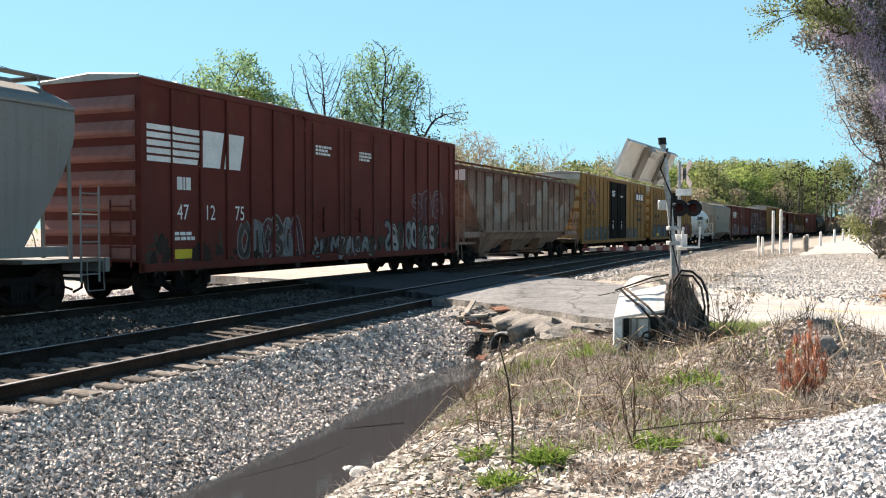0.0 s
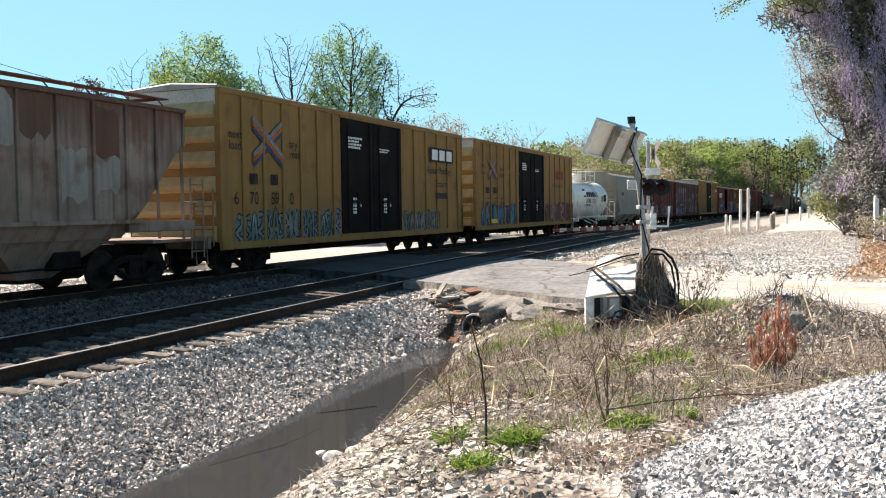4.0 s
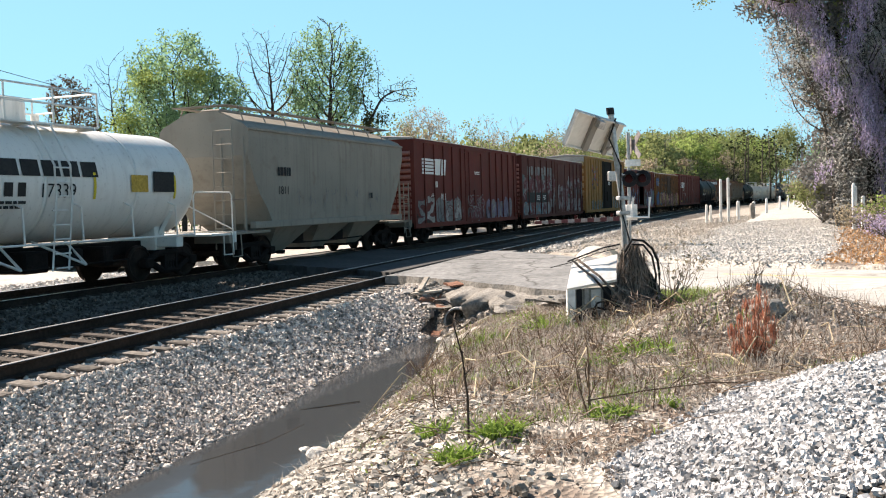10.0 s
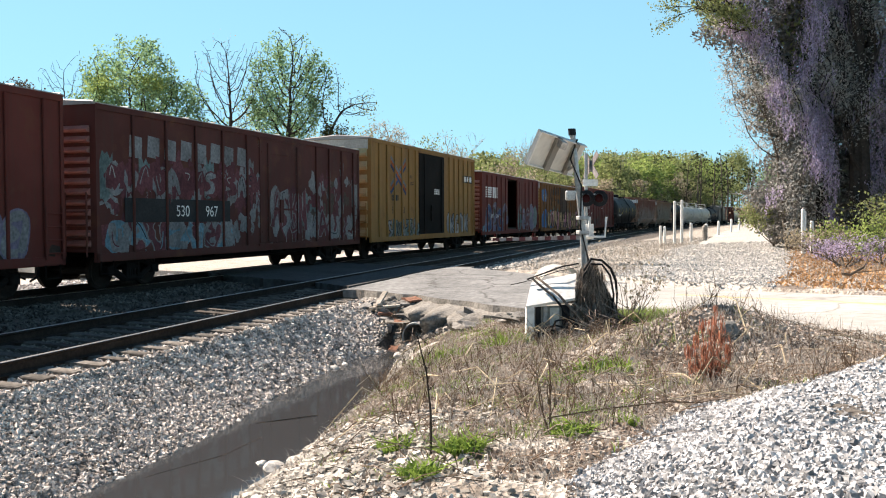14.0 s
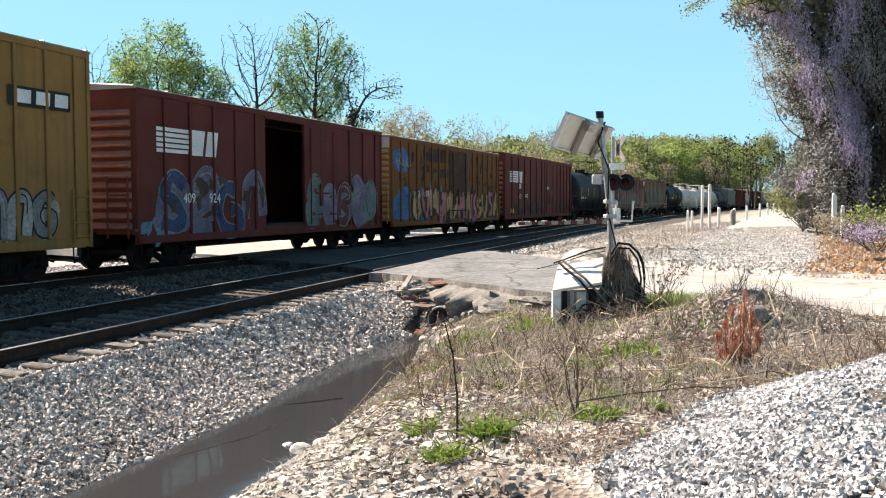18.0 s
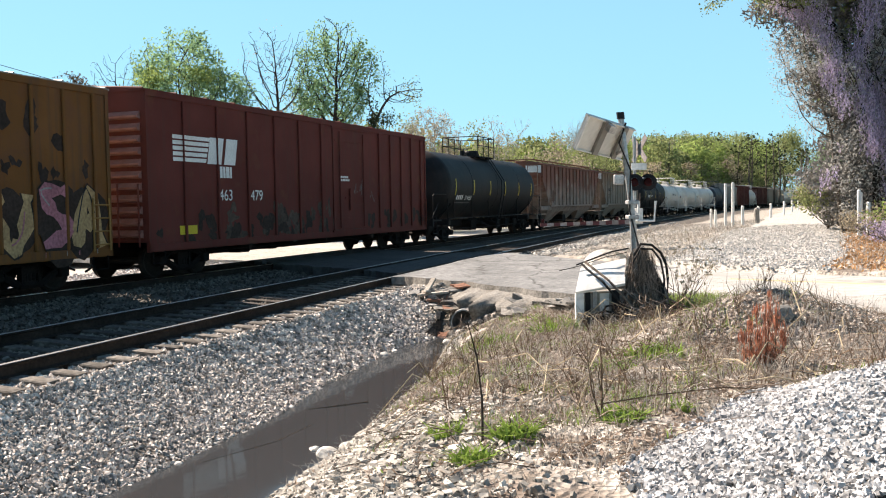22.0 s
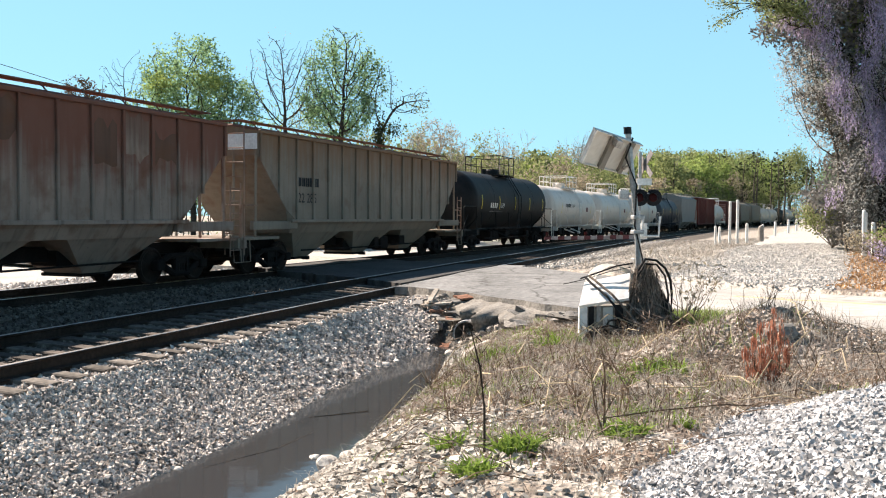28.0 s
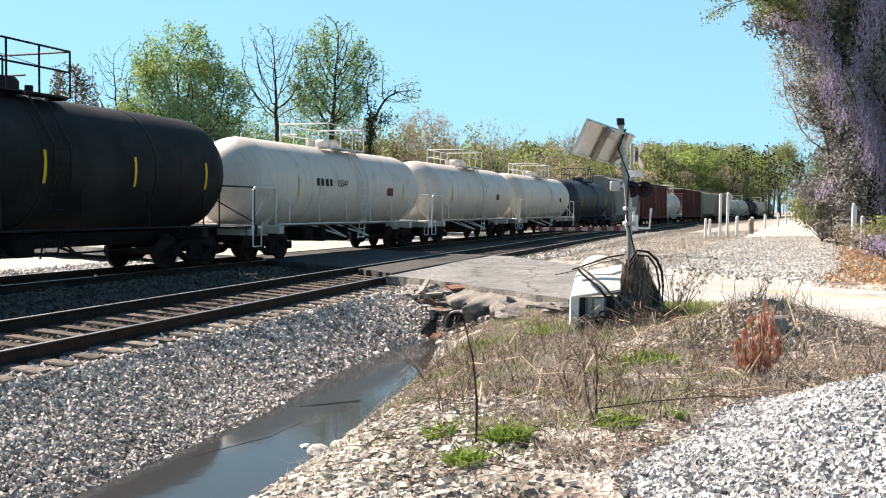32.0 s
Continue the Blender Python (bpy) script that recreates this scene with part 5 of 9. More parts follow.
crown_tree(-13.0, 76, "slender half-bare tree beyond the tracks", [(0, 0, 0), (0, 0, 3.5)], [(0, 0, 7.6, 1.8, 3.4)], 200, bark=M_bark, leaf=LEAF_PALE, leafy=0.6, per=8, size=(0.07, 0.15))
crown_tree(8.6, 80, "pale half-bare tree beyond the tracks", [(0, 0, 0), (0, 0, 3.5)], [(0, 0, 7.2, 2.2, 3.2)], 220, bark=M_palebark, leaf=LEAF_PALE, leafy=0.6, per=8, size=(0.07, 0.15))
# undergrowth behind the train: one thicket a stretch
for k, (x, y, w, h, lf, lab) in enumerate(((-27, 73, 6, 9.6, LEAF_BRIGHT, "yellow-green thicket beyond the tracks"), (-19, 75, 6, 10.5, LEAF_BRIGHT, "yellow-green thicket beyond the tracks"), (-12, 74, 5.5, 10.0, LEAF_SPRING, "fresh green thicket beyond the tracks"), (-5.5, 76, 5.5, 9.6, LEAF_OLIVE, "olive thicket beyond the tracks"), (0.5, 78, 5, 9.0, LEAF_PALE, "pale brown thicket beyond the tracks"), (6.5, 82, 5.5, 8.6, LEAF_OLIVE, "olive thicket beyond the tracks"), (13, 92, 6.5, 8.8, LEAF_PALE, "pale brown thicket beyond the tracks"), (22, 106, 8, 9.5, LEAF_OLIVE, "olive thicket beyond the tracks"))):
    e = tagged(new("thicket"), lab, "bushes")
    e.location = (x, y, -0.7)
    bm = bmesh.new()
    rng = random.Random(200 + k)
    tips = []
    for j in range(22):
        b = Vector((rng.uniform(-w, w), rng.uniform(-2.5, 2.5), 0))
        branches(bm, b, Vector((rng.uniform(-0.2, 0.2), rng.uniform(-0.2, 0.2), 1)).normalized(), h * rng.uniform(0.38, 0.6), 0.06, 1, 3, rng, tips, 0.6)
    part("stem", bm, M_bark, e)
    base = np.array([tuple(q) for q in tips])
    n = 12000
    leaves("foliage", base[RNG.integers(0, len(base), n)] + RNG.normal(size=(n, 3)) * 0.42, (0.1, 0.28), lf, e)


# overhead wire to the left of the trees
bm = bmesh.new()
tube(bm, [(-44 + 19.8 * f, 66 + 2 * f, 17.6 - 6.5 * f - 0.2 * math.sin(math.pi * f)) for f in (k / 8 for k in range(9))], 0.022, 4)
tagged(part("overhead_wire", bm, M_darkbark), "thin dark overhead wire running into the trees", "wire")
bm = bmesh.new()
tube(bm, [(-44, 66, -0.9), (-44, 66, 9), (-44, 66, 18.0)], [0.16, 0.14, 0.11], 10)
box(bm, -45, -43, 65.94, 66.06, 17.2, 17.35, 0.01)
tagged(part("utility_pole", bm, M_bark), "wooden utility pole carrying the overhead wire", "pole")


# woods in the distance
def woods(name, spots, mat, label, size, n, crown=0.3, seed=0):
    """spots: (x, y, height) of each tree; n leaves in clumps round the limbs of each."""
    rng = random.Random(seed)
    pts = []
    bm = bmesh.new()
    for x, y, h in spots:
        tube(bm, [(x, y, -1), (x + rng.uniform(-0.4, 0.4), y, h * 0.5), (x + rng.uniform(-0.8, 0.8), y, h * 0.95)], [0.24, 0.17, 0.04], 5)
        for j in range(14):
            a, f = rng.uniform(0, math.tau), rng.random()
            el = rng.uniform(-0.9, 1.5)
            rr, zz = h * crown * 0.62 * math.cos(el) * rng.uniform(0.55, 1.0), h * (0.60 + 0.33 * math.sin(el) * rng.uniform(0.6, 1.0))
            c = Vector((x + rr * math.cos(a), y + rr * math.sin(a), zz))
            if j < 6:
                tube(bm, [(x, y, max(zz * 0.7, 1)), c], [0.08, 0.02], 3)
            m = n // 14
            v = RNG.normal(size=(m, 3))
            v *= (RNG.random(m) ** 0.4 / np.linalg.norm(v, axis=1))[:, None]
            pts.append(v * np.array([1, 1, 0.75]) * h * 0.13 + np.array(c))
    e = tagged(new(name), label, "woods", kind="stuff")
    part("stem", bm, M_bark, e)
    p = np.concatenate(pts)
    leaves("foliage", p[p[:, 2] > 0.2], size, mat, e)
    return e


def belt(n, y0, y1, lo, hi, h, seed, right=False):
    """Spots beside the line: lo to hi metres beyond the train, or before it; h is height over distance."""
    rng = random.Random(seed)
    out = []
    for k in range(n):
        y = y0 + (y1 - y0) * (k + rng.random()) / n
        o = rng.uniform(lo, hi)
        x = float(side_line(y)) + (o if right else -o)
        out.append((x, y, h * y * rng.uniform(0.82, 1.08)))
    return out


woods("far_woods", belt(135, 115, 300, 12, 60, 0.083, 1), LEAF_OLIVE, "olive green woods in the distance", (0.25, 0.7), 800, seed=1)
woods("far_woods", belt(100, 115, 290, 11, 45, 0.079, 2), LEAF_BRIGHT, "bright green trees among the distant woods", (0.25, 0.7), 800, seed=2)
woods("far_woods", belt(80, 90, 240, 10, 24, 0.058, 3), LEAF_PALE, "grey-brown budding woods in the distance", (0.2, 0.5), 600, seed=3)
woods("far_woods", [(70 + 2.6 * k + 3 * math.sin(k * 2.3), 205 + 4 * math.sin(k), 17 + 1.5 * math.sin(k * 1.7)) for k in range(12)], LEAF_DARK, "dark pines among the distant woods", (0.3, 0.8), 150, 0.24, 4)
woods("far_woods", [(-130 + 3.1 * k + 2 * math.sin(k * 1.9), 130 + 18 * math.sin(k * 1.3), 11 + 2 * math.sin(k * 2.1)) for k in range(50)], LEAF_OLIVE, "olive woods beyond the tracks", (0.4, 0.9), 170, 0.4, 5)
woods("far_woods", belt(46, 70, 240, 24, 60, 0.07, 6, True), LEAF_SPRING, "fresh green woods past the gravel road", (0.25, 0.6), 560, seed=6)
woods("far_woods", belt(40, 48, 120, 19, 30, 0.045, 7, True), LEAF_PALE, "grey-brown brush past the gravel road", (0.12, 0.3), 450, seed=7)
woods("far_woods", [(x, y, 36 + 3 * math.sin(x)) for x, y in ((120 + 4.2 * k, 450 + 16 * math.sin(k)) for k in range(48)) if abs(x - side_line(y)) > 12], LEAF_OLIVE, "olive woods at the end of the view", (0.5, 1.1), 1300, seed=8)
woods("far_woods", belt(110, 120, 300, 9, 26, 0.052, 9), LEAF_OLIVE, "olive understory below the distant woods", (0.2, 0.5), 420, 0.5, seed=9)
woods("far_woods", belt(60, 130, 320, 17, 34, 0.07, 10, True), LEAF_SPRING, "fresh green trees beside the far gravel road", (0.25, 0.6), 700, 0.36, seed=10)
for x, y, h, sd in ((34.0, 165, 18.5, 31), (20, 150, 17, 32), (29, 158, 18, 33), (33, 160, 16.5, 34), (50, 172, 16.5, 35), (14, 140, 13.5, 36)):
    tree(x, y, h, "tall bare tree rising over the distant woods", LEAF_PALE, 500, (0.12, 0.25), sd, 0.36, 0.35, 5, 0.55, 0.3, M_palebark, kids=(2, 3), w=h * 0.4)

# trees hung with flowering vines by the service road
LEAF_LILAC = leaf_material("lilac_blossom", (0.54, 0.45, 0.60), (0.25, 0.21, 0.29), 0.35)
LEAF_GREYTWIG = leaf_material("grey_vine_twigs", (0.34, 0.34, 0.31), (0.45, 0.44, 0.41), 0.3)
# inner vine twigs, coloured darker for the shade inside the mass
LEAF_SHADETWIG = leaf_material("shaded_vine_twigs", (0.13, 0.13, 0.12), (0.23, 0.22, 0.21), 0.25)


def vine_tree(x, y, label, left, seed, n_dark, n_twig, n_lilac, n_green, width):
    """left: (height, x of the mass's outer edge) pairs."""
    rng = random.Random(seed)
    e = tagged(new("vine_tree"), label, "tree")
    bm = bmesh.new()
    tips = []
    for k in range(5):
        bx = x + rng.uniform(0.8, width * 0.7)
        by = y + rng.uniform(-0.3, 1.6)
        tube(bm, [(bx, by, gz(bx, by) - 0.2), (bx + rng.uniform(-0.4, 0.4), by, 4), (bx + rng.uniform(-1, 0.6), by, 9), (bx + rng.uniform(-2, 0.6), by, 15)], [0.3, 0.25, 0.2, 0.1], 8)
        for j in range(6):
            z = rng.uniform(3, 12)
            branches(bm, Vector((bx - 0.2, by, z)), Vector((rng.uniform(-1.3, 0.5), rng.uniform(-0.6, 0.4), rng.uniform(0.2, 1.0))).normalized(), 2.2, 0.08, 1, 4, rng, tips, 0.7, kids=(2, 3))
    part("trunk", bm, M_darkbark, e)
    hz, hx = zip(*left)

    def fill(n, y0, y1, inset, bias=1.0, z0=0.5):
        z = RNG.uniform(z0, hz[-1], n)
        xl = np.interp(z, hz, hx) + 0.3 * np.sin(z * 1.7) + 0.25 * np.sin(z * 4.3) + inset
        px = xl + np.abs(width - inset) * RNG.random(n) ** bias + RNG.normal(size=n) * 0.12
        py = y + RNG.uniform(y0, y1, n) + 0.5 * np.sin(px * 1.3) + 0.4 * np.sin(z * 1.1 + px)
        return np.stack([px, py, z], 1)

    def patch(p, f, cut, s):
        return p[np.array([noise.noise(Vector((float(a) * f * 1.7, s, float(c) * f * 0.55))) > cut for a, _, c in p])]

    # backing layer in the shade-dark colour, which also blocks the sky behind
    leaves("dead_vine", fill(n_dark, 0.3, 3.6, 0.45), (0.06, 0.17), LEAF_SHADETWIG, e, 1.7)
    base = np.array([tuple(q) for q in tips])
    base = base[base[:, 0] > np.interp(base[:, 2], hz, hx) - 0.2]
    near = base[RNG.integers(0, len(base), n_twig)] + RNG.normal(size=(n_twig, 3)) * 0.22
    near = near[near[:, 0] > np.interp(near[:, 2], hz, hx) + 0.25 * RNG.normal(size=len(near))]
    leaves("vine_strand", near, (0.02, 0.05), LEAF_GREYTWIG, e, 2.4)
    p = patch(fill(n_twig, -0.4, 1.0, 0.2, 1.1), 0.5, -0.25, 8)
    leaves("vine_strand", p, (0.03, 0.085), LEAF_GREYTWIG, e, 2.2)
    p = patch(fill(n_green, -0.2, 2.5, 0.4, 0.8, 3.5), 0.33, 0.05, 5)
    leaves("foliage", p, (0.09, 0.2), LEAF_OLIVE, e)
    p = patch(fill(n_lilac // 10, -0.7, 0.2, 0.35, 1.2), 0.5, -0.02, 3)
    tail = np.arange(10)[None, :] * 0.05
    q = np.repeat(p[:, None, :], 10, 1) + RNG.normal(size=(len(p), 10, 3)) * np.array([0.05, 0.05, 0.02]) * (1.15 - 1.6 * tail[..., None])
    q[:, :, 2] -= tail * RNG.uniform(0.7, 1.6, (len(p), 1))
    q = q.reshape(-1, 3)
    leaves("blossom", q[q[:, 2] > 0.3], (0.045, 0.1), LEAF_LILAC, e, 1.2, True)
    return e


vine_tree(18.8, 35.5, "tall tree draped in dead vines and hanging lilac blossom", [(0.3, 18.2), (1.4, 17.8), (2.9, 17.3), (3.9, 17.6), (5.2, 17.4), (7.0, 16.9), (8.3, 16.5), (9.7, 15.6), (11, 15.2), (15, 14.6)], 41, 85000, 30000, 66000, 9000, 7.5)
vine_tree(24.5, 33, "tree behind, thick with grey vines and green leaves", [(0.3, 22.8), (3, 21.8), (8, 21.4), (15, 20.5)], 42, 32000, 12000, 9000, 10000, 7)
spray = tagged(new("tree"), "leafy bough reaching out over the gravel road", "tree")
bm = bmesh.new()
tips = []
rg = random.Random(52)
tube(bm, [(20.6, 36.9, 0.0), (20.2, 36.7, 5.0), (18.2, 36.3, 8.6), (15.9, 35.7, 10.6)], [0.2, 0.16, 0.12, 0.08], 7)
for k in range(9):
    branches(bm, Vector((16.6 - 0.12 * k, 35.9 - 0.03 * k, 9.3 + 0.15 * k)), Vector((rg.uniform(-1.4, -0.4), rg.uniform(-0.5, 0.5), rg.uniform(-0.5, 0.4))).normalized(), rg.uniform(1.0, 1.7), 0.05, 1, 4, rg, tips, 0.7, 0.0, (2, 3))
part("trunk", bm, M_darkbark, spray)
base = np.array([tuple(q) for q in tips])
leaves("crown", base[RNG.integers(0, len(base), 3500)] + RNG.normal(size=(3500, 3)) * 0.14, (0.06, 0.13), LEAF_OLIVE, spray)
crown_tree(18.6, 36.6, "grey twiggy tree half-hidden by hanging vines", [(0, 0, 0), (-0.5, 0, 4.2)], [(-1.6, 0, 7.2, 1.7, 2.0), (-0.8, 0, 5.6, 1.4, 1.6)], 420, step=0.26, kill=0.3, tip=0.009, leaf=LEAF_GREYTWIG, leafy=0.9, per=22, size=(0.035, 0.085), puff=0.2, bark=M_bark)
tree(21.2, 39.5, 10.2, "grey twiggy tree beside the vine-hung trees", LEAF_GREYTWIG, 5000, (0.06, 0.14), 44, 0.14, 0.35, 5, 0.6, 0.25, M_darkbark, w=5.0)
tree(19.4, 39.5, 2.7, "low grey-green bush at the edge of the gravel road", LEAF_OLIVE, 2600, (0.06, 0.14), 45, 0.04, 0.12, 4, 0.9, 0.22, category="bush", w=2.6)
tree(21.2, 43, 2.6, "low brown bush at the edge of the gravel road", LEAF_PALE, 2000, (0.06, 0.14), 49, 0.04, 0.12, 4, 0.9, 0.22, category="bush", w=3)
tree(17.6, 28.2, 2.3, "low green bush under the vine-hung trees", LEAF_BRIGHT, 2600, (0.05, 0.12), 46, 0.04, 0.12, 4, 0.9, 0.2, category="bush", w=2.6)
tree(15.4, 26.6, 1.3, "low brown bush with fallen lilac blossom", LEAF_LILAC, 1500, (0.04, 0.08), 47, 0.03, 0.15, 4, 0.9, 0.12, category="bush", w=1.8)
tree(19.8, 29, 3.0, "low grey-green bush under the vine-hung trees", LEAF_OLIVE, 2600, (0.06, 0.14), 48, 0.05, 0.12, 4, 0.9, 0.22, category="bush", w=3.4)
tree(17.3, 31, 1.5, "low brown brush under the vine-hung trees", LEAF_PALE, 1500, (0.05, 0.1), 50, 0.03, 0.12, 4, 0.9, 0.2, category="bush", w=2.6)

# grass, litter and weeds on the bank
LEAF_DRYGRASS = leaf_material("dry_grass", (0.46, 0.43, 0.375), (0.22, 0.185, 0.16), 0.3)
LEAF_LITTER = leaf_material("dead_leaves", (0.36, 0.30, 0.245), (0.17, 0.125, 0.10), 0.2)
LEAF_RUSTLITTER = leaf_material("rusty_dead_leaves", (0.48, 0.29, 0.15), (0.27, 0.15, 0.08), 0.2)
LEAF_WEED = leaf_material("green_weed", (0.22, 0.32, 0.07), (0.12, 0.18, 0.04), 0.35)
LEAF_RED = leaf_material("rusty_needles", (0.50, 0.23, 0.15), (0.33, 0.13, 0.085), 0.25)


def blades(name, xy, h, w, mat, lean=0.5, zs=None, curl=0.5):
    """Grass blades of two bent segments."""
    n = len(xy)
    hh = RNG.uniform(h[0], h[1], n)
    a, b = RNG.uniform(0, math.tau, n), RNG.uniform(0, math.tau, n)
    z = ground_z(xy[:, 0], xy[:, 1]) if zs is None else zs
    base = np.stack([xy[:, 0], xy[:, 1], z], 1)
    d = np.stack([np.cos(a), np.sin(a), 0 * a], 1) * (lean * hh * RNG.random(n))[:, None]
    s = np.stack([np.cos(b), np.sin(b), 0 * b], 1) * (np.asarray(w) * RNG.uniform(0.6, 1.3, n))[:, None] / 2
    up = np.stack([0 * hh, 0 * hh, hh], 1)
    mid, tip = base + up * 0.6 + d * 0.4, base + up * (1 - 0.25 * curl * RNG.random(n))[:, None] + d * (1 + curl)
    v = np.stack([base - s, base + s, mid + s * 0.8, mid - s * 0.8, tip], 1)
    k = np.arange(n)[:, None] * 5
    faces = (k + np.array([[0, 1, 2, 3]])).tolist() + (k + np.array([[3, 2, 4]])).tolist()
    return mesh_from(name, v.reshape(-1, 3).tolist(), faces, mat)


stony = lambda x, y: (x < water_right(y) + 2.5 * smooth(10.5, 7.5, y) + 0.5 * np.sin(y * 3.1 + x * 2)) & (RNG.random(x.shape) < 0.72)
bank = lambda x, y: ~stony(x, y) & (x > water_right(y) + 0.25 + 0.5 * RNG.random(x.shape)) & (heap(x, y) < -0.05) & (x < 1.6 + np.maximum(0, 21 - y) * 0.55) & (x + y * 0.62 < 14.6) & (y > 5.2 + 1.0 * RNG.random(x.shape) - 0.3 * x)
clumped = lambda s, cut: (lambda x, y: bank(x, y) & np.array([noise.noise(Vector((float(p) * 1.2, float(q) * 1.2, s))) > cut for p, q in zip(x, y)]))
tagged(blades("dry_grass", sample(22000, -1.5, 7, 5.0, 16.8, clumped(3, -0.25)), (0.03, 0.15), 0.006, LEAF_DRYGRASS, 1.6), "dry tan grass on the ditch bank", "grass", kind="stuff")
tagged(blades("dry_grass", sample(2600, 0.6, 6.5, 6.6, 13.5, clumped(6, 0.0)), (0.12, 0.38), 0.006, LEAF_DRYGRASS, 1.2), "taller dry stalks on the ditch bank", "grass", kind="stuff")
tagged(blades("green_grass", sample(6500, -0.8, 4.8, 6.0, 16.5, clumped(9, 0.06)), (0.03, 0.12), 0.009, LEAF_WEED, 0.9), "sparse green grass on the ditch bank", "grass", kind="stuff")
tagged(blades("green_grass", sample(4500, 3.7, 5.0, 12.2, 14.2, lambda x, y: ((x - 4.3) / 0.6) ** 2 + ((y - 13.0) / 0.8) ** 2 < 1), (0.1, 0.3), 0.014, LEAF_BRIGHT, 0.5), "bright green grass patch beside the road", "grass", kind="stuff")
lp = sample(20000, -1.2, 7, 4.8, 16.5, clumped(12, -0.2))
lp3 = np.stack([lp[:, 0], lp[:, 1], ground_z(lp[:, 0], lp[:, 1]) + RNG.uniform(0.01, 0.05, len(lp))], 1)
tagged(leaves("leaf_litter", lp3, (0.025, 0.06), LEAF_LITTER), "brown dead leaves among the grass", "leaves", kind="stuff")
past = lambda x, y: ((x - near_rail(y)) * 0.93 > np.interp(y, [19, 24, 32, 44, 92], [9.6, 10.6, 11.6, 13, 14]) + 0.6 * RNG.random(x.shape)) & (x > road_far(y) + 0.2)
lp = sample(17000, 9, 24, 15.5, 42, past)
lp3 = np.stack([lp[:, 0], lp[:, 1], ground_z(lp[:, 0], lp[:, 1]) + RNG.uniform(0.01, 0.08, len(lp))], 1)
tagged(leaves("leaf_litter", lp3, (0.05, 0.12), LEAF_RUSTLITTER), "brown dead leaves under the vine-hung trees", "leaves", kind="stuff")
tagged(blades("dry_grass", sample(6000, 9, 26, 15.5, 46, past), (0.08, 0.32), 0.016, LEAF_DRYGRASS, 1.0), "dry tan grass under the vine-hung trees", "grass", kind="stuff")
verge = lambda x, y: ((x - near_rail(y)) * 0.93 > 2.2) & ((x - near_rail(y)) * 0.93 < np.interp(y, [19, 24, 32, 44, 92], [4.6, 6, 6.7, 8, 10.4]) + 0.4) & (x > road_far(y) + 0.3)
tagged(blades("dry_grass", sample(5000, 4, 26, 22, 60, lambda x, y: verge(x, y) & np.array([noise.noise(Vector((float(p) * 0.45, float(q) * 0.45, 2))) > 0.0 for p, q in zip(x, y)])), (0.06, 0.25), 0.016, LEAF_DRYGRASS, 1.2), "dry grass between the track and the gravel road", "grass", kind="stuff")
for x, y, r, h, n in ((0.79, 6.5, 0.15, 0.2, 200), (0.43, 5.95, 0.13, 0.17, 150), (1.67, 6.78, 0.16, 0.16, 160), (0.3, 6.9, 0.13, 0.16, 90), (2.15, 9.1, 0.25, 0.12, 150), (2.0, 7.6, 0.2, 0.1, 90), (1.2, 12.6, 0.4, 0.25, 150), (2.2, 12.6, 0.35, 0.25, 130), (2.75, 9.6, 0.3, 0.2, 140), (2.25, 7.05, 0.1, 0.12, 50)):
    a, q = RNG.uniform(0, math.tau, n), np.sqrt(RNG.random(n)) * r
    xy = np.stack([x + q * np.cos(a), y + q * np.sin(a)], 1)
    tagged(blades("weed", xy, (h * 0.35, h * 0.9), 0.024, LEAF_WEED, 1.5), "green leafy weed on the bank" if n < 170 else "bushy green weed on the bank", "weed")


def sapling(x, y, h, label, seed, mat, r=0.012, bush=3, levels=3):
    rng = random.Random(seed)
    bm = bmesh.new()
    tips = []
    z = gz(x, y) - 0.03
    for k in range(bush):
        d = Vector((rng.uniform(-0.45, 0.45), rng.uniform(-0.45, 0.45), 1)).normalized()
        branches(bm, Vector((x, y, z)), d, h * rng.uniform(0.4, 0.62), r, 1, levels, rng, tips, 0.55, 0.3, (1, 3))
    return tagged(part("sapling", bm, mat), label, "sapling")


bm = bmesh.new()
b0 = Vector((0.56, 6.51, gz(0.56, 6.51) - 0.05))
tube(bm, [b0, b0 + Vector((0.0, 0.0, 0.4)), b0 + Vector((-0.03, 0.02, 0.7)), b0 + Vector((-0.1, 0.03, 0.98))], [0.011, 0.009, 0.007, 0.004], 6)
for z, dx in ((0.55, 0.06), (0.72, -0.07), (0.82, 0.05), (0.9, -0.06)):
    tube(bm, [b0 + Vector((-0.02, 0, z)), b0 + Vector((dx - 0.02, 0.02, z + 0.06))], [0.004, 0.002], 4)
M_darkstem = material("dark_stem", (0.05, 0.04, 0.033), 0.9)
tagged(part("sapling", bm, M_darkstem), "single dark bare stem standing on the bank", "sapling")
sapling(1.54, 6.85, 0.95, "bare branching sapling on the bank", 71, M_twig, 0.011, 3)
bm = bmesh.new()
for k in range(210):
    rg = random.Random(300 + k)
    x, y = rg.uniform(0.2, 5.2), rg.uniform(7.2, 13.6)
    for j in range(rg.randrange(2, 4)):
        d = Vector((rg.uniform(-0.45, 0.45), rg.uniform(-0.45, 0.45), 1)).normalized()
        branches(bm, Vector((x, y, gz(x, y) - 0.03)), d, rg.uniform(0.12, 0.4), 0.005, 1, 2, rg, [], 0.55, 0.3, (1, 3))
tagged(part("weed_stems", bm, M_twig), "bare brown weed stems standing all over the bank", "weeds", kind="stuff")
bm = bmesh.new()
rg = random.Random(9)
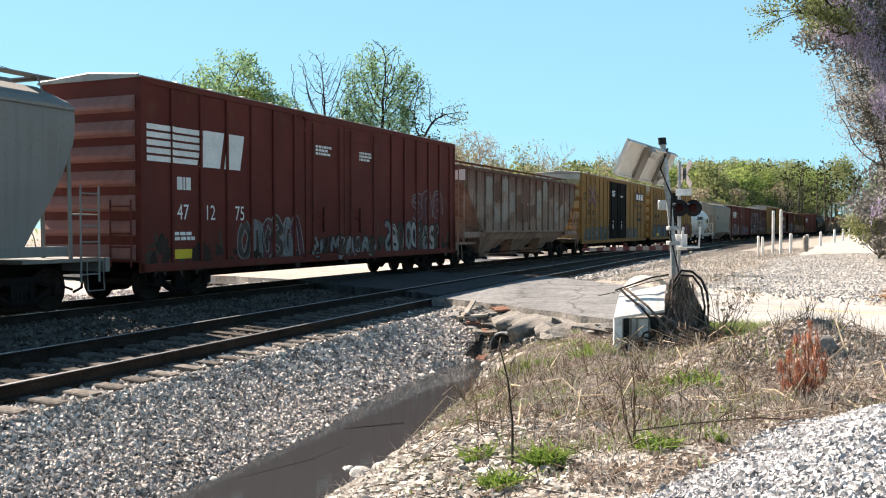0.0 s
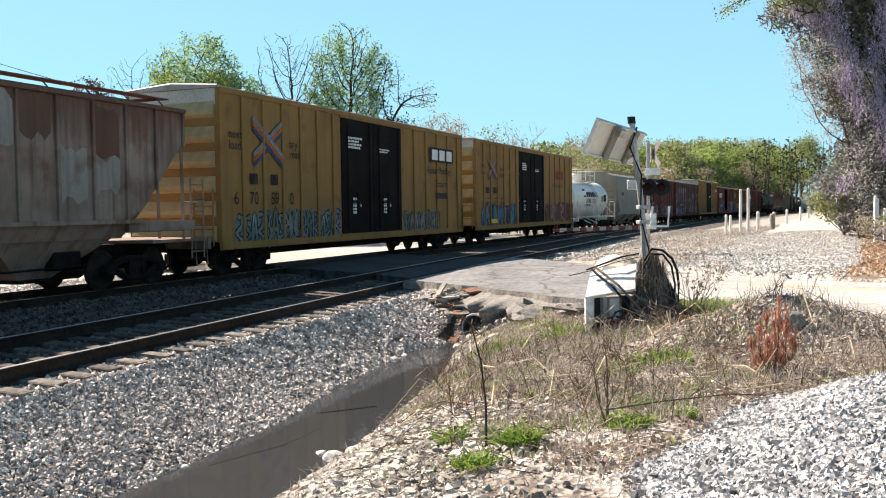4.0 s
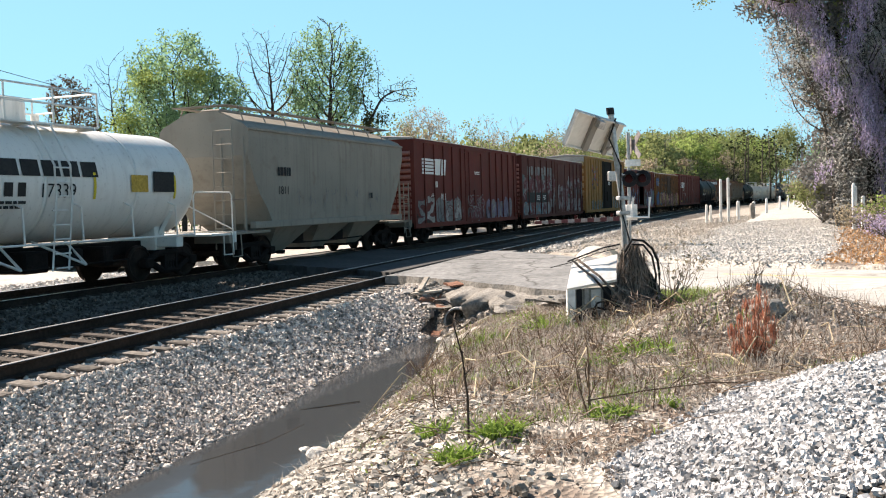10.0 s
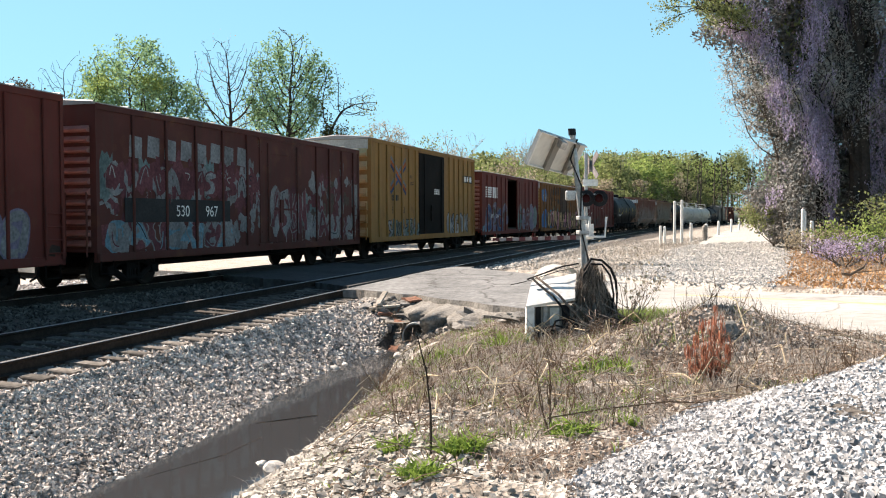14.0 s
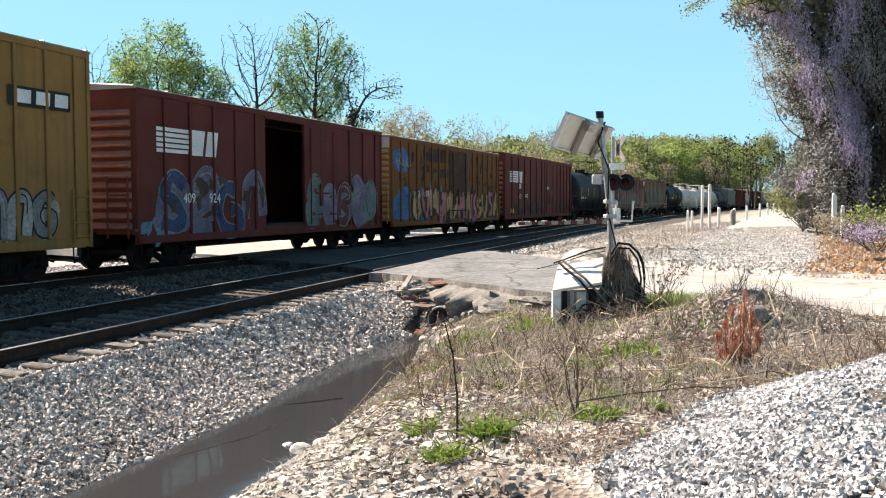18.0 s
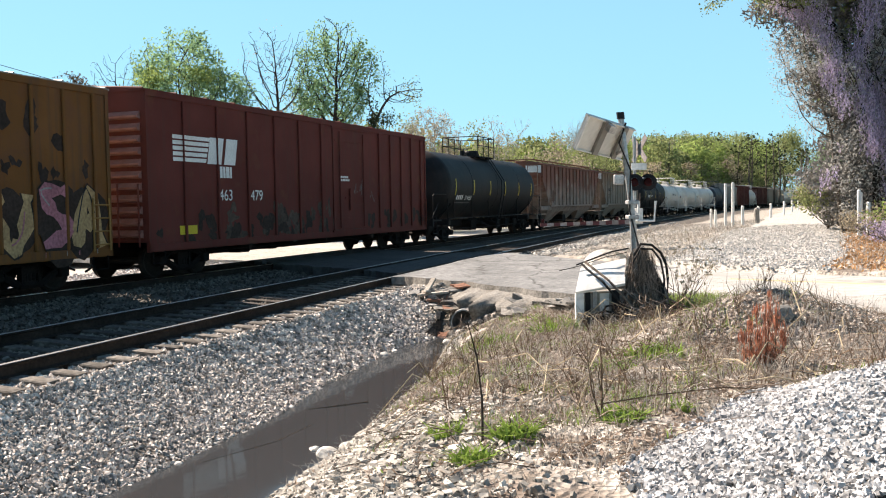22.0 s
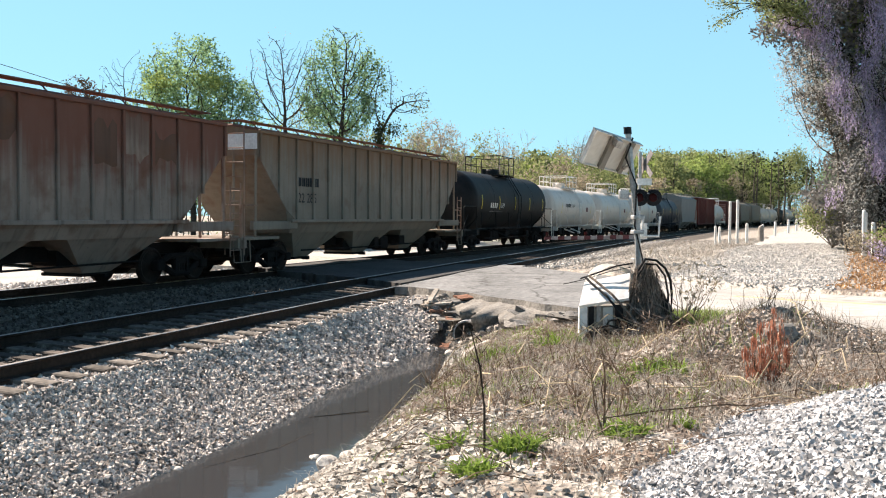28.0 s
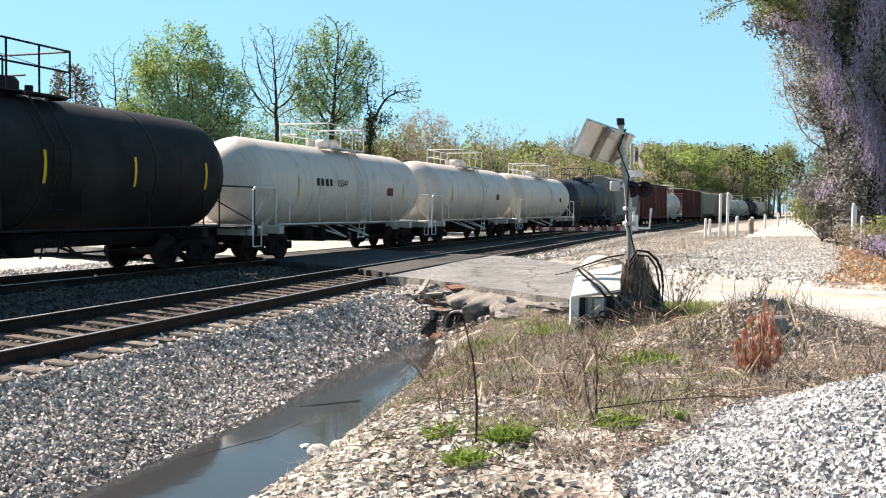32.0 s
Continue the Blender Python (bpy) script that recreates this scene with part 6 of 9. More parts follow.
for k in range(90):
    x, y = rg.uniform(0.3, 5.6), rg.uniform(7.0, 12.8)
    L_, a = rg.uniform(0.3, 1.0), rg.uniform(0, math.tau)
    hh = rg.uniform(0.05, 0.4)
    p0 = Vector((x, y, gz(x, y)))
    x1, y1 = x + L_ * math.cos(a), y + L_ * math.sin(a)
    tube(bm, [p0, p0.lerp(Vector((x1, y1, gz(x1, y1))), 0.5) + Vector((0, 0, hh)), Vector((x1, y1, gz(x1, y1) + hh * rg.uniform(0.2, 1.2)))], [0.008, 0.007, 0.004], 5)
for hue, nm, lab in ((M_twig, "dead_twigs", "dark thin twigs strewn over the bank"), (M_vine, "dead_twigs", "grey thin twigs strewn over the bank")):
    bm2 = bmesh.new()
    for k in range(800):
        x, y = rg.uniform(-0.3, 6.4), rg.uniform(5.6, 14.5)
        if not (x > float(water_right(y)) + 0.3 and float(heap(x, y)) < -0.05 and x < float(road_near(y)) - 0.4):
            continue
        L_, a = rg.uniform(0.12, 0.6), rg.uniform(0, math.tau)
        hh = rg.uniform(0.01, 0.22) * rg.random()
        p0 = Vector((x, y, gz(x, y) + 0.02))
        x1, y1 = x + L_ * math.cos(a), y + L_ * math.sin(a)
        p1 = Vector((x1, y1, gz(x1, y1) + 0.02 + hh))
        tube(bm2, [p0, p0.lerp(p1, 0.5) + Vector((rg.uniform(-0.04, 0.04), rg.uniform(-0.04, 0.04), rg.uniform(0.0, 0.06))), p1], [0.005, 0.004, 0.002], 3)
    tagged(part(nm, bm2, hue), lab, "twigs", kind="stuff")
M_straw = material("pale_straw", (0.46, 0.38, 0.26), 0.9, vary=0.25, island=0.3)
tagged(part("dead_stalks", bm, M_straw), "pale fallen stalks across the bank", "stalks", kind="stuff")
bm = bmesh.new()
tube(bm, [(1.5, 6.8, 0.16), (2.0, 6.9, 0.2), (2.6, 7.15, 0.19), (3.0, 7.4, 0.12)], 0.006, 5)
tagged(part("branch", bm, M_twig), "thin fallen branch lying over the grass", "branch")
# twiggy shrub beside the cabinet
shrub = tagged(new("shrub"), "thin grey shrub with a few pale new leaves", "shrub")
bm = bmesh.new()
tips = []
rg = random.Random(17)
for k in range(7):
    branches(bm, Vector((3.95 + rg.uniform(-0.1, 0.1), 12.6 + rg.uniform(-0.1, 0.1), -0.02)), Vector((rg.uniform(-0.15, 0.55), rg.uniform(-0.3, 0.3), 1)).normalized(), rg.uniform(0.5, 0.8), 0.008, 1, 3, rg, tips, 0.5, 0.3, (2, 3))
part("stem", bm, M_vine, shrub)
base = np.array([tuple(q) for q in tips])
base = base[base[:, 2] > 0.3]
leaves("foliage", base[RNG.integers(0, len(base), 170)] + RNG.normal(size=(170, 3)) * 0.03, (0.025, 0.05), LEAF_PALE, shrub, 1.6)
# dead red conifer seedling
red = tagged(new("dead_conifer"), "small dead conifer with rust-red needles", "shrub")
bm = bmesh.new()
zb = gz(3.55, 8.6) - 0.03
pts = []
rg = random.Random(5)
for j, (bx, by, hh) in enumerate(((3.60, 8.6, 0.78), (3.5, 8.62, 0.62), (3.68, 8.62, 0.66), (3.42, 8.58, 0.5), (3.74, 8.6, 0.46), (3.55, 8.55, 0.7), (3.36, 8.6, 0.36))):
    top = Vector((bx + (bx - 3.55) * 0.15, by, zb + hh))
    tube(bm, [(3.55, 8.6, zb), (bx, by, zb + hh * 0.4), top], [0.009, 0.006, 0.002], 5)
    for k in range(34):
        f = rg.uniform(0.06, 1)
        p = Vector((3.55, 8.6, zb)).lerp(Vector((bx, by, zb + hh * 0.4)), min(1, f * 2)) if f < 0.5 else Vector((bx, by, zb + hh * 0.4)).lerp(top, f * 2 - 1)
        a = rg.uniform(0, math.tau)
        q = p + Vector((math.cos(a), math.sin(a), 1.6)) * 0.07 * (1.2 - f)
        tube(bm, [p, q], [0.002, 0.001], 3)
        for _ in range(6):
            c = p.lerp(q, rg.random())
            pts.append((c.x + rg.gauss(0, 0.016), c.y + rg.gauss(0, 0.016), c.z + rg.gauss(0, 0.02)))
part("stem", bm, M_twig, red)
leaves("needles", np.array(pts), (0.008, 0.017), LEAF_RED, red, 5.0, True)
# clod on the mound, driftwood by the road
bm = bmesh.new()
bmesh.ops.create_icosphere(bm, subdivisions=3, radius=1)
for v in bm.verts:
    v.co *= 1 + 0.3 * noise.noise(v.co * 1.7)
    v.co = Vector((4.35 + v.co.x * 0.2, 10.1 + v.co.y * 0.15, gz(4.35, 10.1) + 0.06 + v.co.z * 0.12))
tagged(part("clod", bm, M_strata), "grey clod of earth on the mound", "clod")
bm = bmesh.new()
tube(bm, [(10.9, 18.9, 0.45), (11.3, 19.3, 0.4), (11.8, 19.6, 0.55), (12.2, 20.0, 0.85)], [0.03, 0.035, 0.03, 0.012], 6)
tube(bm, [(11.5, 19.4, 0.45), (12.0, 19.2, 0.5)], [0.02, 0.008], 5)
tagged(part("fallen_branch", bm, M_twig), "fallen branch on the litter beside the road", "branch")
# ---- railway cars ----
def paint(name, color, rust=0.3, rough=0.7, dirt=(0.06, 0.04, 0.03), fade=0.25, spec=0.15, runs=None):
    """Old car paint: faded patches, vertical streaks, rust blooms and grime flecks."""
    m = bpy.data.materials.new(name)
    m.use_nodes = True
    t = m.node_tree
    p = t.nodes["Principled BSDF"]
    p.inputs["Specular IOR Level"].default_value = spec
    tc = t.nodes.new("ShaderNodeTexCoord")

    def noise_node(scale, stretch=(1, 1, 1), detail=6):
        mp = t.nodes.new("ShaderNodeMapping")
        mp.inputs["Scale"].default_value = stretch
        n = t.nodes.new("ShaderNodeTexNoise")
        n.inputs["Scale"].default_value, n.inputs["Detail"].default_value = scale, detail
        t.links.new(tc.outputs["Object"], mp.inputs[0])
        t.links.new(mp.outputs[0], n.inputs["Vector"])
        return n

    def ramp(n, lo, hi, top):
        r = t.nodes.new("ShaderNodeMapRange")
        r.inputs[1].default_value, r.inputs[2].default_value, r.inputs[4].default_value = lo, hi, top
        t.links.new(n.outputs[0], r.inputs[0])
        return r.outputs[0]

    col = None
    light = tuple(min(1, v * (1 + fade) + 0.02 * fade) for v in color)
    layers = ((noise_node(0.7), 0.4, 0.65, 1.0, light), (noise_node(2.2, (1, 3.0, 0.18)), 0.5, 0.78, 0.75 * rust + 0.12, dirt),
              (noise_node(1.6, detail=9), 0.62 - 0.14 * rust, 0.74, min(0.85, rust * 1.6), (0.13, 0.055, 0.028)), (noise_node(14), 0.6, 0.75, 0.3, dirt))
    for n, lo, hi, top, c in layers:
        mix = t.nodes.new("ShaderNodeMix")
        mix.data_type = "RGBA"
        t.links.new(ramp(n, lo, hi, top), mix.inputs[0])
        mix.inputs[7].default_value = (*c, 1)
        if col is None:
            mix.inputs[6].default_value = (*color, 1)
        else:
            t.links.new(col, mix.inputs[6])
        col = mix.outputs[2]
    if runs:   # (colour, lowest height, height of full rust): streaks running down from the roof edge
        sep = t.nodes.new("ShaderNodeSeparateXYZ")
        t.links.new(tc.outputs["Object"], sep.inputs[0])
        add = t.nodes.new("ShaderNodeMath")
        add.operation = "MULTIPLY_ADD"
        t.links.new(noise_node(3.0, (1, 2.2, 0.12), 8).outputs[0], add.inputs[0])
        add.inputs[1].default_value = 2.6
        t.links.new(sep.outputs[2], add.inputs[2])
        rr = t.nodes.new("ShaderNodeMapRange")
        rr.inputs[1].default_value, rr.inputs[2].default_value, rr.inputs[4].default_value = runs[1] + 1.3, runs[2] + 1.3, 0.9
        t.links.new(add.outputs[0], rr.inputs[0])
        mix = t.nodes.new("ShaderNodeMix")
        mix.data_type = "RGBA"
        t.links.new(rr.outputs[0], mix.inputs[0])
        t.links.new(col, mix.inputs[6])
        mix.inputs[7].default_value = (*runs[0], 1)
        col = mix.outputs[2]
    t.links.new(col, p.inputs["Base Color"])
    r = t.nodes.new("ShaderNodeMapRange")
    r.inputs[3].default_value, r.inputs[4].default_value = rough - 0.12, min(1, rough + 0.25)
    t.links.new(layers[0][0].outputs[0], r.inputs[0])
    t.links.new(r.outputs[0], p.inputs["Roughness"])
    b = t.nodes.new("ShaderNodeBump")
    b.inputs["Strength"].default_value, b.inputs["Distance"].default_value = 0.25, 0.015
    t.links.new(noise_node(5).outputs[0], b.inputs["Height"])
    t.links.new(b.outputs[0], p.inputs["Normal"])
    return m


P_RED = paint("red_brown_paint", (0.105, 0.022, 0.016), 0.3)
P_RED2 = paint("oxide_red_paint", (0.102, 0.023, 0.017), 0.28)
P_DARKRED = paint("weathered_red_paint", (0.072, 0.022, 0.017), 0.4)
P_YEL = paint("yellow_paint", (0.245, 0.13, 0.042), 0.32, fade=0.16)
# pale end-ridge paints, brightened to carry the skylight on the ledges too
P_YELEND = paint("lit_pale_yellow_paint", (0.40, 0.29, 0.145), 0.15, fade=0.1)
P_REDEND = paint("lit_pale_red_paint", (0.27, 0.125, 0.105), 0.2, fade=0.2)
P_OCHRE = paint("rusted_yellow_paint", (0.14, 0.056, 0.015), 0.8)
P_BROWNDOOR = paint("dark_brown_door_paint", (0.045, 0.022, 0.012), 0.5)
P_RUSTY2 = paint("rust_red_hopper_paint", (0.22, 0.17, 0.14), 0.75, fade=0.3, runs=((0.16, 0.062, 0.042), 2.2, 3.3))
P_FLAKE = paint("flaking_pale_paint", (0.25, 0.225, 0.195), 0.4, fade=0.15)
P_BAREBROWN = paint("bare_brown_steel", (0.105, 0.055, 0.038), 0.6)
P_GREY = paint("grey_hopper_paint", (0.225, 0.205, 0.172), 0.2, fade=0.12)
P_GREY2 = paint("pale_blue_grey_paint", (0.20, 0.198, 0.185), 0.12, fade=0.1)
P_RUSTY = paint("rusted_hopper_paint", (0.20, 0.145, 0.115), 0.85, fade=0.5, runs=((0.13, 0.06, 0.042), 3.2, 4.2))
P_TAN = paint("tan_grey_hopper_paint", (0.20, 0.165, 0.13), 0.3, runs=((0.19, 0.105, 0.06), 2.9, 4.0))
P_WHITE = paint("white_tank_paint", (0.62, 0.61, 0.575), 0.1, 0.4, fade=0.0, spec=0.4)
P_CREAM = paint("cream_tank_paint", (0.53, 0.48, 0.42), 0.18, 0.45, fade=0.05, spec=0.4)
P_BLACK = paint("black_tank_paint", (0.010, 0.0105, 0.011), 0.10, 0.55, fade=0.5, spec=0.1)
P_BLUE = paint("blue_grey_tank_paint", (0.03, 0.036, 0.045), 0.2, 0.5, spec=0.15)
P_DOOR = paint("black_door_paint", (0.008, 0.006, 0.005), 0.06, 0.75, (0.02, 0.014, 0.011), 0.3, 0.06)
P_ROOF = paint("galvanised_roof", (0.248, 0.233, 0.214), 0.35, 0.5, spec=0.4)
M_UNDER = material("grimy_underframe_steel", (0.014, 0.011, 0.010), 0.9, 0.0, vary=0.35, scale=10)
M_WHEEL = material("worn_wheel_steel", (0.03, 0.022, 0.018), 0.7, 0.3, vary=0.4, scale=12)
M_WHT = material("white_stencil_paint", (0.72, 0.71, 0.68), 0.7, vary=0.12, scale=6)
M_BLK = material("black_stencil_paint", (0.03, 0.03, 0.03), 0.7, vary=0.2, scale=6)
M_PALE_END = material("bleached_end_panel", (0.46, 0.43, 0.37), 0.8, vary=0.15, scale=5)
M_LTYEL = material("yellow_reflector", (0.62, 0.46, 0.04), 0.5, vary=0.1)
M_INSIDE = material("car_interior_steel", (0.05, 0.04, 0.035), 0.9)
SPRAY = {k: material("spray_" + k, c, 0.75, vary=0.3, scale=5, bump=0.05) for k, c in dict(white=(0.32, 0.31, 0.295), silver=(0.20, 0.20, 0.20), black=(0.03, 0.03, 0.035), blue=(0.06, 0.15, 0.30), sky=(0.13, 0.24, 0.29), teal=(0.08, 0.24, 0.22), pink=(0.40, 0.16, 0.19), peach=(0.43, 0.28, 0.14), red=(0.22, 0.04, 0.03), maroon=(0.13, 0.045, 0.05), lilac=(0.17, 0.15, 0.21), green=(0.12, 0.20, 0.09), gold=(0.42, 0.28, 0.06), orange=(0.42, 0.11, 0.03), navy=(0.05, 0.07, 0.14), moss=(0.13, 0.135, 0.09), haze=(0.12, 0.17, 0.165), dirt=(0.045, 0.03, 0.024), dust=(0.085, 0.06, 0.048)).items()}


def face(bm, pts, x, mi=0):
    """A flat patch on the near side: pts are (along, up)."""
    f = bm.faces.new([bm.verts.new((x, a, b)) for a, b in pts])
    if f.normal.x == 0:
        f.normal_update()
    if f.normal.x < 0:
        f.normal_flip()
    f.material_index = mi
    return f


def strip(bm, pts, w, x, mi=0):
    """A painted stroke of width w through points on the near side."""
    pts = [Vector(p) for p in pts]
    le, ri = [], []
    for i, p in enumerate(pts):
        d = (pts[min(i + 1, len(pts) - 1)] - pts[max(i - 1, 0)]).normalized()
        n = Vector((-d.y, d.x)) * w / 2
        le.append(p + n)
        ri.append(p - n)
    for i in range(len(pts) - 1):
        face(bm, [tuple(q) for q in (ri[i], ri[i + 1], le[i + 1], le[i])], x, mi)


def lettering(name, text, size, mat, parent, y, z, x=1.5, label="", squash=1.0):
    cu = bpy.data.curves.new(name, "FONT")
    cu.body, cu.size = text, size
    tmp = new(name, cu)
    me = bpy.data.meshes.new_from_object(tmp)
    bpy.data.objects.remove(tmp)
    bpy.data.curves.remove(cu)
    me.transform(Matrix(((0, 0, 1, x), (squash, 0, 0, y), (0, 1, 0, z), (0, 0, 0, 1))))
    me.materials.clear()
    me.materials.append(mat)
    ob = new(name, me)
    ob.parent = parent
    if label:
        ob["label"] = label
    return ob


def bars(name, parent, y, z, rows, mat, x=1.5, w=0.9, h=0.05, gap=0.035, seed=0):
    """Unreadable stencilling: short plain bars in rows."""
    rng = random.Random(seed)
    bm = bmesh.new()
    for k in range(rows):
        a = y
        while a < y + w * rng.uniform(0.75, 1.0):
            b = a + rng.uniform(0.06, 0.2)
            face(bm, [(a, z - k * (h + gap)), (b, z - k * (h + gap)), (b, z - k * (h + gap) + h), (a, z - k * (h + gap) + h)], x)
            a = b + 0.03
    return tagged(part(name, bm, mat, parent), kind="stuff")


def blob(rng, cx, cz, w, h, n=16, wob=0.22):
    k1, k2 = rng.uniform(0, 6), rng.uniform(0, 6)
    out = []
    for i in range(n):
        a = i * math.tau / n
        r = 1 + wob * math.sin(2 * a + k1) + wob * 0.8 * math.sin(3 * a + k2)
        out.append((cx + w * 0.5 * r * math.cos(a), cz + h * 0.5 * min(1.12, r) * math.sin(a)))
    return out


STROKES = {"shard": (((-0.4, -0.5), (-0.25, 0.45), (0.1, -0.2), (0.35, 0.5), (0.42, -0.48)), ((0.4, 0.42), (-0.35, 0.38), (-0.05, 0.02), (0.4, -0.2), (-0.4, -0.46)), ((-0.35, 0.5), (-0.2, -0.3), (0.1, -0.48), (0.38, 0.1), (0.3, 0.5)), ((-0.4, -0.48), (0.0, 0.5), (0.4, -0.48), (0.1, -0.1), (-0.25, -0.12)), ((-0.4, 0.46), (-0.3, -0.46), (0.3, -0.4), (0.42, -0.1), (0.0, 0.05), (0.35, 0.44))),
           "bubble": (((0.36, 0.34), (0.0, 0.5), (-0.38, 0.2), (0.0, 0.0), (0.38, -0.22), (0.0, -0.5), (-0.4, -0.32)), ((-0.36, -0.46), (-0.36, 0.4), (0.1, 0.5), (0.36, 0.2), (-0.1, 0.0), (0.4, -0.2), (0.2, -0.5), (-0.3, -0.46)), ((0.3, 0.38), (-0.1, 0.5), (-0.42, 0.05), (-0.2, -0.45), (0.3, -0.45), (0.36, -0.05), (0.05, -0.02)), ((-0.38, -0.46), (-0.3, 0.3), (0.0, 0.5), (0.34, 0.3), (0.4, -0.46)), ((0.0, 0.5), (-0.4, 0.1), (-0.2, -0.45), (0.25, -0.42), (0.4, 0.1), (0.0, 0.48)))}


def curved(pts, n=5):
    """A smooth line through points."""
    q = [pts[0], *pts, pts[-1]]
    out = []
    for i in range(1, len(q) - 2):
        for k in range(n):
            f = k / n
            out.append(tuple(0.5 * (2 * q[i][c] + (q[i + 1][c] - q[i - 1][c]) * f + (2 * q[i - 1][c] - 5 * q[i][c] + 4 * q[i + 1][c] - q[i + 2][c]) * f * f + (3 * q[i][c] - q[i - 1][c] - 3 * q[i + 1][c] + q[i + 2][c]) * f ** 3) for c in (0, 1)))
    return out + [tuple(pts[-1])]


def brush(bm, pts, widths, x, mi):
    """One sprayed stroke as a single band whose width swells and thins."""
    pts = [Vector(p) for p in pts]
    rows_ = []
    for i, p in enumerate(pts):
        d = pts[min(i + 1, len(pts) - 1)] - pts[max(i - 1, 0)]
        d = d.normalized() if d.length > 1e-6 else Vector((0, 1))
        nn = Vector((-d.y, d.x)) * widths[i] / 2
        rows_.append([bm.verts.new((x + 0.00012 * i, q.x, q.y)) for q in (p - nn, p + nn)])
    for r0, r1 in zip(rows_, rows_[1:]):
        bm.faces.new((r0[0], r1[0], r1[1], r0[1])).material_index = mi


def graffiti(parent, y0, y1, z0, z1, letters, fills, outline, glow=None, seed=0, x=1.496, label="sprayed graffiti lettering", style="bubble"):
    """A sprayed piece of abstract letter forms: a cloud, then each form's outline, filling and lights."""
    rng = random.Random(seed)
    names = sorted(set(fills) | {outline} | ({glow} if glow else set()) | {"white", "black"})
    ix = {k: i for i, k in enumerate(names)}
    w = (y1 - y0) / letters
    for k in range(letters):
        bm = bmesh.new()
        cx = y0 + (k + 0.5) * w + rng.uniform(-0.08, 0.08) * w
        hh = (z1 - z0) * rng.uniform(0.76, 1.0)
        cz = z0 + hh / 2 + rng.uniform(0, (z1 - z0) - hh)
        lift = 0.0006 * (k % 5)
        back = glow or (fills[(k + 1) % len(fills)] if rng.random() < 0.6 else None)
        if back:
            pts = blob(rng, cx + rng.uniform(-0.15, 0.15) * w, cz - 0.05 * hh, w * 1.25, hh * 1.08, 22, 0.1)
            face(bm, [(p + rng.uniform(-0.03, 0.03), q + rng.uniform(-0.03, 0.03)) for p, q in pts], x + lift, ix[back])
        base = rng.choice(STROKES[style])
        flip, sk = rng.choice((-1, 1)), rng.uniform(-0.25, 0.25)
        ww = w * rng.uniform(0.85, 1.05)
        line = curved([(cx + ww * (flip * (p + rng.uniform(-0.07, 0.07)) + sk * q), cz + hh * 0.84 * (q + rng.uniform(-0.06, 0.06))) for p, q in base], 5 if style == "bubble" else 4)
        body = min(ww * 0.42, hh * 0.3) * rng.uniform(0.8, 1.1)
        ws = [body * (0.8 + 0.35 * math.sin(1.7 * i + seed)) if style == "shard" else body * (0.92 + 0.15 * math.sin(0.9 * i)) for i in range(len(line))]
        brush(bm, line, [v + 0.09 for v in ws], x + 0.004 + lift, ix[outline])
        brush(bm, line, ws, x + 0.008 + lift, ix[fills[k % len(fills)]])
        m = len(line)
        brush(bm, [(p - 0.12 * body, q + 0.16 * body) for p, q in line[m // 6:m // 2]], [0.035] * (m // 2 - m // 6), x + 0.013 + lift, ix[rng.choice(names)])
        for _ in range(rng.randrange(1, 4)):   # runs of paint
            a = cx + rng.uniform(-0.4, 0.4) * w
            strip(bm, [(a, z0 + 0.12), (a + rng.uniform(-0.01, 0.01), max(0.8, z0 - rng.uniform(0.05, 0.3)))], 0.02, x + 0.017 + lift, ix[rng.choice(names)])
        part("graffiti", bm, [SPRAY[q] for q in names], parent, label)


def scuffs(parent, y0, y1, z0, z1, n, color, seed=0, x=1.493):
    """Peeled and faded smears of paint, taller than wide."""
    rng = random.Random(seed)
    for k in range(n):
        bm = bmesh.new()
        cx, cz = rng.uniform(y0, y1), rng.uniform(z0, z1)
        w, h = rng.uniform(0.1, 0.5), rng.uniform(0.15, 0.7)
        pts = blob(rng, cx, cz, w, h, 12, 0.3)
        face(bm, [(p + rng.uniform(-0.04, 0.04), q + rng.uniform(-0.06, 0.06)) for p, q in pts], x + 0.0007 * (k % 12))
        part("paint_smear", bm, SPRAY[color], parent)


def tags(parent, y0, y1, z0, z1, n, color, seed=0, x=1.497, width=0.035):
    """Thin sprayed scribbles."""
    rng = random.Random(seed)
    bm = bmesh.new()
    for k in range(n):
        a, z = y0 + (y1 - y0) * (k + rng.random() * 0.5) / n, rng.uniform(z0, z1)
        s = rng.uniform(0.18, 0.4)
        pts = [(a, z)]
        for i in range(rng.randrange(5, 9)):
            pts.append((pts[-1][0] + rng.uniform(-0.12, 0.3) * s * 2, z + rng.uniform(-1, 1) * s))
        strip(bm, pts, width, x + 0.0006 * k, 0)
    return part("graffiti", bm, SPRAY[color], parent, "thin sprayed scribbles")


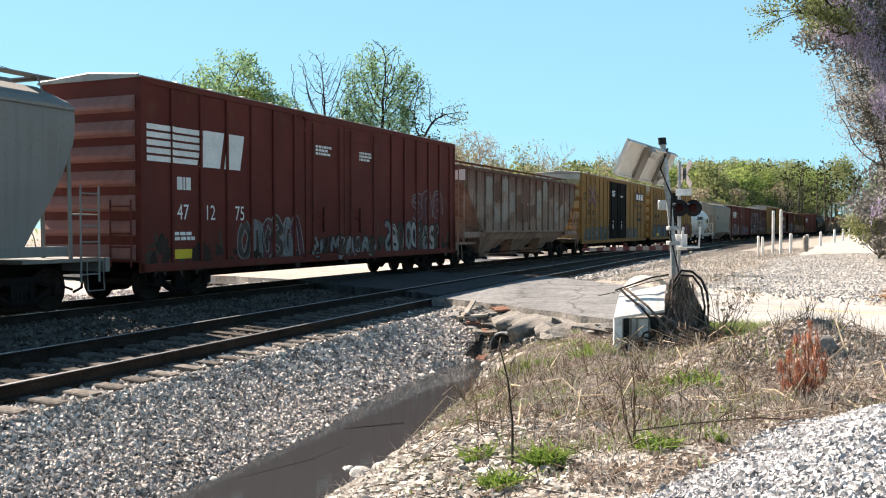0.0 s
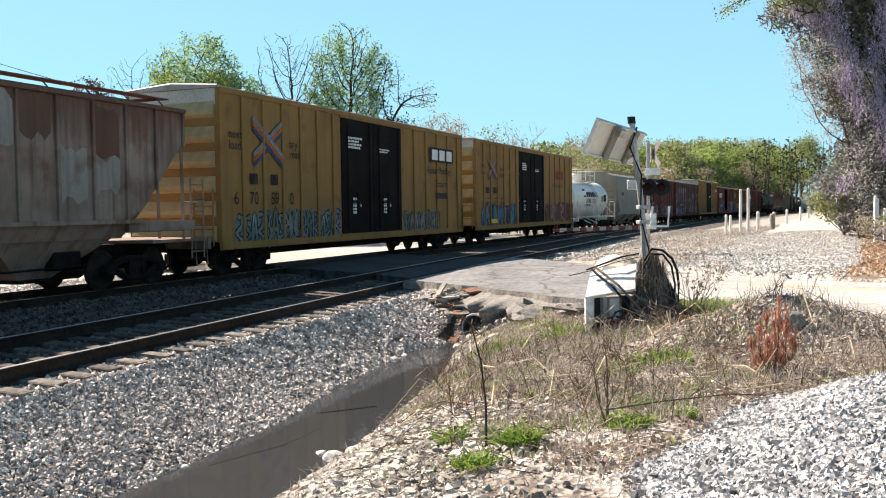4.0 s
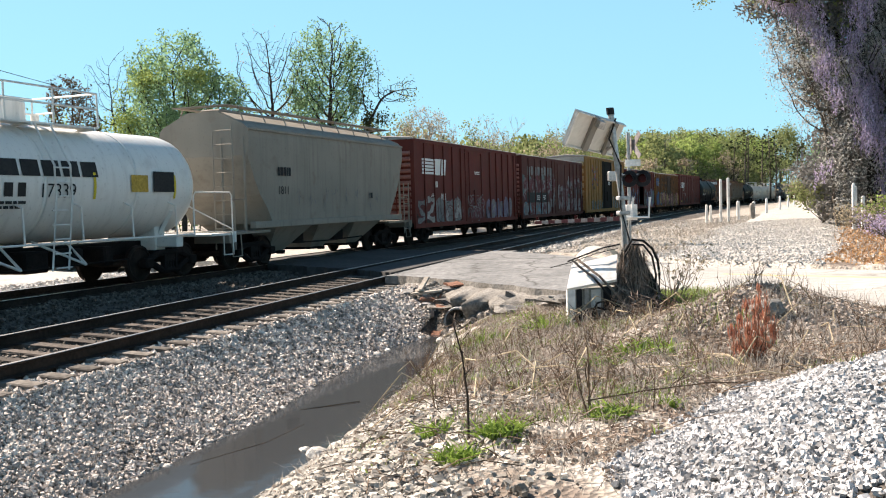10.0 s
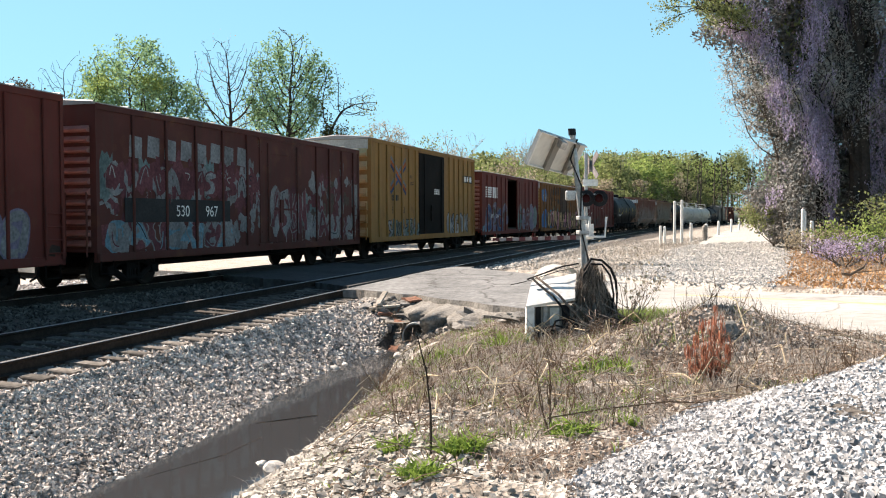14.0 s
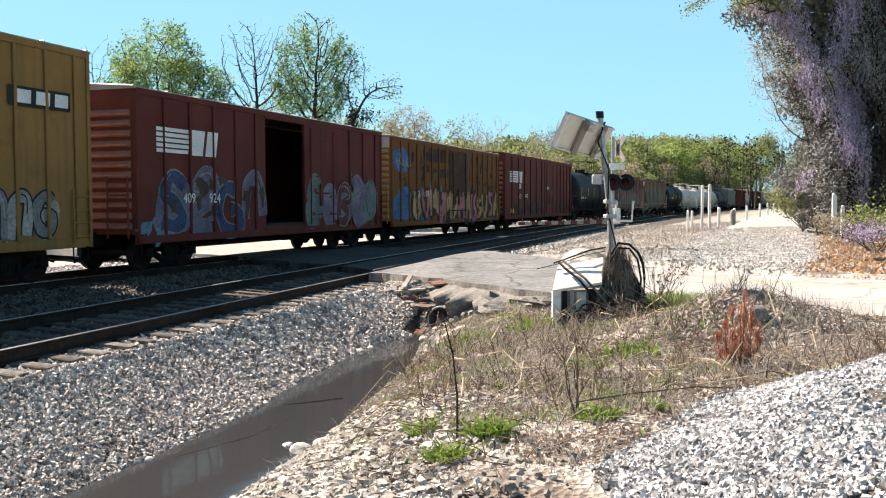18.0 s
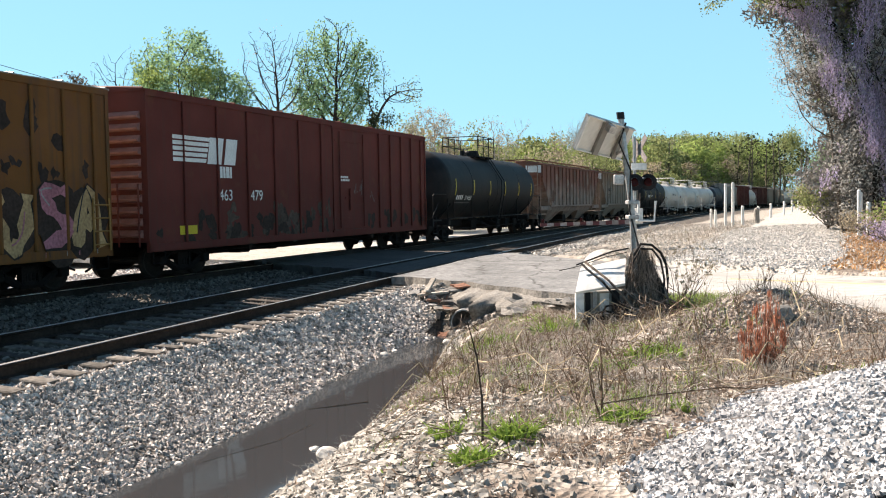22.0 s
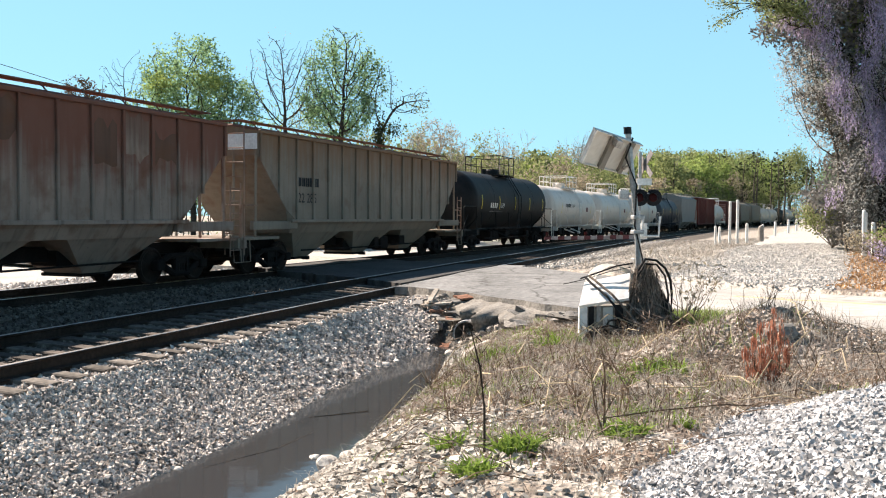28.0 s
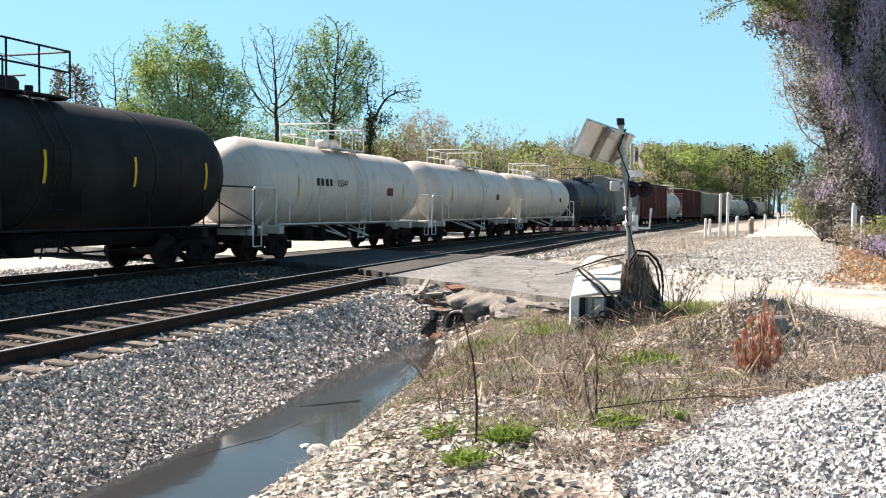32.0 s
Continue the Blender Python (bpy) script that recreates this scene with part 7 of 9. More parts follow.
# one bogie: frame mesh and wheelset mesh, shared by all cars
bm = bmesh.new()
for sx in (1,):
    for (y0, z0), (y1, z1) in (((-0.98, 0.46), (-0.45, 0.68)), ((-0.45, 0.68), (0.45, 0.68)), ((0.45, 0.68), (0.98, 0.46)), ((-0.7, 0.46), (-0.3, 0.24)), ((-0.3, 0.24), (0.3, 0.24)), ((0.3, 0.24), (0.7, 0.46))):
        tube(bm, [(sx * 1.0, y0, z0), (sx * 1.0, y1, z1)], 0.085, 6)
    for dy in (-0.22, 0.22):
        box(bm, sx * 1.0 - 0.07, sx * 1.0 + 0.07, dy - 0.05, dy + 0.05, 0.24, 0.68)
    for dy in (-0.1, 0, 0.1):
        tube(bm, [(sx * 1.0, dy, 0.28), (sx * 1.0, dy, 0.5)], 0.05, 8)
    for dy in (-0.875, 0.875):
        box(bm, 0.88, 1.12, dy - 0.14, dy + 0.14, 0.34, 0.58, 0.03)
_o = part("side_frame", bm, M_UNDER)
ME_FRAME = _o.data
bpy.data.objects.remove(_o)
bm = bmesh.new()
box(bm, -1.05, 1.05, -0.2, 0.2, 0.45, 0.72, 0.03)
_o = part("truck", bm, M_UNDER)
ME_TRUCK = _o.data
bpy.data.objects.remove(_o)
bm = bmesh.new()
R_WHEEL = 0.457
for sx in (-1, 1):
    o = 0.72 * sx
    lathe(bm, [(0, 0.001), (0, 0.2), (0.02 * sx, 0.36), (0.0, 0.4), (-0.03 * sx, R_WHEEL), (-0.03 * sx + 0.09 * sx, R_WHEEL), (0.09 * sx, 0.4), (0.07 * sx, 0.36), (0.09 * sx, 0.16), (0.09 * sx, 0.001)], 20,
          None)
    for v in bm.verts:
        if v.tag is False:
            v.co = Vector((o + v.co.y, v.co.x, v.co.z))
            v.tag = True
tube(bm, [(-1.05, 0, 0), (1.05, 0, 0)], 0.085, 8)
_o = part("wheelset", bm, M_WHEEL)
ME_AXLE = _o.data
bpy.data.objects.remove(_o)
bm = bmesh.new()
box(bm, -0.1, 0.1, -0.55, 0.1, 0.72, 0.96, 0.03)
box(bm, -0.16, 0.16, -0.82, -0.5, 0.7, 0.98, 0.06)
tube(bm, [(0.12, -0.2, 0.75), (0.3, -0.45, 0.4), (0.32, -0.7, 0.32)], 0.03, 5)
_o = part("coupler", bm, M_UNDER)
ME_COUPLER = _o.data
bpy.data.objects.remove(_o)
WHEELS, TRAIN = [], []


def car(name, a, b, label, category, truck_in=1.9, ext=0.45, group="freight train"):
    """The empty of a car whose near side runs from a to b, with bogies, centre sill and couplers."""
    e = tagged(new(name), label, category, group)
    L = b - a
    TRAIN.append((e, (a + b) / 2))
    for s in (-1, 1):
        t = linked("truck", ME_TRUCK, e, Matrix.Translation((0, s * (L / 2 - truck_in), 0)))
        for q in (0, -2):
            linked("side_frame", ME_FRAME, t, Matrix.Translation((q, 0, 0)))
        for d in (-0.875, 0.875):
            w = linked("wheelset", ME_AXLE, t, Matrix.Translation((0, d, R_WHEEL)))
            if a < 285:
                WHEELS.append((w, d))
        linked("coupler", ME_COUPLER, e, Matrix.Translation((0, s * (L / 2 + ext - 0.35), 0)) @ Matrix.Rotation(0 if s < 0 else math.pi, 4, "Z"))
    bm = bmesh.new()
    box(bm, -0.3, 0.3, -L / 2 - ext * 0.6, L / 2 + ext * 0.6, 0.68, 1.0)
    if name == "boxcar":
        box(bm, -0.34, 0.34, -L / 2 + 3.2, L / 2 - 3.2, 0.46, 0.9)
    rng = random.Random(int(a * 10) + 5)
    for _ in range(4):
        yy = rng.uniform(-L / 2 + 3.4, L / 2 - 3.4)
        box(bm, -0.2, rng.uniform(0.5, 1.1), yy, yy + rng.uniform(0.3, 0.9), rng.uniform(0.42, 0.6), 0.95, 0.04)
    tube(bm, [(1.1, -L / 2 + 3, 0.62), (1.0, 0, 0.58), (1.1, L / 2 - 3, 0.62)], 0.025, 5)
    part("centre_sill", bm, M_UNDER, e)
    return e


def ladder(parent, mat, x0, x1, y, z0, z1, n, name="ladder", r=0.017):
    """Two stiles and rungs across x, or along y where x0 == x1."""
    bm = bmesh.new()
    if isinstance(y, tuple):
        pa, pb = (x0, y[0]), (x0, y[1])
    else:
        pa, pb = (x0, y), (x1, y)
    for q in (pa, pb):
        tube(bm, [(*q, z0), (*q, z1)], r * 1.4, 5)
    for k in range(n):
        z = z0 + (z1 - z0) * (k + 0.5) / n
        tube(bm, [(*pa, z), (*pb, z)], r, 5)
    return part(name, bm, mat, parent)


RIBS = {}


def boxcar(a, b, top, mat, label, ribs_l, ribs_r, door, door_mat=None, doors=1, opened=0.0, sill=0.75, end_ribs=10, roof_mat=None, end_mat=None, kind="boxcar", rib_w=0.09, rails=0):
    """door: (from, to) along the side, as shares of its length."""
    e = car(kind, a, b, label, "boxcar")
    L = b - a
    h, w = L / 2, 1.49
    d0, d1 = -h + door[0] * L, -h + door[1] * L
    door_mat, end_mat = door_mat or mat, end_mat or mat
    for y0, y1, z0, z1, nm in ((-h, d0, sill, top, "side_wall"), (d1, h, sill, top, "side_wall"), (d0, d1, top - 0.22, top, "door_header"), (d0, d1, sill, sill + 0.28, "door_threshold")):
        bm = bmesh.new()
        box(bm, w - 0.06, w, y0, y1, z0, z1)
        part(nm, bm, mat, e)
    bm = bmesh.new()
    box(bm, -w, -w + 0.06, -h, h, sill, top)
    part("side_wall", bm, mat, e)
    bm = bmesh.new()
    box(bm, -w + 0.06, w - 0.06, -h + 0.1, h - 0.1, 0.95, 1.08)
    part("floor_deck", bm, M_INSIDE, e)
    # pressed ends with horizontal corrugations
    hh = (top - 1.75) / (end_ribs - 1) * 0.28
    bm = bmesh.new()
    prof = [(0, -hh * 1.1), (-0.11, -hh * 0.7), (-0.12, -hh * 0.1), (-0.03, hh * 1.1), (0, hh * 1.3)]
    va, vb = ([bm.verts.new((x, y, z)) for y, z in prof] for x in (-w + 0.14, w - 0.14))
    for k in range(5):
        bm.faces.new((va[k], va[(k + 1) % 5], vb[(k + 1) % 5], vb[k]))
    bm.faces.new(va[::-1])
    bm.faces.new(vb)
    bmesh.ops.recalc_face_normals(bm, faces=bm.faces[:])
    # ridges take the paler paint with the ledges' light in its colour
    tmp = part("corrugation", bm, P_YELEND if end_mat is P_YEL else P_REDEND)
    rib_end = tmp.data
    bpy.data.objects.remove(tmp)
    for s in (-1, 1):
        bm = bmesh.new()
        box(bm, -w + 0.06, w - 0.06, s * h - 0.04 - 0.04 * s, s * h + 0.04 - 0.04 * s, 0.95, top)
        wall = part("end_wall", bm, end_mat, e)
        for k in range(end_ribs):
            linked("corrugation", rib_end, wall, Matrix.Translation((0, s * (h - 0.005), 1.15 + (top - 1.75) * k / (end_ribs - 1))) @ Matrix.Rotation(0 if s < 0 else math.pi, 4, "Z"))
        if end_mat is P_YEL:
            bm = bmesh.new()
            box(bm, -w + 0.1, w - 0.1, s * h - 0.012 if s < 0 else h, s * h if s < 0 else h + 0.012, top - 0.46, top - 0.04)
            part("end_panel", bm, M_PALE_END, wall, "bleached pale panel")
    # corner posts, top chord, side sill
    bm = bmesh.new()
    for y in (-h, h - 0.1):
        box(bm, w, w + 0.03, y, y + 0.1, sill, top)
    box(bm, w, w + 0.035, -h, h, top - 0.14, top - 0.004)
    box(bm, w, w + 0.03, -h, h, sill + 0.02, sill + 0.2)
    part("side_frame", bm, mat, e)
    bm = bmesh.new()
    box(bm, 0, 0.06, -rib_w / 2, rib_w / 2, sill + 0.2, top - 0.14, 0.02)
    rib = part("side_rib", bm, mat)
    rib_me = rib.data
    bpy.data.objects.remove(rib)
    for n, y0, y1 in ((ribs_l, -h, d0), (ribs_r, d1, h)):
        for k in range(1, n + 1):
            RIBS.setdefault(e.name, []).append(y0 + (y1 - y0) * k / (n + 0.55))
            linked("side_rib", rib_me, e, Matrix.Translation((w, RIBS[e.name][-1], 0)))
    if rails:
        for k in range(rails):
            bm = bmesh.new()
            z = sill + (top - sill) * (k + 1) / (rails + 1)
            box(bm, w, w + 0.045, -h + 0.1, d0, z - 0.04, z + 0.04)
            part("side_rail", bm, mat, e)
            bm = bmesh.new()
            box(bm, w, w + 0.025, d1, h - 0.1, z - 0.035, z + 0.035)
            part("side_rail", bm, mat, e)
    # roof with cross seams
    bm = bmesh.new()
    prof = [(-w - 0.03, top - 0.03), (-w - 0.03, top + 0.02), (0, top + 0.13), (w + 0.03, top + 0.02), (w + 0.03, top - 0.03)]
    va = [bm.verts.new((x, -h - 0.05, z)) for x, z in prof]
    vb = [bm.verts.new((x, h + 0.05, z)) for x, z in prof]
    for k in range(4):
        bm.faces.new((va[k], va[k + 1], vb[k + 1], vb[k]))
    bm.faces.new(va[::-1])
    bm.faces.new(vb)
    n = int(L / 1.25)
    for k in range(n + 1):
        y = -h + L * k / n
        for s in (-1, 1):
            q = [(s * (w - 0.03), top + 0.024), (0, top + 0.13)]
            tube(bm, [(q[0][0], y, q[0][1] + 0.01), (q[1][0], y, q[1][1] + 0.01)], 0.03, 4)
    bmesh.ops.recalc_face_normals(bm, faces=bm.faces[:])
    part("roof", bm, roof_mat or P_ROOF, e, "weathered galvanised roof sheets")
    # doors
    dw = (d1 - d0) / doors
    for k in range(doors):
        y0, y1 = d0 + k * dw, d0 + (k + 1) * dw
        off = opened * (d1 - d0) if k == doors - 1 else 0
        bm = bmesh.new()
        xo = 0.028 if not opened else 0.05
        box(bm, w - 0.01, w + xo, y0 + 0.02 + off, y1 - 0.02 + off, sill + 0.24, top - 0.2, 0.01)
        door_ob = part("door", bm, door_mat, e, "open sliding door" if opened else "closed plug door")
        for j in range(3):
            z = sill + 0.6 + (top - sill - 1.2) * j / 2
            bm = bmesh.new()
            box(bm, w + xo, w + xo + 0.014, y0 + 0.12 + off, y1 - 0.12 + off, z - 0.03, z + 0.03)
            part("door_bar", bm, door_mat, door_ob)
        for f in (0.16, 0.84):
            bm = bmesh.new()
            tube(bm, [(w + xo + 0.04, y0 + dw * f + off, sill + 0.3), (w + xo + 0.04, y0 + dw * f + off, top - 0.3)], 0.022, 6)
            part("lock_rod", bm, door_mat, door_ob)
        bm = bmesh.new()
        box(bm, w + xo + 0.03, w + xo + 0.07, y0 + dw * 0.42 + off, y0 + dw * 0.5 + off, 1.6, 2.35, 0.01)
        box(bm, w + xo + 0.03, w + xo + 0.06, y0 + dw * 0.3 + off, y0 + dw * 0.72 + off, 2.0, 2.06)
        part("handle", bm, door_mat, door_ob)
    bm = bmesh.new()
    box(bm, w + 0.03, w + 0.07, d0 - (0.1 if not opened else 0.1), d1 + (d1 - d0) * opened + 0.1, sill + 0.16, sill + 0.23)
    part("door_track", bm, mat, e)
    bm = bmesh.new()
    box(bm, w + 0.03, w + 0.06, d0 - 0.1, d1 + (d1 - d0) * opened + 0.1, top - 0.21, top - 0.15)
    part("door_track", bm, mat, e)
    # ladders and grab irons
    ladder(e, end_mat, 0.75, 1.35, -h - 0.14, 0.85, 2.35 if sill > 0.7 else 2.3, 5)
    ladder(e, end_mat, w + 0.07, w + 0.07, (h - 0.62, h - 0.12), 0.85, 2.0, 4)
    for y in (-h + 0.12, h - 0.62):
        bm = bmesh.new()
        tube(bm, [(w + 0.03, y, sill + 0.02), (w + 0.04, y, 0.45), (w + 0.04, y + 0.45, 0.45), (w + 0.03, y + 0.45, sill + 0.02)], 0.018, 5)
        part("sill_step", bm, M_UNDER, e)
    return e


def emblem(e, y, z, w=2.3, x=1.497):
    """Thin pale stripes running into two slanted blocks."""
    g = w / 2.3
    hh = 0.57 * g
    z0 = z + 0.2
    for k in range(5):
        bm = bmesh.new()
        za = z0 + hh * (1 - (k + 1) / 5) + 0.02 * g
        zb = za + hh / 5 - 0.035 * g
        face(bm, [(y, za), (y + w * 0.54 - 0.035 * k * g, za), (y + w * 0.54 - 0.035 * k * g + 0.03, zb), (y, zb)], x + 0.004)
        for r in RIBS[e.name]:
            if y + 0.05 < r < y + w * 0.5:
                face(bm, [(r - 0.03, za), (r + 0.03, za), (r + 0.03, zb), (r - 0.03, zb)], x + 0.056)
        part("emblem_stripe", bm, M_WHT, e, "faded white stripe")
    for o, wd in ((0.50, 0.27), (0.765, 0.235)):
        bm = bmesh.new()
        face(bm, [(y + w * o, z0), (y + w * (o + wd - 0.05), z0), (y + w * (o + wd), z0 + hh), (y + w * (o + 0.05), z0 + hh)], x + 0.0055)
        for r in RIBS[e.name]:
            if y + w * (o + 0.05) < r < y + w * (o + wd - 0.05):
                face(bm, [(r - 0.03, z0), (r + 0.03, z0), (r + 0.03, z0 + hh), (r - 0.03, z0 + hh)], x + 0.056)
        part("emblem_block", bm, M_WHT, e, "faded white slanted block")


def cross_emblem(e, y, z, s=0.75, x=1.497):
    """Two crossed bands of blue, orange and grey."""
    for sg in (-1, 1):
        for k, (d, key) in enumerate(((-0.27, "navy"), (0, "orange"), (0.27, "silver"))):
            bm = bmesh.new()
            strip(bm, [(y - s * 1.5, z + sg * s + d * s), (y + s * 1.5, z - sg * s + d * s)], 0.24 * s, x + 0.003 * (k + 1) + (0.01 if sg > 0 else 0))
            part("emblem_stripe", bm, SPRAY[key], e, "crossed blue and orange stripe")


def sheet_loft(stations, profile, bm):
    """stations: (y, lowest z); profile(z0) gives the near half outline from the ridge down."""
    rings = []
    for y, z0 in stations:
        half = profile(z0)
        ring = [(x, z) for x, z in half] + [(-x, z) for x, z in half[::-1] if x > 1e-6]
        rings.append([bm.verts.new((x, y, z)) for x, z in ring])
    n = len(rings[0])
    for r0, r1 in zip(rings, rings[1:]):
        for k in range(n):
            bm.faces.new((r0[k], r1[k], r1[(k + 1) % n], r0[(k + 1) % n]))
    bm.faces.new(rings[0])
    bm.faces.new(rings[-1][::-1])
    bmesh.ops.recalc_face_normals(bm, faces=bm.faces[:])


def hopper_common(e, L, mat, eave, ridge, end_y, bays, z_low, inset=0.15, board=None):
    """Hopper bays, end posts, ladders, platforms and running boards."""
    h = L / 2
    n = len(bays)
    for y0, y1 in bays:
        bm = bmesh.new()
        ym = (y0 + y1) / 2
        top = [(1.42, y0), (1.42, y1), (-1.42, y1), (-1.42, y0)]
        low = [(0.55, ym - 0.45), (0.55, ym + 0.45), (-0.55, ym + 0.45), (-0.55, ym - 0.45)]
        vt = [bm.verts.new((x, y, z_low)) for x, y in top]
        vl = [bm.verts.new((x, y, 0.38)) for x, y in low]
        for k in range(4):
            bm.faces.new((vt[k], vt[(k + 1) % 4], vl[(k + 1) % 4], vl[k]))
        bm.faces.new(vl)
        bmesh.ops.recalc_face_normals(bm, faces=bm.faces[:])
        bay = part("hopper_bay", bm, mat, e)
        bm = bmesh.new()
        box(bm, -0.62, 0.62, ym - 0.5, ym + 0.5, 0.3, 0.38, 0.02)
        box(bm, 0.62, 0.85, ym - 0.06, ym + 0.06, 0.28, 0.36)
        part("outlet_gate", bm, M_UNDER, bay)
    for s in (-1, 1):
        bm = bmesh.new()
        ye = s * (h + 0.95)
        box(bm, -1.4, 1.4, min(s * (h - 1.2), ye), max(s * (h - 1.2), ye), 1.02, 1.1, 0.01)
        box(bm, -1.45, 1.45, ye - 0.06, ye + 0.06, 0.8, 1.1)
        part("end_platform", bm, mat, e)
        for x in (1.36, -1.36, 0.62):
            bm = bmesh.new()
            tube(bm, [(x, s * (h - 0.02), eave - 0.25), (x, s * (h + 0.03), 1.1)], 0.045, 5)
            part("end_post", bm, mat, e)
        for x in (1.4, -1.4):
            bm = bmesh.new()
            tube(bm, [(x, ye - 0.2 * s, 1.1), (x, ye - 0.2 * s, 2.0), (x, s * h, 2.0)], 0.022, 5)
            part("grab_rail", bm, board or mat, e)
        if s < 0:
            ladder(e, board or mat, 0.72, 1.36, ye * 0.5 + s * h * 0.5 - 0.1, 0.6, eave + 0.1, 9)
        else:
            ladder(e, board or mat, 1.46, 1.46, (ye - 0.75, ye - 0.25), 0.6, 2.6, 6)
        bm = bmesh.new()
        tube(bm, [(1.42, ye - s * 0.1, 1.02), (1.45, ye - s * 0.1, 0.42), (1.45, ye - s * 0.55, 0.42), (1.42, ye - s * 0.55, 1.02)], 0.02, 5)
        part("sill_step", bm, mat, e)
    # running boards round the hatches
    bm = bmesh.new()
    for x0, x1 in ((0.62, 0.95), (-0.95, -0.62)):
        box(bm, x0, x1, -h - 0.1, h + 0.1, ridge + 0.14, ridge + 0.17)
    for y in (-h - 0.1, h - 0.25):
        box(bm, -0.62, 0.62, y, y + 0.35, ridge + 0.14, ridge + 0.17)
    part("running_board", bm, board or mat, e)
    bm = bmesh.new()
    tube(bm, [(1.2, 0, eave + 0.08), (0.95, 0, ridge + 0.15)], 0.02, 4)
    tmp = part("board_bracket", bm, board or mat)
    me = tmp.data
    bpy.data.objects.remove(tmp)
    y = -h + 0.4
    while y < h:
        linked("board_bracket", me, e, Matrix.Translation((0, y, 0)))
        linked("board_bracket", me, e, Matrix.Translation((0, y, 0)) @ Matrix.Rotation(math.pi, 4, "Z"))
        y += 1.2
    bm = bmesh.new()
    box(bm, -0.35, 0.35, -h + 0.4, h - 0.4, ridge - 0.05, ridge + 0.12, 0.04)
    part("hatch_cover", bm, board or mat, e)


def smooth_hopper(a, b, eave, ridge, mat, label, ext=0.95):
    """Covered hopper with plain bulging sides."""
    e = car("covered_hopper", a, b, label, "hopper car", truck_in=0.9, ext=ext + 0.4)
    L = b - a
    h = L / 2

    def prof(z0):
        pts = [(0.0, ridge), (0.5, ridge), (1.38, eave + 0.12), (1.5, eave), (1.53, eave - 0.25)]
        for f in (0.25, 0.5, 0.75, 1.0):
            pts.append((1.53 - 0.06 * f * f, eave - 0.25 + (z0 - eave + 0.25) * f))
        pts += [(1.2, z0 - 0.02), (0.0, z0 - 0.02)]
        return pts

    st = [(-h, eave - 0.75), (-h + 0.25, eave - 1.3), (-h + 0.6, eave - 1.9), (-h + 0.95, 1.75), (-h + 1.25, 1.3), (0, 1.3), (h - 1.25, 1.3), (h - 0.95, 1.75), (h - 0.6, eave - 1.9), (h - 0.25, eave - 1.3), (h, eave - 0.75)]
    bm = bmesh.new()
    sheet_loft(st, prof, bm)
    part("body", bm, mat, e)
    bm = bmesh.new()
    box(bm, 1.36, 1.545, -h + 0.2, h - 0.2, 1.16, 1.36, 0.015)
    box(bm, 1.49, 1.56, -h, h, eave - 0.06, eave + 0.02, 0.01)
    part("side_sill", bm, mat, e)
    q = (L - 3.0) / 3
    hopper_common(e, L, mat, eave, ridge, h, [(-h + 1.5 + k * q + 0.1, -h + 1.5 + (k + 1) * q - 0.1) for k in range(3)], 1.3)
    return e


def ribbed_hopper(a, b, eave, mat, label, ribs=17, roof=None):
    """Covered hopper with outside posts and three bays."""
    e = car("covered_hopper", a, b, label, "hopper car", truck_in=1.35, ext=0.75)
    L = b - a
    h = L / 2
    ridge = eave + 0.18

    def prof(z0):
        return [(0.0, ridge), (0.6, ridge - 0.02), (1.42, eave + 0.02), (1.46, eave), (1.46, max(z0, 1.57)), (1.46 - 0.02, max(z0, 1.57) - 0.01), (min(1.44, 0.5 + max(z0, 0.3) * 0.6), z0 - 0.02), (0.0, z0 - 0.02)]

    st = [(-h, eave - 0.65), (-h + 0.06, eave - 0.75), (-h + 1.5, 1.9), (-h + 2.05, 1.2), (h - 2.05, 1.2), (h - 1.5, 1.9), (h - 0.06, eave - 0.75), (h, eave - 0.65)]
    bm = bmesh.new()
    sheet_loft(st, prof, bm)
    part("body", bm, mat, e)
    for k in range(ribs):
        y = -h + 0.08 + (L - 0.16) * k / (ribs - 1)
        t = min(y + h, h - y)
        zb = 1.57 if t > 1.75 else eave - 0.75 - (eave - 2.3) * t / 1.75
        bm = bmesh.new()
        box(bm, 1.46, 1.53, y - 0.035, y + 0.035, zb, eave - 0.05, 0.01)
        part("side_post", bm, mat, e)
    bm = bmesh.new()
    box(bm, 1.44, 1.54, -h, h, eave - 0.05, eave + 0.05, 0.015)
    box(bm, 1.4, 1.55, -h + 1.7, h - 1.7, 1.5, 1.6, 0.01)
    part("side_chord", bm, mat, e)
    for s in (-1, 1):
        bm = bmesh.new()
        box(bm, 1.35, 1.5, min(s * (h + 0.3), s * (h - 2.1)), max(s * (h + 0.3), s * (h - 2.1)), 1.3, 1.55, 0.02)
        part("corner_gusset", bm, mat, e)
    q = (L - 3.6) / 3
    hopper_common(e, L, mat, eave, ridge, h, [(-h + 1.8 + k * q + 0.05, -h + 1.8 + (k + 1) * q - 0.05) for k in range(3)], 1.5, board=roof or mat)
    bm = bmesh.new()
    box(bm, 0.45, 1.42, -h - 0.03, -h - 0.005, eave - 0.5, eave - 0.05)
    part("sign_board", bm, M_WHT, e, "pale panel at the top of the end")
    return e


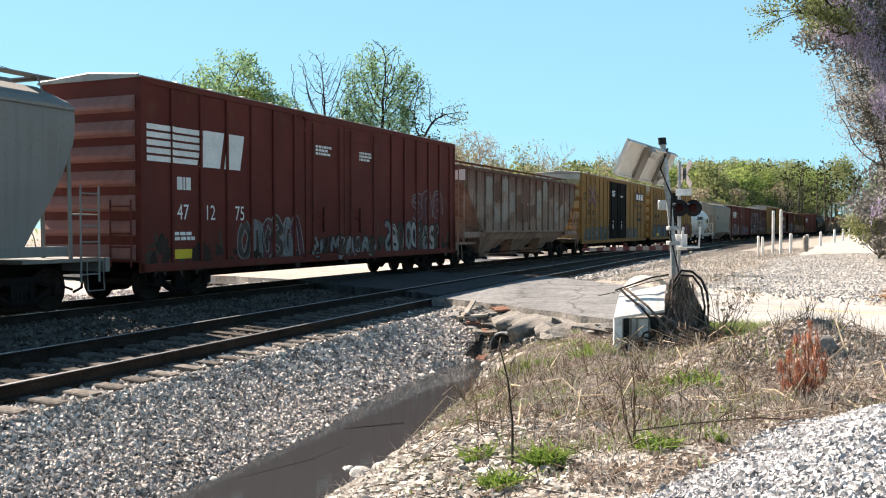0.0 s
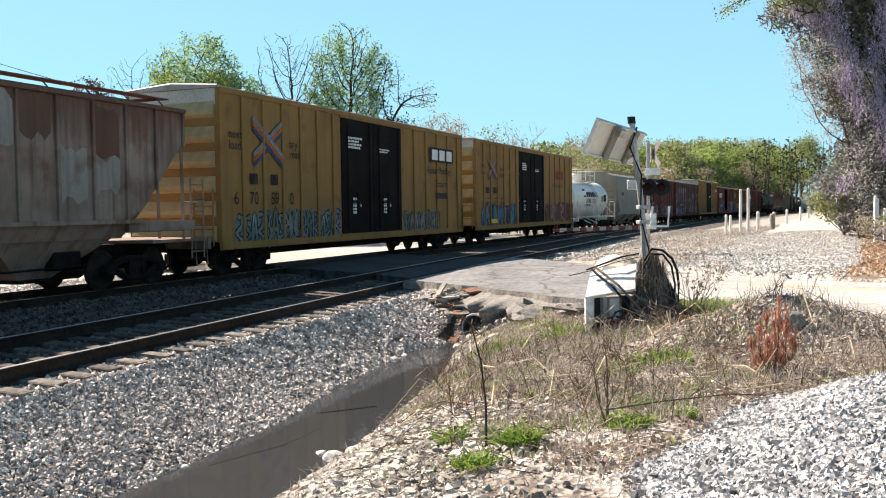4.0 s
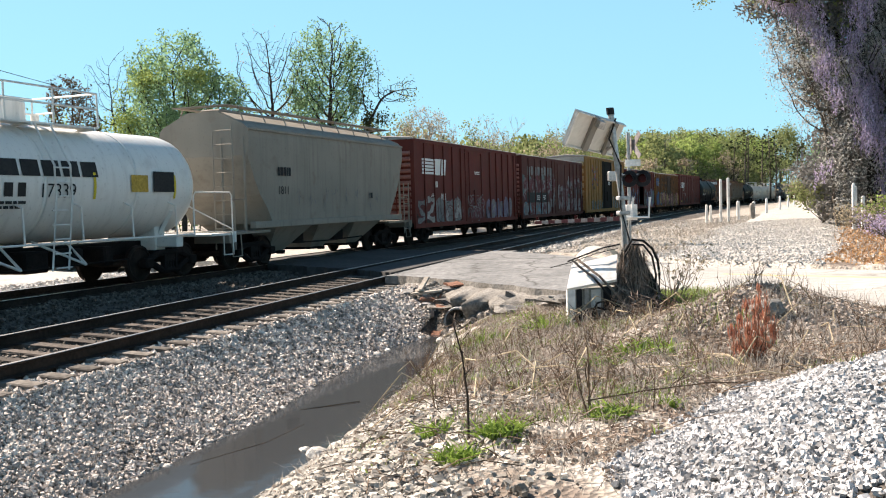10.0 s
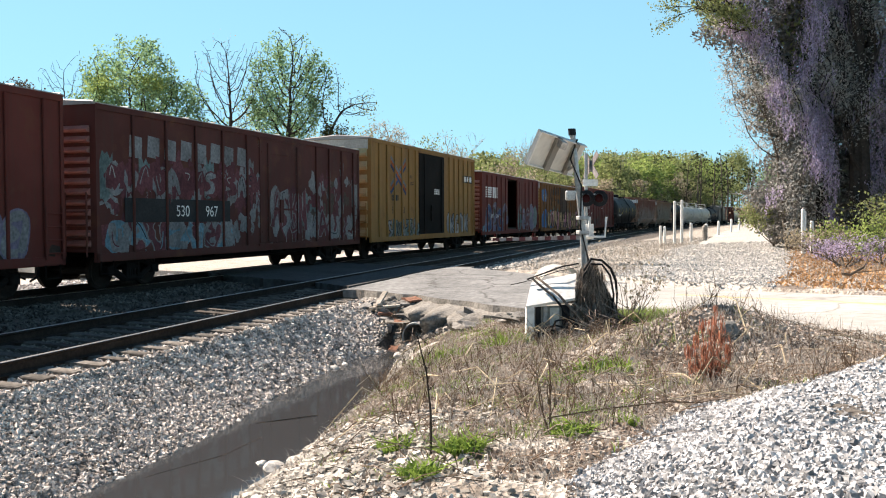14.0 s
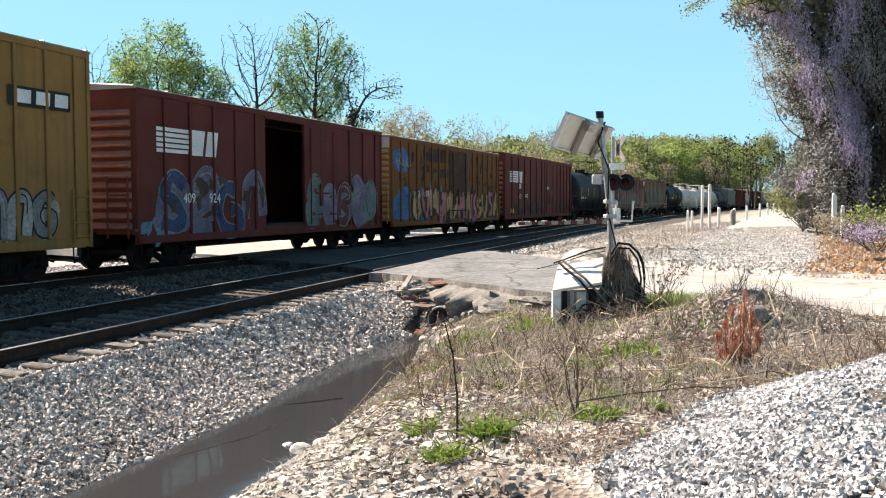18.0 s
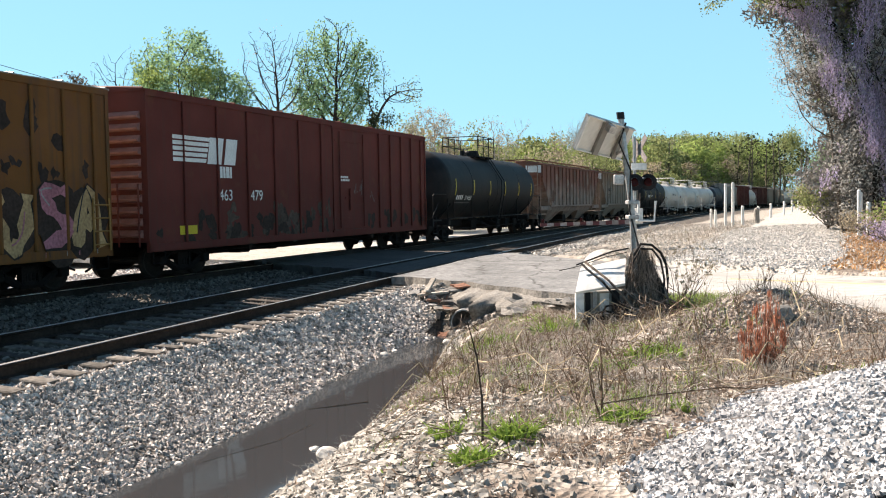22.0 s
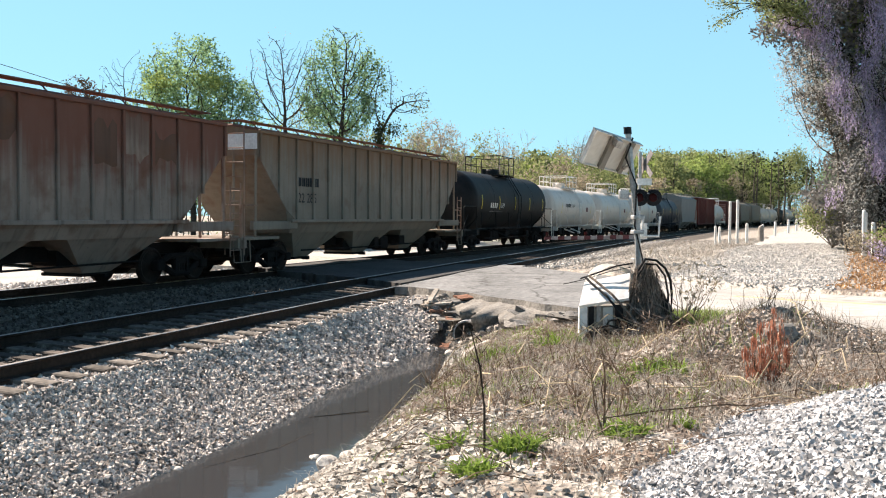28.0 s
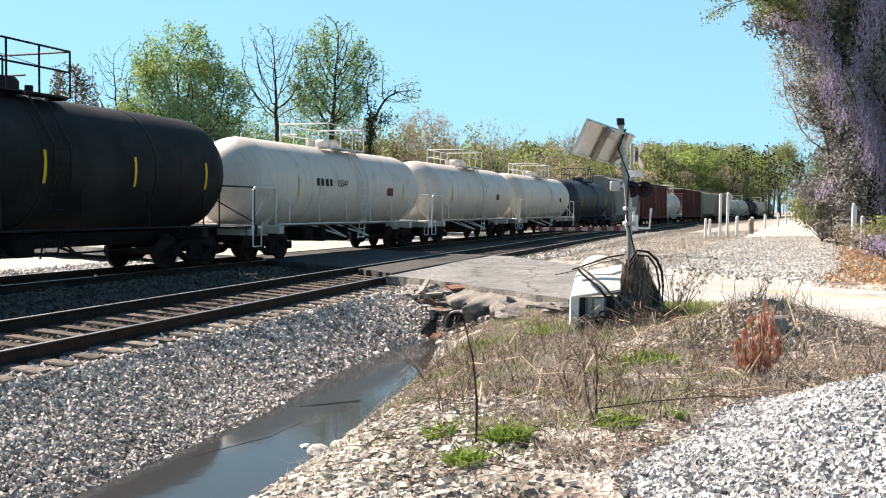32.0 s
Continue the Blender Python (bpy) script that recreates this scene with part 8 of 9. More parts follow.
def bay_patches(e, L, ribs, eave, seed, mats, share=0.75, x=1.4635, z0=1.72, skip=2):
    """Sheets of peeled and flaking paint between the side posts, each with ragged edges."""
    rng = random.Random(seed)
    h = L / 2
    for k in range(skip, ribs - 1 - skip):
        y0, y1 = (-h + 0.08 + (L - 0.16) * (k + j) / (ribs - 1) for j in (0, 1))
        for j in range(2):
            if rng.random() > share:
                continue
            za = z0 + rng.uniform(0, 0.7) + 1.0 * j
            zb = min(eave - 0.1, za + rng.uniform(0.5, 1.15))
            a, b = y0 + 0.05 + rng.uniform(0, 0.1), y1 - 0.05 - rng.uniform(0, 0.15)
            low = [(a + (b - a) * i / 5, za + rng.uniform(-0.14, 0.14)) for i in range(6)]
            top = [(b - (b - a) * i / 5, zb + rng.uniform(-0.16, 0.16)) for i in range(6)]
            bm = bmesh.new()
            face(bm, low + top, x + 0.002 * j)
            part("paint_patch", bm, rng.choice(mats), e, "ragged patch of flaking paint")


def tank_car(a, b, r, cz, mat, label, rail_mat, marks=6, mark_mat=None, walk_l=2.6, side_rail=1.0, ext=0.95, dome=0.3):
    """a and b are the ends of the shell."""
    e = car("tank_car", a, b, label, "tank car", truck_in=1.35, ext=ext + 0.3)
    L = b - a
    h = L / 2
    prof = [(-h, 0)]
    for k in range(1, 8):
        t = k / 7 * math.pi / 2
        prof.append((-h + 0.62 * r * (1 - math.cos(t)), r * math.sin(t)))
    prof += [(-h + 0.62 * r + 0.05, r), (-h * 0.45, r), (0, r), (h * 0.45, r)]
    prof += [(-y, q) for y, q in prof[:9][::-1]]
    bm = bmesh.new()
    lathe(bm, prof, 40, Matrix.Translation((0, 0, cz)))
    part("tank_shell", bm, mat, e, smooth_faces=True)
    # hatch, valve housing, walkway and rails
    top = cz + r
    bm = bmesh.new()
    lathe(bm, [(0, 0.001), (0, 0.42), (dome, 0.42), (dome + 0.08, 0.36), (dome + 0.1, 0.001)], 18, Matrix.Translation((0, 0.25, top - 0.06)) @ Matrix.Rotation(math.pi / 2, 4, "X"))
    part("hatch", bm, mat, e, smooth_faces=False)
    bm = bmesh.new()
    tube(bm, [(-0.1, -0.75, top - 0.05), (-0.1, -0.75, top + 0.3)], 0.12, 10)
    tube(bm, [(0.15, 0.95, top - 0.05), (0.15, 0.95, top + 0.22)], 0.09, 10)
    part("valve", bm, mat, e)
    bm = bmesh.new()
    wl = walk_l / 2
    for x0, x1 in ((0.5, 0.95), (-0.95, -0.5)):
        box(bm, x0, x1, -wl, wl, top - 0.06, top - 0.02)
    for y in (-wl + 0.15, 0, wl - 0.15):
        tube(bm, [(-1.0, y, top - 0.08), (1.0, y, top - 0.08)], 0.035, 5)
    part("walkway", bm, rail_mat, e)
    bm = bmesh.new()
    zr = top - 0.04
    for x in (0.95, -0.95):
        for z in (side_rail, side_rail * 0.55):
            tube(bm, [(x, -wl, zr + z), (x, wl, zr + z)], 0.024, 5)
        for y in (-wl, -wl * 0.33, wl * 0.33, wl):
            tube(bm, [(x, y, zr), (x, y, zr + side_rail)], 0.024, 5)
    for y in (-wl, wl):
        tube(bm, [(-0.95, y, zr + side_rail), (0.95, y, zr + side_rail)], 0.024, 5)
        tube(bm, [(-0.95, y, zr + side_rail * 0.55), (-0.3, y, zr + side_rail * 0.55)], 0.024, 5)
    part("guard_rail", bm, rail_mat, e)
    # side ladder bent round the shell
    bm = bmesh.new()
    for y in (0.1, 0.55):
        tube(bm, [(0.95, y, top - 0.05), (r + 0.14, y, cz + 0.35), (r + 0.16, y, cz - 0.3), (1.5, y - 0.25, 0.55)], 0.024, 5)
    for k in range(8):
        z = 0.6 + (cz + 0.3 - 0.6) * k / 7
        x = r + 0.15 if z > cz - 0.3 else 1.5 + (r + 0.16 - 1.5) * (z - 0.55) / (cz - 0.85)
        tube(bm, [(x, 0.1 - (0.15 if z < cz - 0.5 else 0), z), (x, 0.55 - (0.15 if z < cz - 0.5 else 0), z)], 0.018, 5)
    part("ladder", bm, rail_mat, e)
    # ends: stub sills, saddles, platforms, hand rails
    for s in (-1, 1):
        bm = bmesh.new()
        box(bm, -0.75, 0.75, s * (h - 1.35) - 0.2, s * (h - 1.35) + 0.2, 0.75, cz - r * 0.75, 0.02)
        for sx in (-1, 1):
            tube(bm, [(sx * 0.6, s * (h - 1.35), 0.95), (sx * r * 0.86, s * (h - 1.35), cz - r * 0.5)], 0.07, 4)
        box(bm, -1.35, 1.35, s * (h - 1.35) - 0.14, s * (h - 1.35) + 0.14, 0.82, 1.08, 0.02)
        part("saddle", bm, mat, e)
        bm = bmesh.new()
        ye = s * (h + ext)
        box(bm, -1.45, 1.45, min(ye, s * (h - 0.1)), max(ye, s * (h - 0.1)), 1.02, 1.09, 0.01)
        box(bm, -1.48, 1.48, ye - 0.05, ye + 0.05, 0.82, 1.12)
        part("end_platform", bm, rail_mat, e)
        for x in (1.44, -1.44):
            bm = bmesh.new()
            tube(bm, [(x, ye - 0.06 * s, 0.5), (x, ye - 0.06 * s, 2.12), (x, ye - 0.16 * s, 2.2), (x, s * (h - 0.75), 2.2), (x, s * (h - 0.85), 2.1), (x, s * (h - 0.85), 1.05)], 0.024, 5)
            tube(bm, [(x, ye - 0.06 * s, 0.5), (x, ye - 0.5 * s, 0.5), (x, ye - 0.5 * s, 1.05)], 0.022, 5)
            tube(bm, [(x * 0.98, ye - 0.06 * s, 1.2), (x * 0.75, s * (h - 0.75), 1.9)], 0.02, 5)
            if x < 0:
                tube(bm, [(-1.44, ye - 0.06 * s, 2.1), (-0.5, ye - 0.06 * s, 2.1)], 0.022, 5)
            part("end_rail", bm, rail_mat, e)
    for x in (1.47, -1.47):
        bm = bmesh.new()
        tube(bm, [(x, -h + 0.9, 1.12), (x, h - 0.9, 1.12)], 0.026, 6)
        part("side_pipe", bm, rail_mat, e)
        for k in range(6):
            yy = -h + 1.6 + (L - 3.2) * k / 5
            bm = bmesh.new()
            tube(bm, [(x, yy, 1.12), (x * 0.98, yy, cz - 0.42 * r), (math.copysign(r * 0.93, x), yy, cz - 0.34 * r)], 0.022, 5)
            part("pipe_bracket", bm, rail_mat, e)
    for yy in (-0.9, 0.9):
        bm = bmesh.new()
        tube(bm, [(0.3, yy * 1.6, cz - r * 0.95), (1.42, yy, 0.62)], 0.03, 5)
        tube(bm, [(0.3, yy * 0.5, cz - r * 0.95), (1.42, yy, 0.62)], 0.03, 5)
        part("ladder_brace", bm, rail_mat, e)
    bm = bmesh.new()
    lathe(bm, [(0, 0.001), (0, 0.2), (0.34, 0.2), (0.4, 0.12), (0.4, 0.001)], 14, Matrix.Translation((0, 0.3, cz - r + 0.04)) @ Matrix.Rotation(-math.pi / 2, 4, "X"))
    part("bottom_outlet", bm, M_UNDER, e)
    for yy in (-h * 0.5, 0.0, h * 0.5):
        bm = bmesh.new()
        lathe(bm, [(yy - 0.05, r - 0.004), (yy - 0.05, r + 0.006), (yy + 0.05, r + 0.006), (yy + 0.05, r - 0.004)], 40, Matrix.Translation((0, 0, cz)))
        part("weld_band", bm, mat, e, smooth_faces=True)
    # reflective marks that follow the shell
    for k in range(marks):
        y = -h + 0.75 * r + (L - 1.5 * r) * (k + 0.15) / (marks - 0.7)
        bm = bmesh.new()
        n = 5
        vs = []
        for j in range(n):
            t = radians(-16 + 26 * j / (n - 1))
            vs.append([bm.verts.new(((r + 0.016) * math.cos(t), y + dy, cz + (r + 0.016) * math.sin(t))) for dy in (-0.04, 0.04)])
        for j in range(n - 1):
            bm.faces.new((vs[j][0], vs[j][1], vs[j + 1][1], vs[j + 1][0]))
        part("reflector", bm, mark_mat or M_LTYEL, e)
    return e


def tank_bars(e, r, cz, y, z, w, hgt, mat, n=8, name="stencil"):
    """A line of plain bars laid on the shell."""
    bm = bmesh.new()
    a = y
    rng = random.Random(n)
    for k in range(n):
        b = a + w / n * rng.uniform(0.55, 0.8)
        vs = []
        for zz in (z, z + hgt):
            t = math.asin(max(-1, min(1, (zz - cz) / r)))
            vs.append([(r + 0.018) * math.cos(t), zz])
        bm.faces.new([bm.verts.new((vs[i][0], q, vs[i][1])) for i, q in ((0, a), (0, b), (1, b), (1, a))])
        a += w / n
    return part(name, bm, mat, e)


def tank_text(e, r, cz, y, z, text, size, mat):
    t = math.asin((z + size * 0.35 - cz) / r)
    ob = lettering("number", text, size, mat, e, y, z, 0)
    for v in ob.data.vertices:
        v.co.x = math.sqrt(max(0.01, r * r - (v.co.z - cz) ** 2)) + 0.02
    return ob


# the consist, from the car that leaves first
e = smooth_hopper(-18.3, -1.9, 4.13, 4.62, P_GREY2, "pale blue-grey covered hopper with smooth sides, on rails")
bars("stencil", e, -5, 2.0, 3, M_BLK, 1.56, 1.4, 0.12)

e = boxcar(0, 17.9, 5.08, P_RED, "tall brown-red boxcar with double doors and graffiti along the bottom", 6, 6, (0.375, 0.625), doors=2, sill=0.72, end_ribs=7)
emblem(e, -8.75, 3.0, 3.6)
lettering("number", "47", 0.52, M_WHT, e, -7.75, 1.92, 1.497, squash=0.8)
lettering("number", "12", 0.52, M_WHT, e, -6.75, 1.92, 1.497, squash=0.8)
lettering("number", "75", 0.52, M_WHT, e, -5.55, 1.92, 1.497, squash=0.8)
scuffs(e, -8.7, 8.7, 0.85, 1.35, 45, "dirt", 101)
scuffs(e, -8.7, 8.7, 0.8, 1.7, 30, "dust", 102, 1.4925)
bars("stencil", e, -7.75, 2.62, 1, M_WHT, 1.497, 0.5, 0.3, seed=2)
bars("stencil", e, -1.7, 4.1, 3, M_WHT, 1.535, 0.8, 0.07, seed=3)
bars("stencil", e, 0.95, 4.1, 3, M_WHT, 1.535, 0.8, 0.07, seed=4)
bars("stencil", e, -7.85, 1.55, 2, M_WHT, 1.497, 0.8, 0.08, seed=5)
bm = bmesh.new()
face(bm, [(-7.85, 1.0), (-7.15, 1.0), (-7.15, 1.22), (-7.85, 1.22)], 1.498)
part("yellow_plate", bm, M_LTYEL, e)
graffiti(e, -5.4, -2.4, 0.85, 2.0, 6, ["dust", "silver", "maroon"], "silver", seed=3)
graffiti(e, 3.0 - 4.9, 2.0, 0.85, 1.5, 8, ["silver", "dust"], "dirt", seed=5, x=1.55, style="shard")
graffiti(e, 2.8, 7.4, 0.85, 2.0, 9, ["silver", "white", "dust"], "black", seed=8)
graffiti(e, 5.0, 7.6, 2.0, 3.1, 3, ["maroon"], "silver", seed=9)

e = ribbed_hopper(19.2, 35.6, 4.22, P_RUSTY, "rust-stained grey covered hopper with ribbed sides and three bays", 17, roof=P_RUSTY)
bay_patches(e, 16.4, 17, 4.22, 22, (P_FLAKE, P_FLAKE, P_BAREBROWN))
lettering("number", "241", 0.36, M_BLK, e, -6.2, 2.1, 1.472)

for (a, b, num, rails, seed, fills) in ((37.0, 54.95, ("67", "05", "90"), 0, 31, ["silver", "sky"]), (56.75, 74.65, ("67", "17", "82"), 2, 41, ["blue", "sky"])):
    e = boxcar(a, b, 5.02, P_YEL, "yellow boxcar with black double doors, crossed emblem and graffiti", 6, 5, (0.369, 0.635), P_DOOR, 2, sill=0.74, end_ribs=6, rails=rails)
    cross_emblem(e, -6.7, 3.68, 0.4 if rails else 0.52, 1.54 if rails else 1.524)
    digits = "".join(num)
    for s, q in ((num[0], -7.6), (num[1], -6.55), (num[2], -5.5)) if rails else ((digits[0], -8.4), (digits[1:3], -7.68), (digits[3:5], -6.62), (digits[5], -5.6)):
        lettering("number", s, 0.5, M_BLK, e, q, 1.95, 1.53, squash=0.85)
    for q in (-7.65, -6.6):
        bars("stencil", e, q, 2.5, 1, M_BLK, 1.53, 0.45, 0.3, seed=seed)
    for q, z, s in ((-8.3 if rails else -8.62, 3.72, "next"), (-8.3 if rails else -8.62, 3.42, "load"), (-5.6, 3.62, "any"), (-5.6, 3.32, "road")):
        lettering("stencil", s, 0.34, M_BLK, e, q, z, 1.53)
    bars("stencil", e, -1.9, 4.15, 4, M_WHT, 1.535, 0.9, 0.07, seed=seed + 1)
    bars("stencil", e, 0.5, 3.9, 2, M_WHT, 1.535, 0.8, 0.05, seed=seed + 2)
    for q in (-1.6, 0.8):
        bars("stencil", e, q, 2.1, 5, M_WHT, 1.535, 0.5, 0.08, seed=seed + 3)
    if not rails:
        bm = bmesh.new()
        face(bm, [(5.15, 3.7), (7.75, 3.7), (7.75, 4.3), (5.15, 4.3)], 1.556, 0)
        for k, q in enumerate((5.35, 6.15, 6.95)):
            face(bm, [(q, 3.79), (q + 0.6, 3.79), (q + 0.62, 4.21), (q + 0.02, 4.21)], 1.56, 1)
        part("name_plate", bm, [M_BLK, M_WHT], e, "black plate with white block shapes")
        lettering("stencil", "Railcar Pooling", 0.42, M_BLK, e, 4.85, 3.22, 1.556)
        lettering("stencil", "Experts", 0.42, M_BLK, e, 5.75, 2.68, 1.556)
        bars("stencil", e, 5.7, 2.2, 1, M_BLK, 1.556, 1.5, 0.24, seed=77)
        graffiti(e, -8.3, -2.45, 0.82, 1.85, 17, ["silver", "moss", "haze", "silver"], "black", glow="haze", seed=seed, style="shard")
        graffiti(e, 2.6, 6.2, 0.9, 1.75, 11, ["silver", "moss", "silver"], "black", glow="haze", seed=seed + 4, style="shard")
    else:
        lettering("stencil", "POOLING EXPERTS", 0.28, M_BLK, e, 4.1, 3.0, 1.54)
        bars("stencil", e, 4.8, 3.5, 1, SPRAY["red"], 1.53, 2.0, 0.5, seed=78)
        graffiti(e, -8.3, -2.7, 0.85, 2.0, 9, ["blue", "haze", "navy", "teal"], "black", glow="navy", seed=seed, style="shard")
        graffiti(e, 2.7, 8.2, 0.95, 2.15, 8, ["maroon", "maroon", "pink"], "maroon", glow="maroon", seed=seed + 4, style="shard")
        bm = bmesh.new()
        face(bm, [(-7.0, 1.05), (-6.0, 1.05), (-6.0, 1.25), (-7.0, 1.25)], 1.54)
        part("yellow_plate", bm, M_LTYEL, e)

e = tank_car(75.5, 86.8, 1.3, 2.4, P_WHITE, "short white tank car with top walkway and white railings", P_WHITE, 4, walk_l=4.0, side_rail=0.78, dome=0.5)
for y0, y1, z0, z1 in ((-2.55, -1.85, 2.5, 3.05), *((-1.75 + k * 0.56, -1.27 + k * 0.56, 2.52, 2.86) for k in range(6))):
    bm = bmesh.new()
    face(bm, [(y0, z0), (y1, z0), (y1, z1), (y0, z1)], 0)
    for v in bm.verts:
        v.co.x = math.sqrt(1.3 ** 2 - (v.co.z - 2.4) ** 2) + 0.02
    part("emblem_block", bm, M_BLK, e, "black block of the painted name")
tank_text(e, 1.3, 2.4, -0.2, 2.08, "17339", 0.42, M_BLK)
tank_bars(e, 1.3, 2.4, -1.8, 2.1, 1.4, 0.28, M_BLK, 4)
bars("stencil", e, -2.0, 1.95, 2, M_BLK, 1.28, 1.3, 0.06)
bm = bmesh.new()
face(bm, [(2.6, 2.2), (3.2, 2.2), (3.2, 2.6), (2.6, 2.6)], 1.325, 0)
face(bm, [(3.4, 2.2), (4.2, 2.2), (4.2, 2.7), (3.4, 2.7)], 1.325, 1)
part("placard", bm, [SPRAY["gold"], M_BLK], e, "orange and black placards")

e = smooth_hopper(88.5, 99.5, 4.03, 4.55, P_GREY, "grey covered hopper with smooth curved sides, scratched low down", 0.95)
lettering("number", "1811", 0.34, M_BLK, e, -4.0, 2.15, 1.53)
bars("stencil", e, -4.0, 2.7, 1, M_BLK, 1.545, 0.8, 0.26, seed=9)
tags(e, -3.2, 3.6, 1.75, 2.3, 8, "silver", 5, 1.54, 0.03)
bars("stencil", e, 2.3, 2.0, 1, M_BLK, 1.53, 0.3, 0.2, seed=9)

e = boxcar(100.75, 115.6, 4.45, P_RED2, "brown-red boxcar with a single door and silver graffiti", 5, 5, (0.42, 0.6), sill=0.72, end_ribs=12)
emblem(e, -6.55, 2.78, 2.85)
lettering("number", "411", 0.4, M_WHT, e, -5.6, 1.9, 1.497)
lettering("number", "088", 0.4, M_WHT, e, -4.4, 1.9, 1.497)
scuffs(e, -7.2, 7.2, 0.8, 1.4, 40, "dirt", 105)
bars("stencil", e, -5.2, 2.45, 1, M_WHT, 1.497, 0.4, 0.26, seed=12)
graffiti(e, -7.2, -1.6, 0.8, 2.05, 5, ["silver", "white", "silver"], "maroon", seed=51, style="shard")
graffiti(e, -1.0, 1.4, 0.95, 1.5, 4, ["maroon"], "silver", seed=54, x=1.535)
graffiti(e, -1.0, 1.4, 1.55, 2.1, 4, ["maroon"], "silver", seed=52, x=1.535)
graffiti(e, 2.0, 6.3, 0.95, 1.9, 6, ["lilac", "silver"], "lilac", seed=53)
bars("stencil", e, 0.1, 3.2, 2, M_WHT, 1.535, 0.7, 0.05, seed=13)

e = boxcar(116.65, 132.1, 4.42, P_DARKRED, "weathered dark-red boxcar covered in faded white graffiti", 5, 4, (0.49, 0.68), sill=0.72, end_ribs=12)
rg = random.Random(66)
for k in range(8):
    q, dz = -6.5 + k * 0.72, rg.uniform(-0.05, 0.05)
    bm = bmesh.new()
    face(bm, [(q, 3.3 + dz), (q + 0.5, 3.27 + dz), (q + 0.52, 3.8 + dz), (q + 0.04, 3.84 + dz)], 1.499)
    part("name_block", bm, SPRAY["silver"], e, "worn white lettering as a plain block")
bay_patches(e, 15.45, 22, 4.0, 69, (SPRAY["silver"], SPRAY["haze"], SPRAY["dust"], SPRAY["maroon"]), 0.7, 1.4912, 0.95, 0)
scuffs(e, -7.5, 7.4, 1.9, 3.4, 70, "maroon", 67)
scuffs(e, -7.5, 7.4, 1.0, 3.2, 90, "silver", 68, 1.4935)
bm = bmesh.new()
face(bm, [(-6.7, 1.65), (-1.9, 1.65), (-1.9, 2.25), (-6.7, 2.25)], 1.515)
part("number_panel", bm, M_BLK, e, "black repainted panel")
lettering("number", "530", 0.42, M_WHT, e, -4.6, 1.8, 1.52)
lettering("number", "967", 0.42, M_WHT, e, -3.2, 1.8, 1.52)
graffiti(e, -7.3, 0.3, 2.3, 3.1, 13, ["maroon", "silver", "maroon"], "maroon", seed=61, style="shard")
graffiti(e, -7.4, -1.6, 0.85, 1.7, 7, ["silver", "sky", "maroon"], "silver", seed=62, style="shard")
graffiti(e, 0.6, 3.0, 1.1, 2.8, 4, ["maroon", "silver", "maroon"], "silver", seed=63, x=1.535, style="shard")
graffiti(e, 3.2, 7.4, 0.9, 2.0, 5, ["silver", "maroon"], "silver", seed=64, style="shard")
tags(e, 3.3, 7.2, 2.4, 3.6, 6, "silver", 9)

e = boxcar(133.3, 148.35, 5.02, P_YEL, "yellow boxcar with a wide dark door and graffiti at both ends", 6, 6, (0.385, 0.635), P_DOOR, 1, sill=0.74, end_ribs=7)
cross_emblem(e, -4.4, 3.6, 0.62)
lettering("number", "51", 0.42, M_BLK, e, -5.2, 1.95, 1.497)
lettering("number", "43", 0.42, M_BLK, e, -4.0, 1.95, 1.497)
lettering("stencil", "any\nroad", 0.3, M_BLK, e, -3.0, 3.55, 1.497)
bars("stencil", e, -5.2, 2.5, 1, M_BLK, 1.497, 0.9, 0.26, seed=15)
bars("stencil", e, 0.4, 3.1, 3, M_WHT, 1.535, 0.9, 0.06, seed=16)
bm = bmesh.new()
face(bm, [(5.2, 3.65), (6.9, 3.65), (6.9, 4.05), (5.2, 4.05)], 1.53, 0)
for q in (5.4, 5.92, 6.44):
    face(bm, [(q, 3.72), (q + 0.38, 3.72), (q + 0.4, 3.99), (q + 0.02, 3.99)], 1.534, 1)
part("name_plate", bm, [M_BLK, M_WHT], e, "black plate with white block shapes")
graffiti(e, -5.6, -1.0, 0.8, 1.75, 9, ["silver", "haze", "moss"], "black", seed=71, style="shard")
graffiti(e, 2.6, 6.4, 0.85, 1.95, 6, ["white", "silver"], "black", seed=72)

e = boxcar(149.9, 164.6, 4.46, P_RED2, "brown-red boxcar with its door open, blue and silver graffiti", 5, 5, (0.404, 0.568), opened=0.98, sill=0.72, end_ribs=12)
emblem(e, -6.58, 2.75, 2.68)
lettering("number", "409", 0.36, M_WHT, e, -5.6, 1.72, 1.556)
lettering("number", "924", 0.36, M_WHT, e, -4.45, 1.72, 1.556)
graffiti(e, -6.6, -1.45, 0.8, 2.6, 4, ["navy", "lilac", "navy", "lilac"], "silver", seed=81)
scuffs(e, -7.2, -5.8, 0.95, 1.25, 10, "sky", 98, 1.4925)
scuffs(e, -6.0, -1.6, 1.3, 2.4, 12, "dust", 99, 1.511)
graffiti(e, 1.1, 6.7, 0.95, 2.6, 5, ["haze", "lilac", "maroon", "lilac", "haze"], "silver", seed=82, x=1.545)
tags(e, 4.4, 6.6, 2.3, 2.7, 3, "sky", 11)

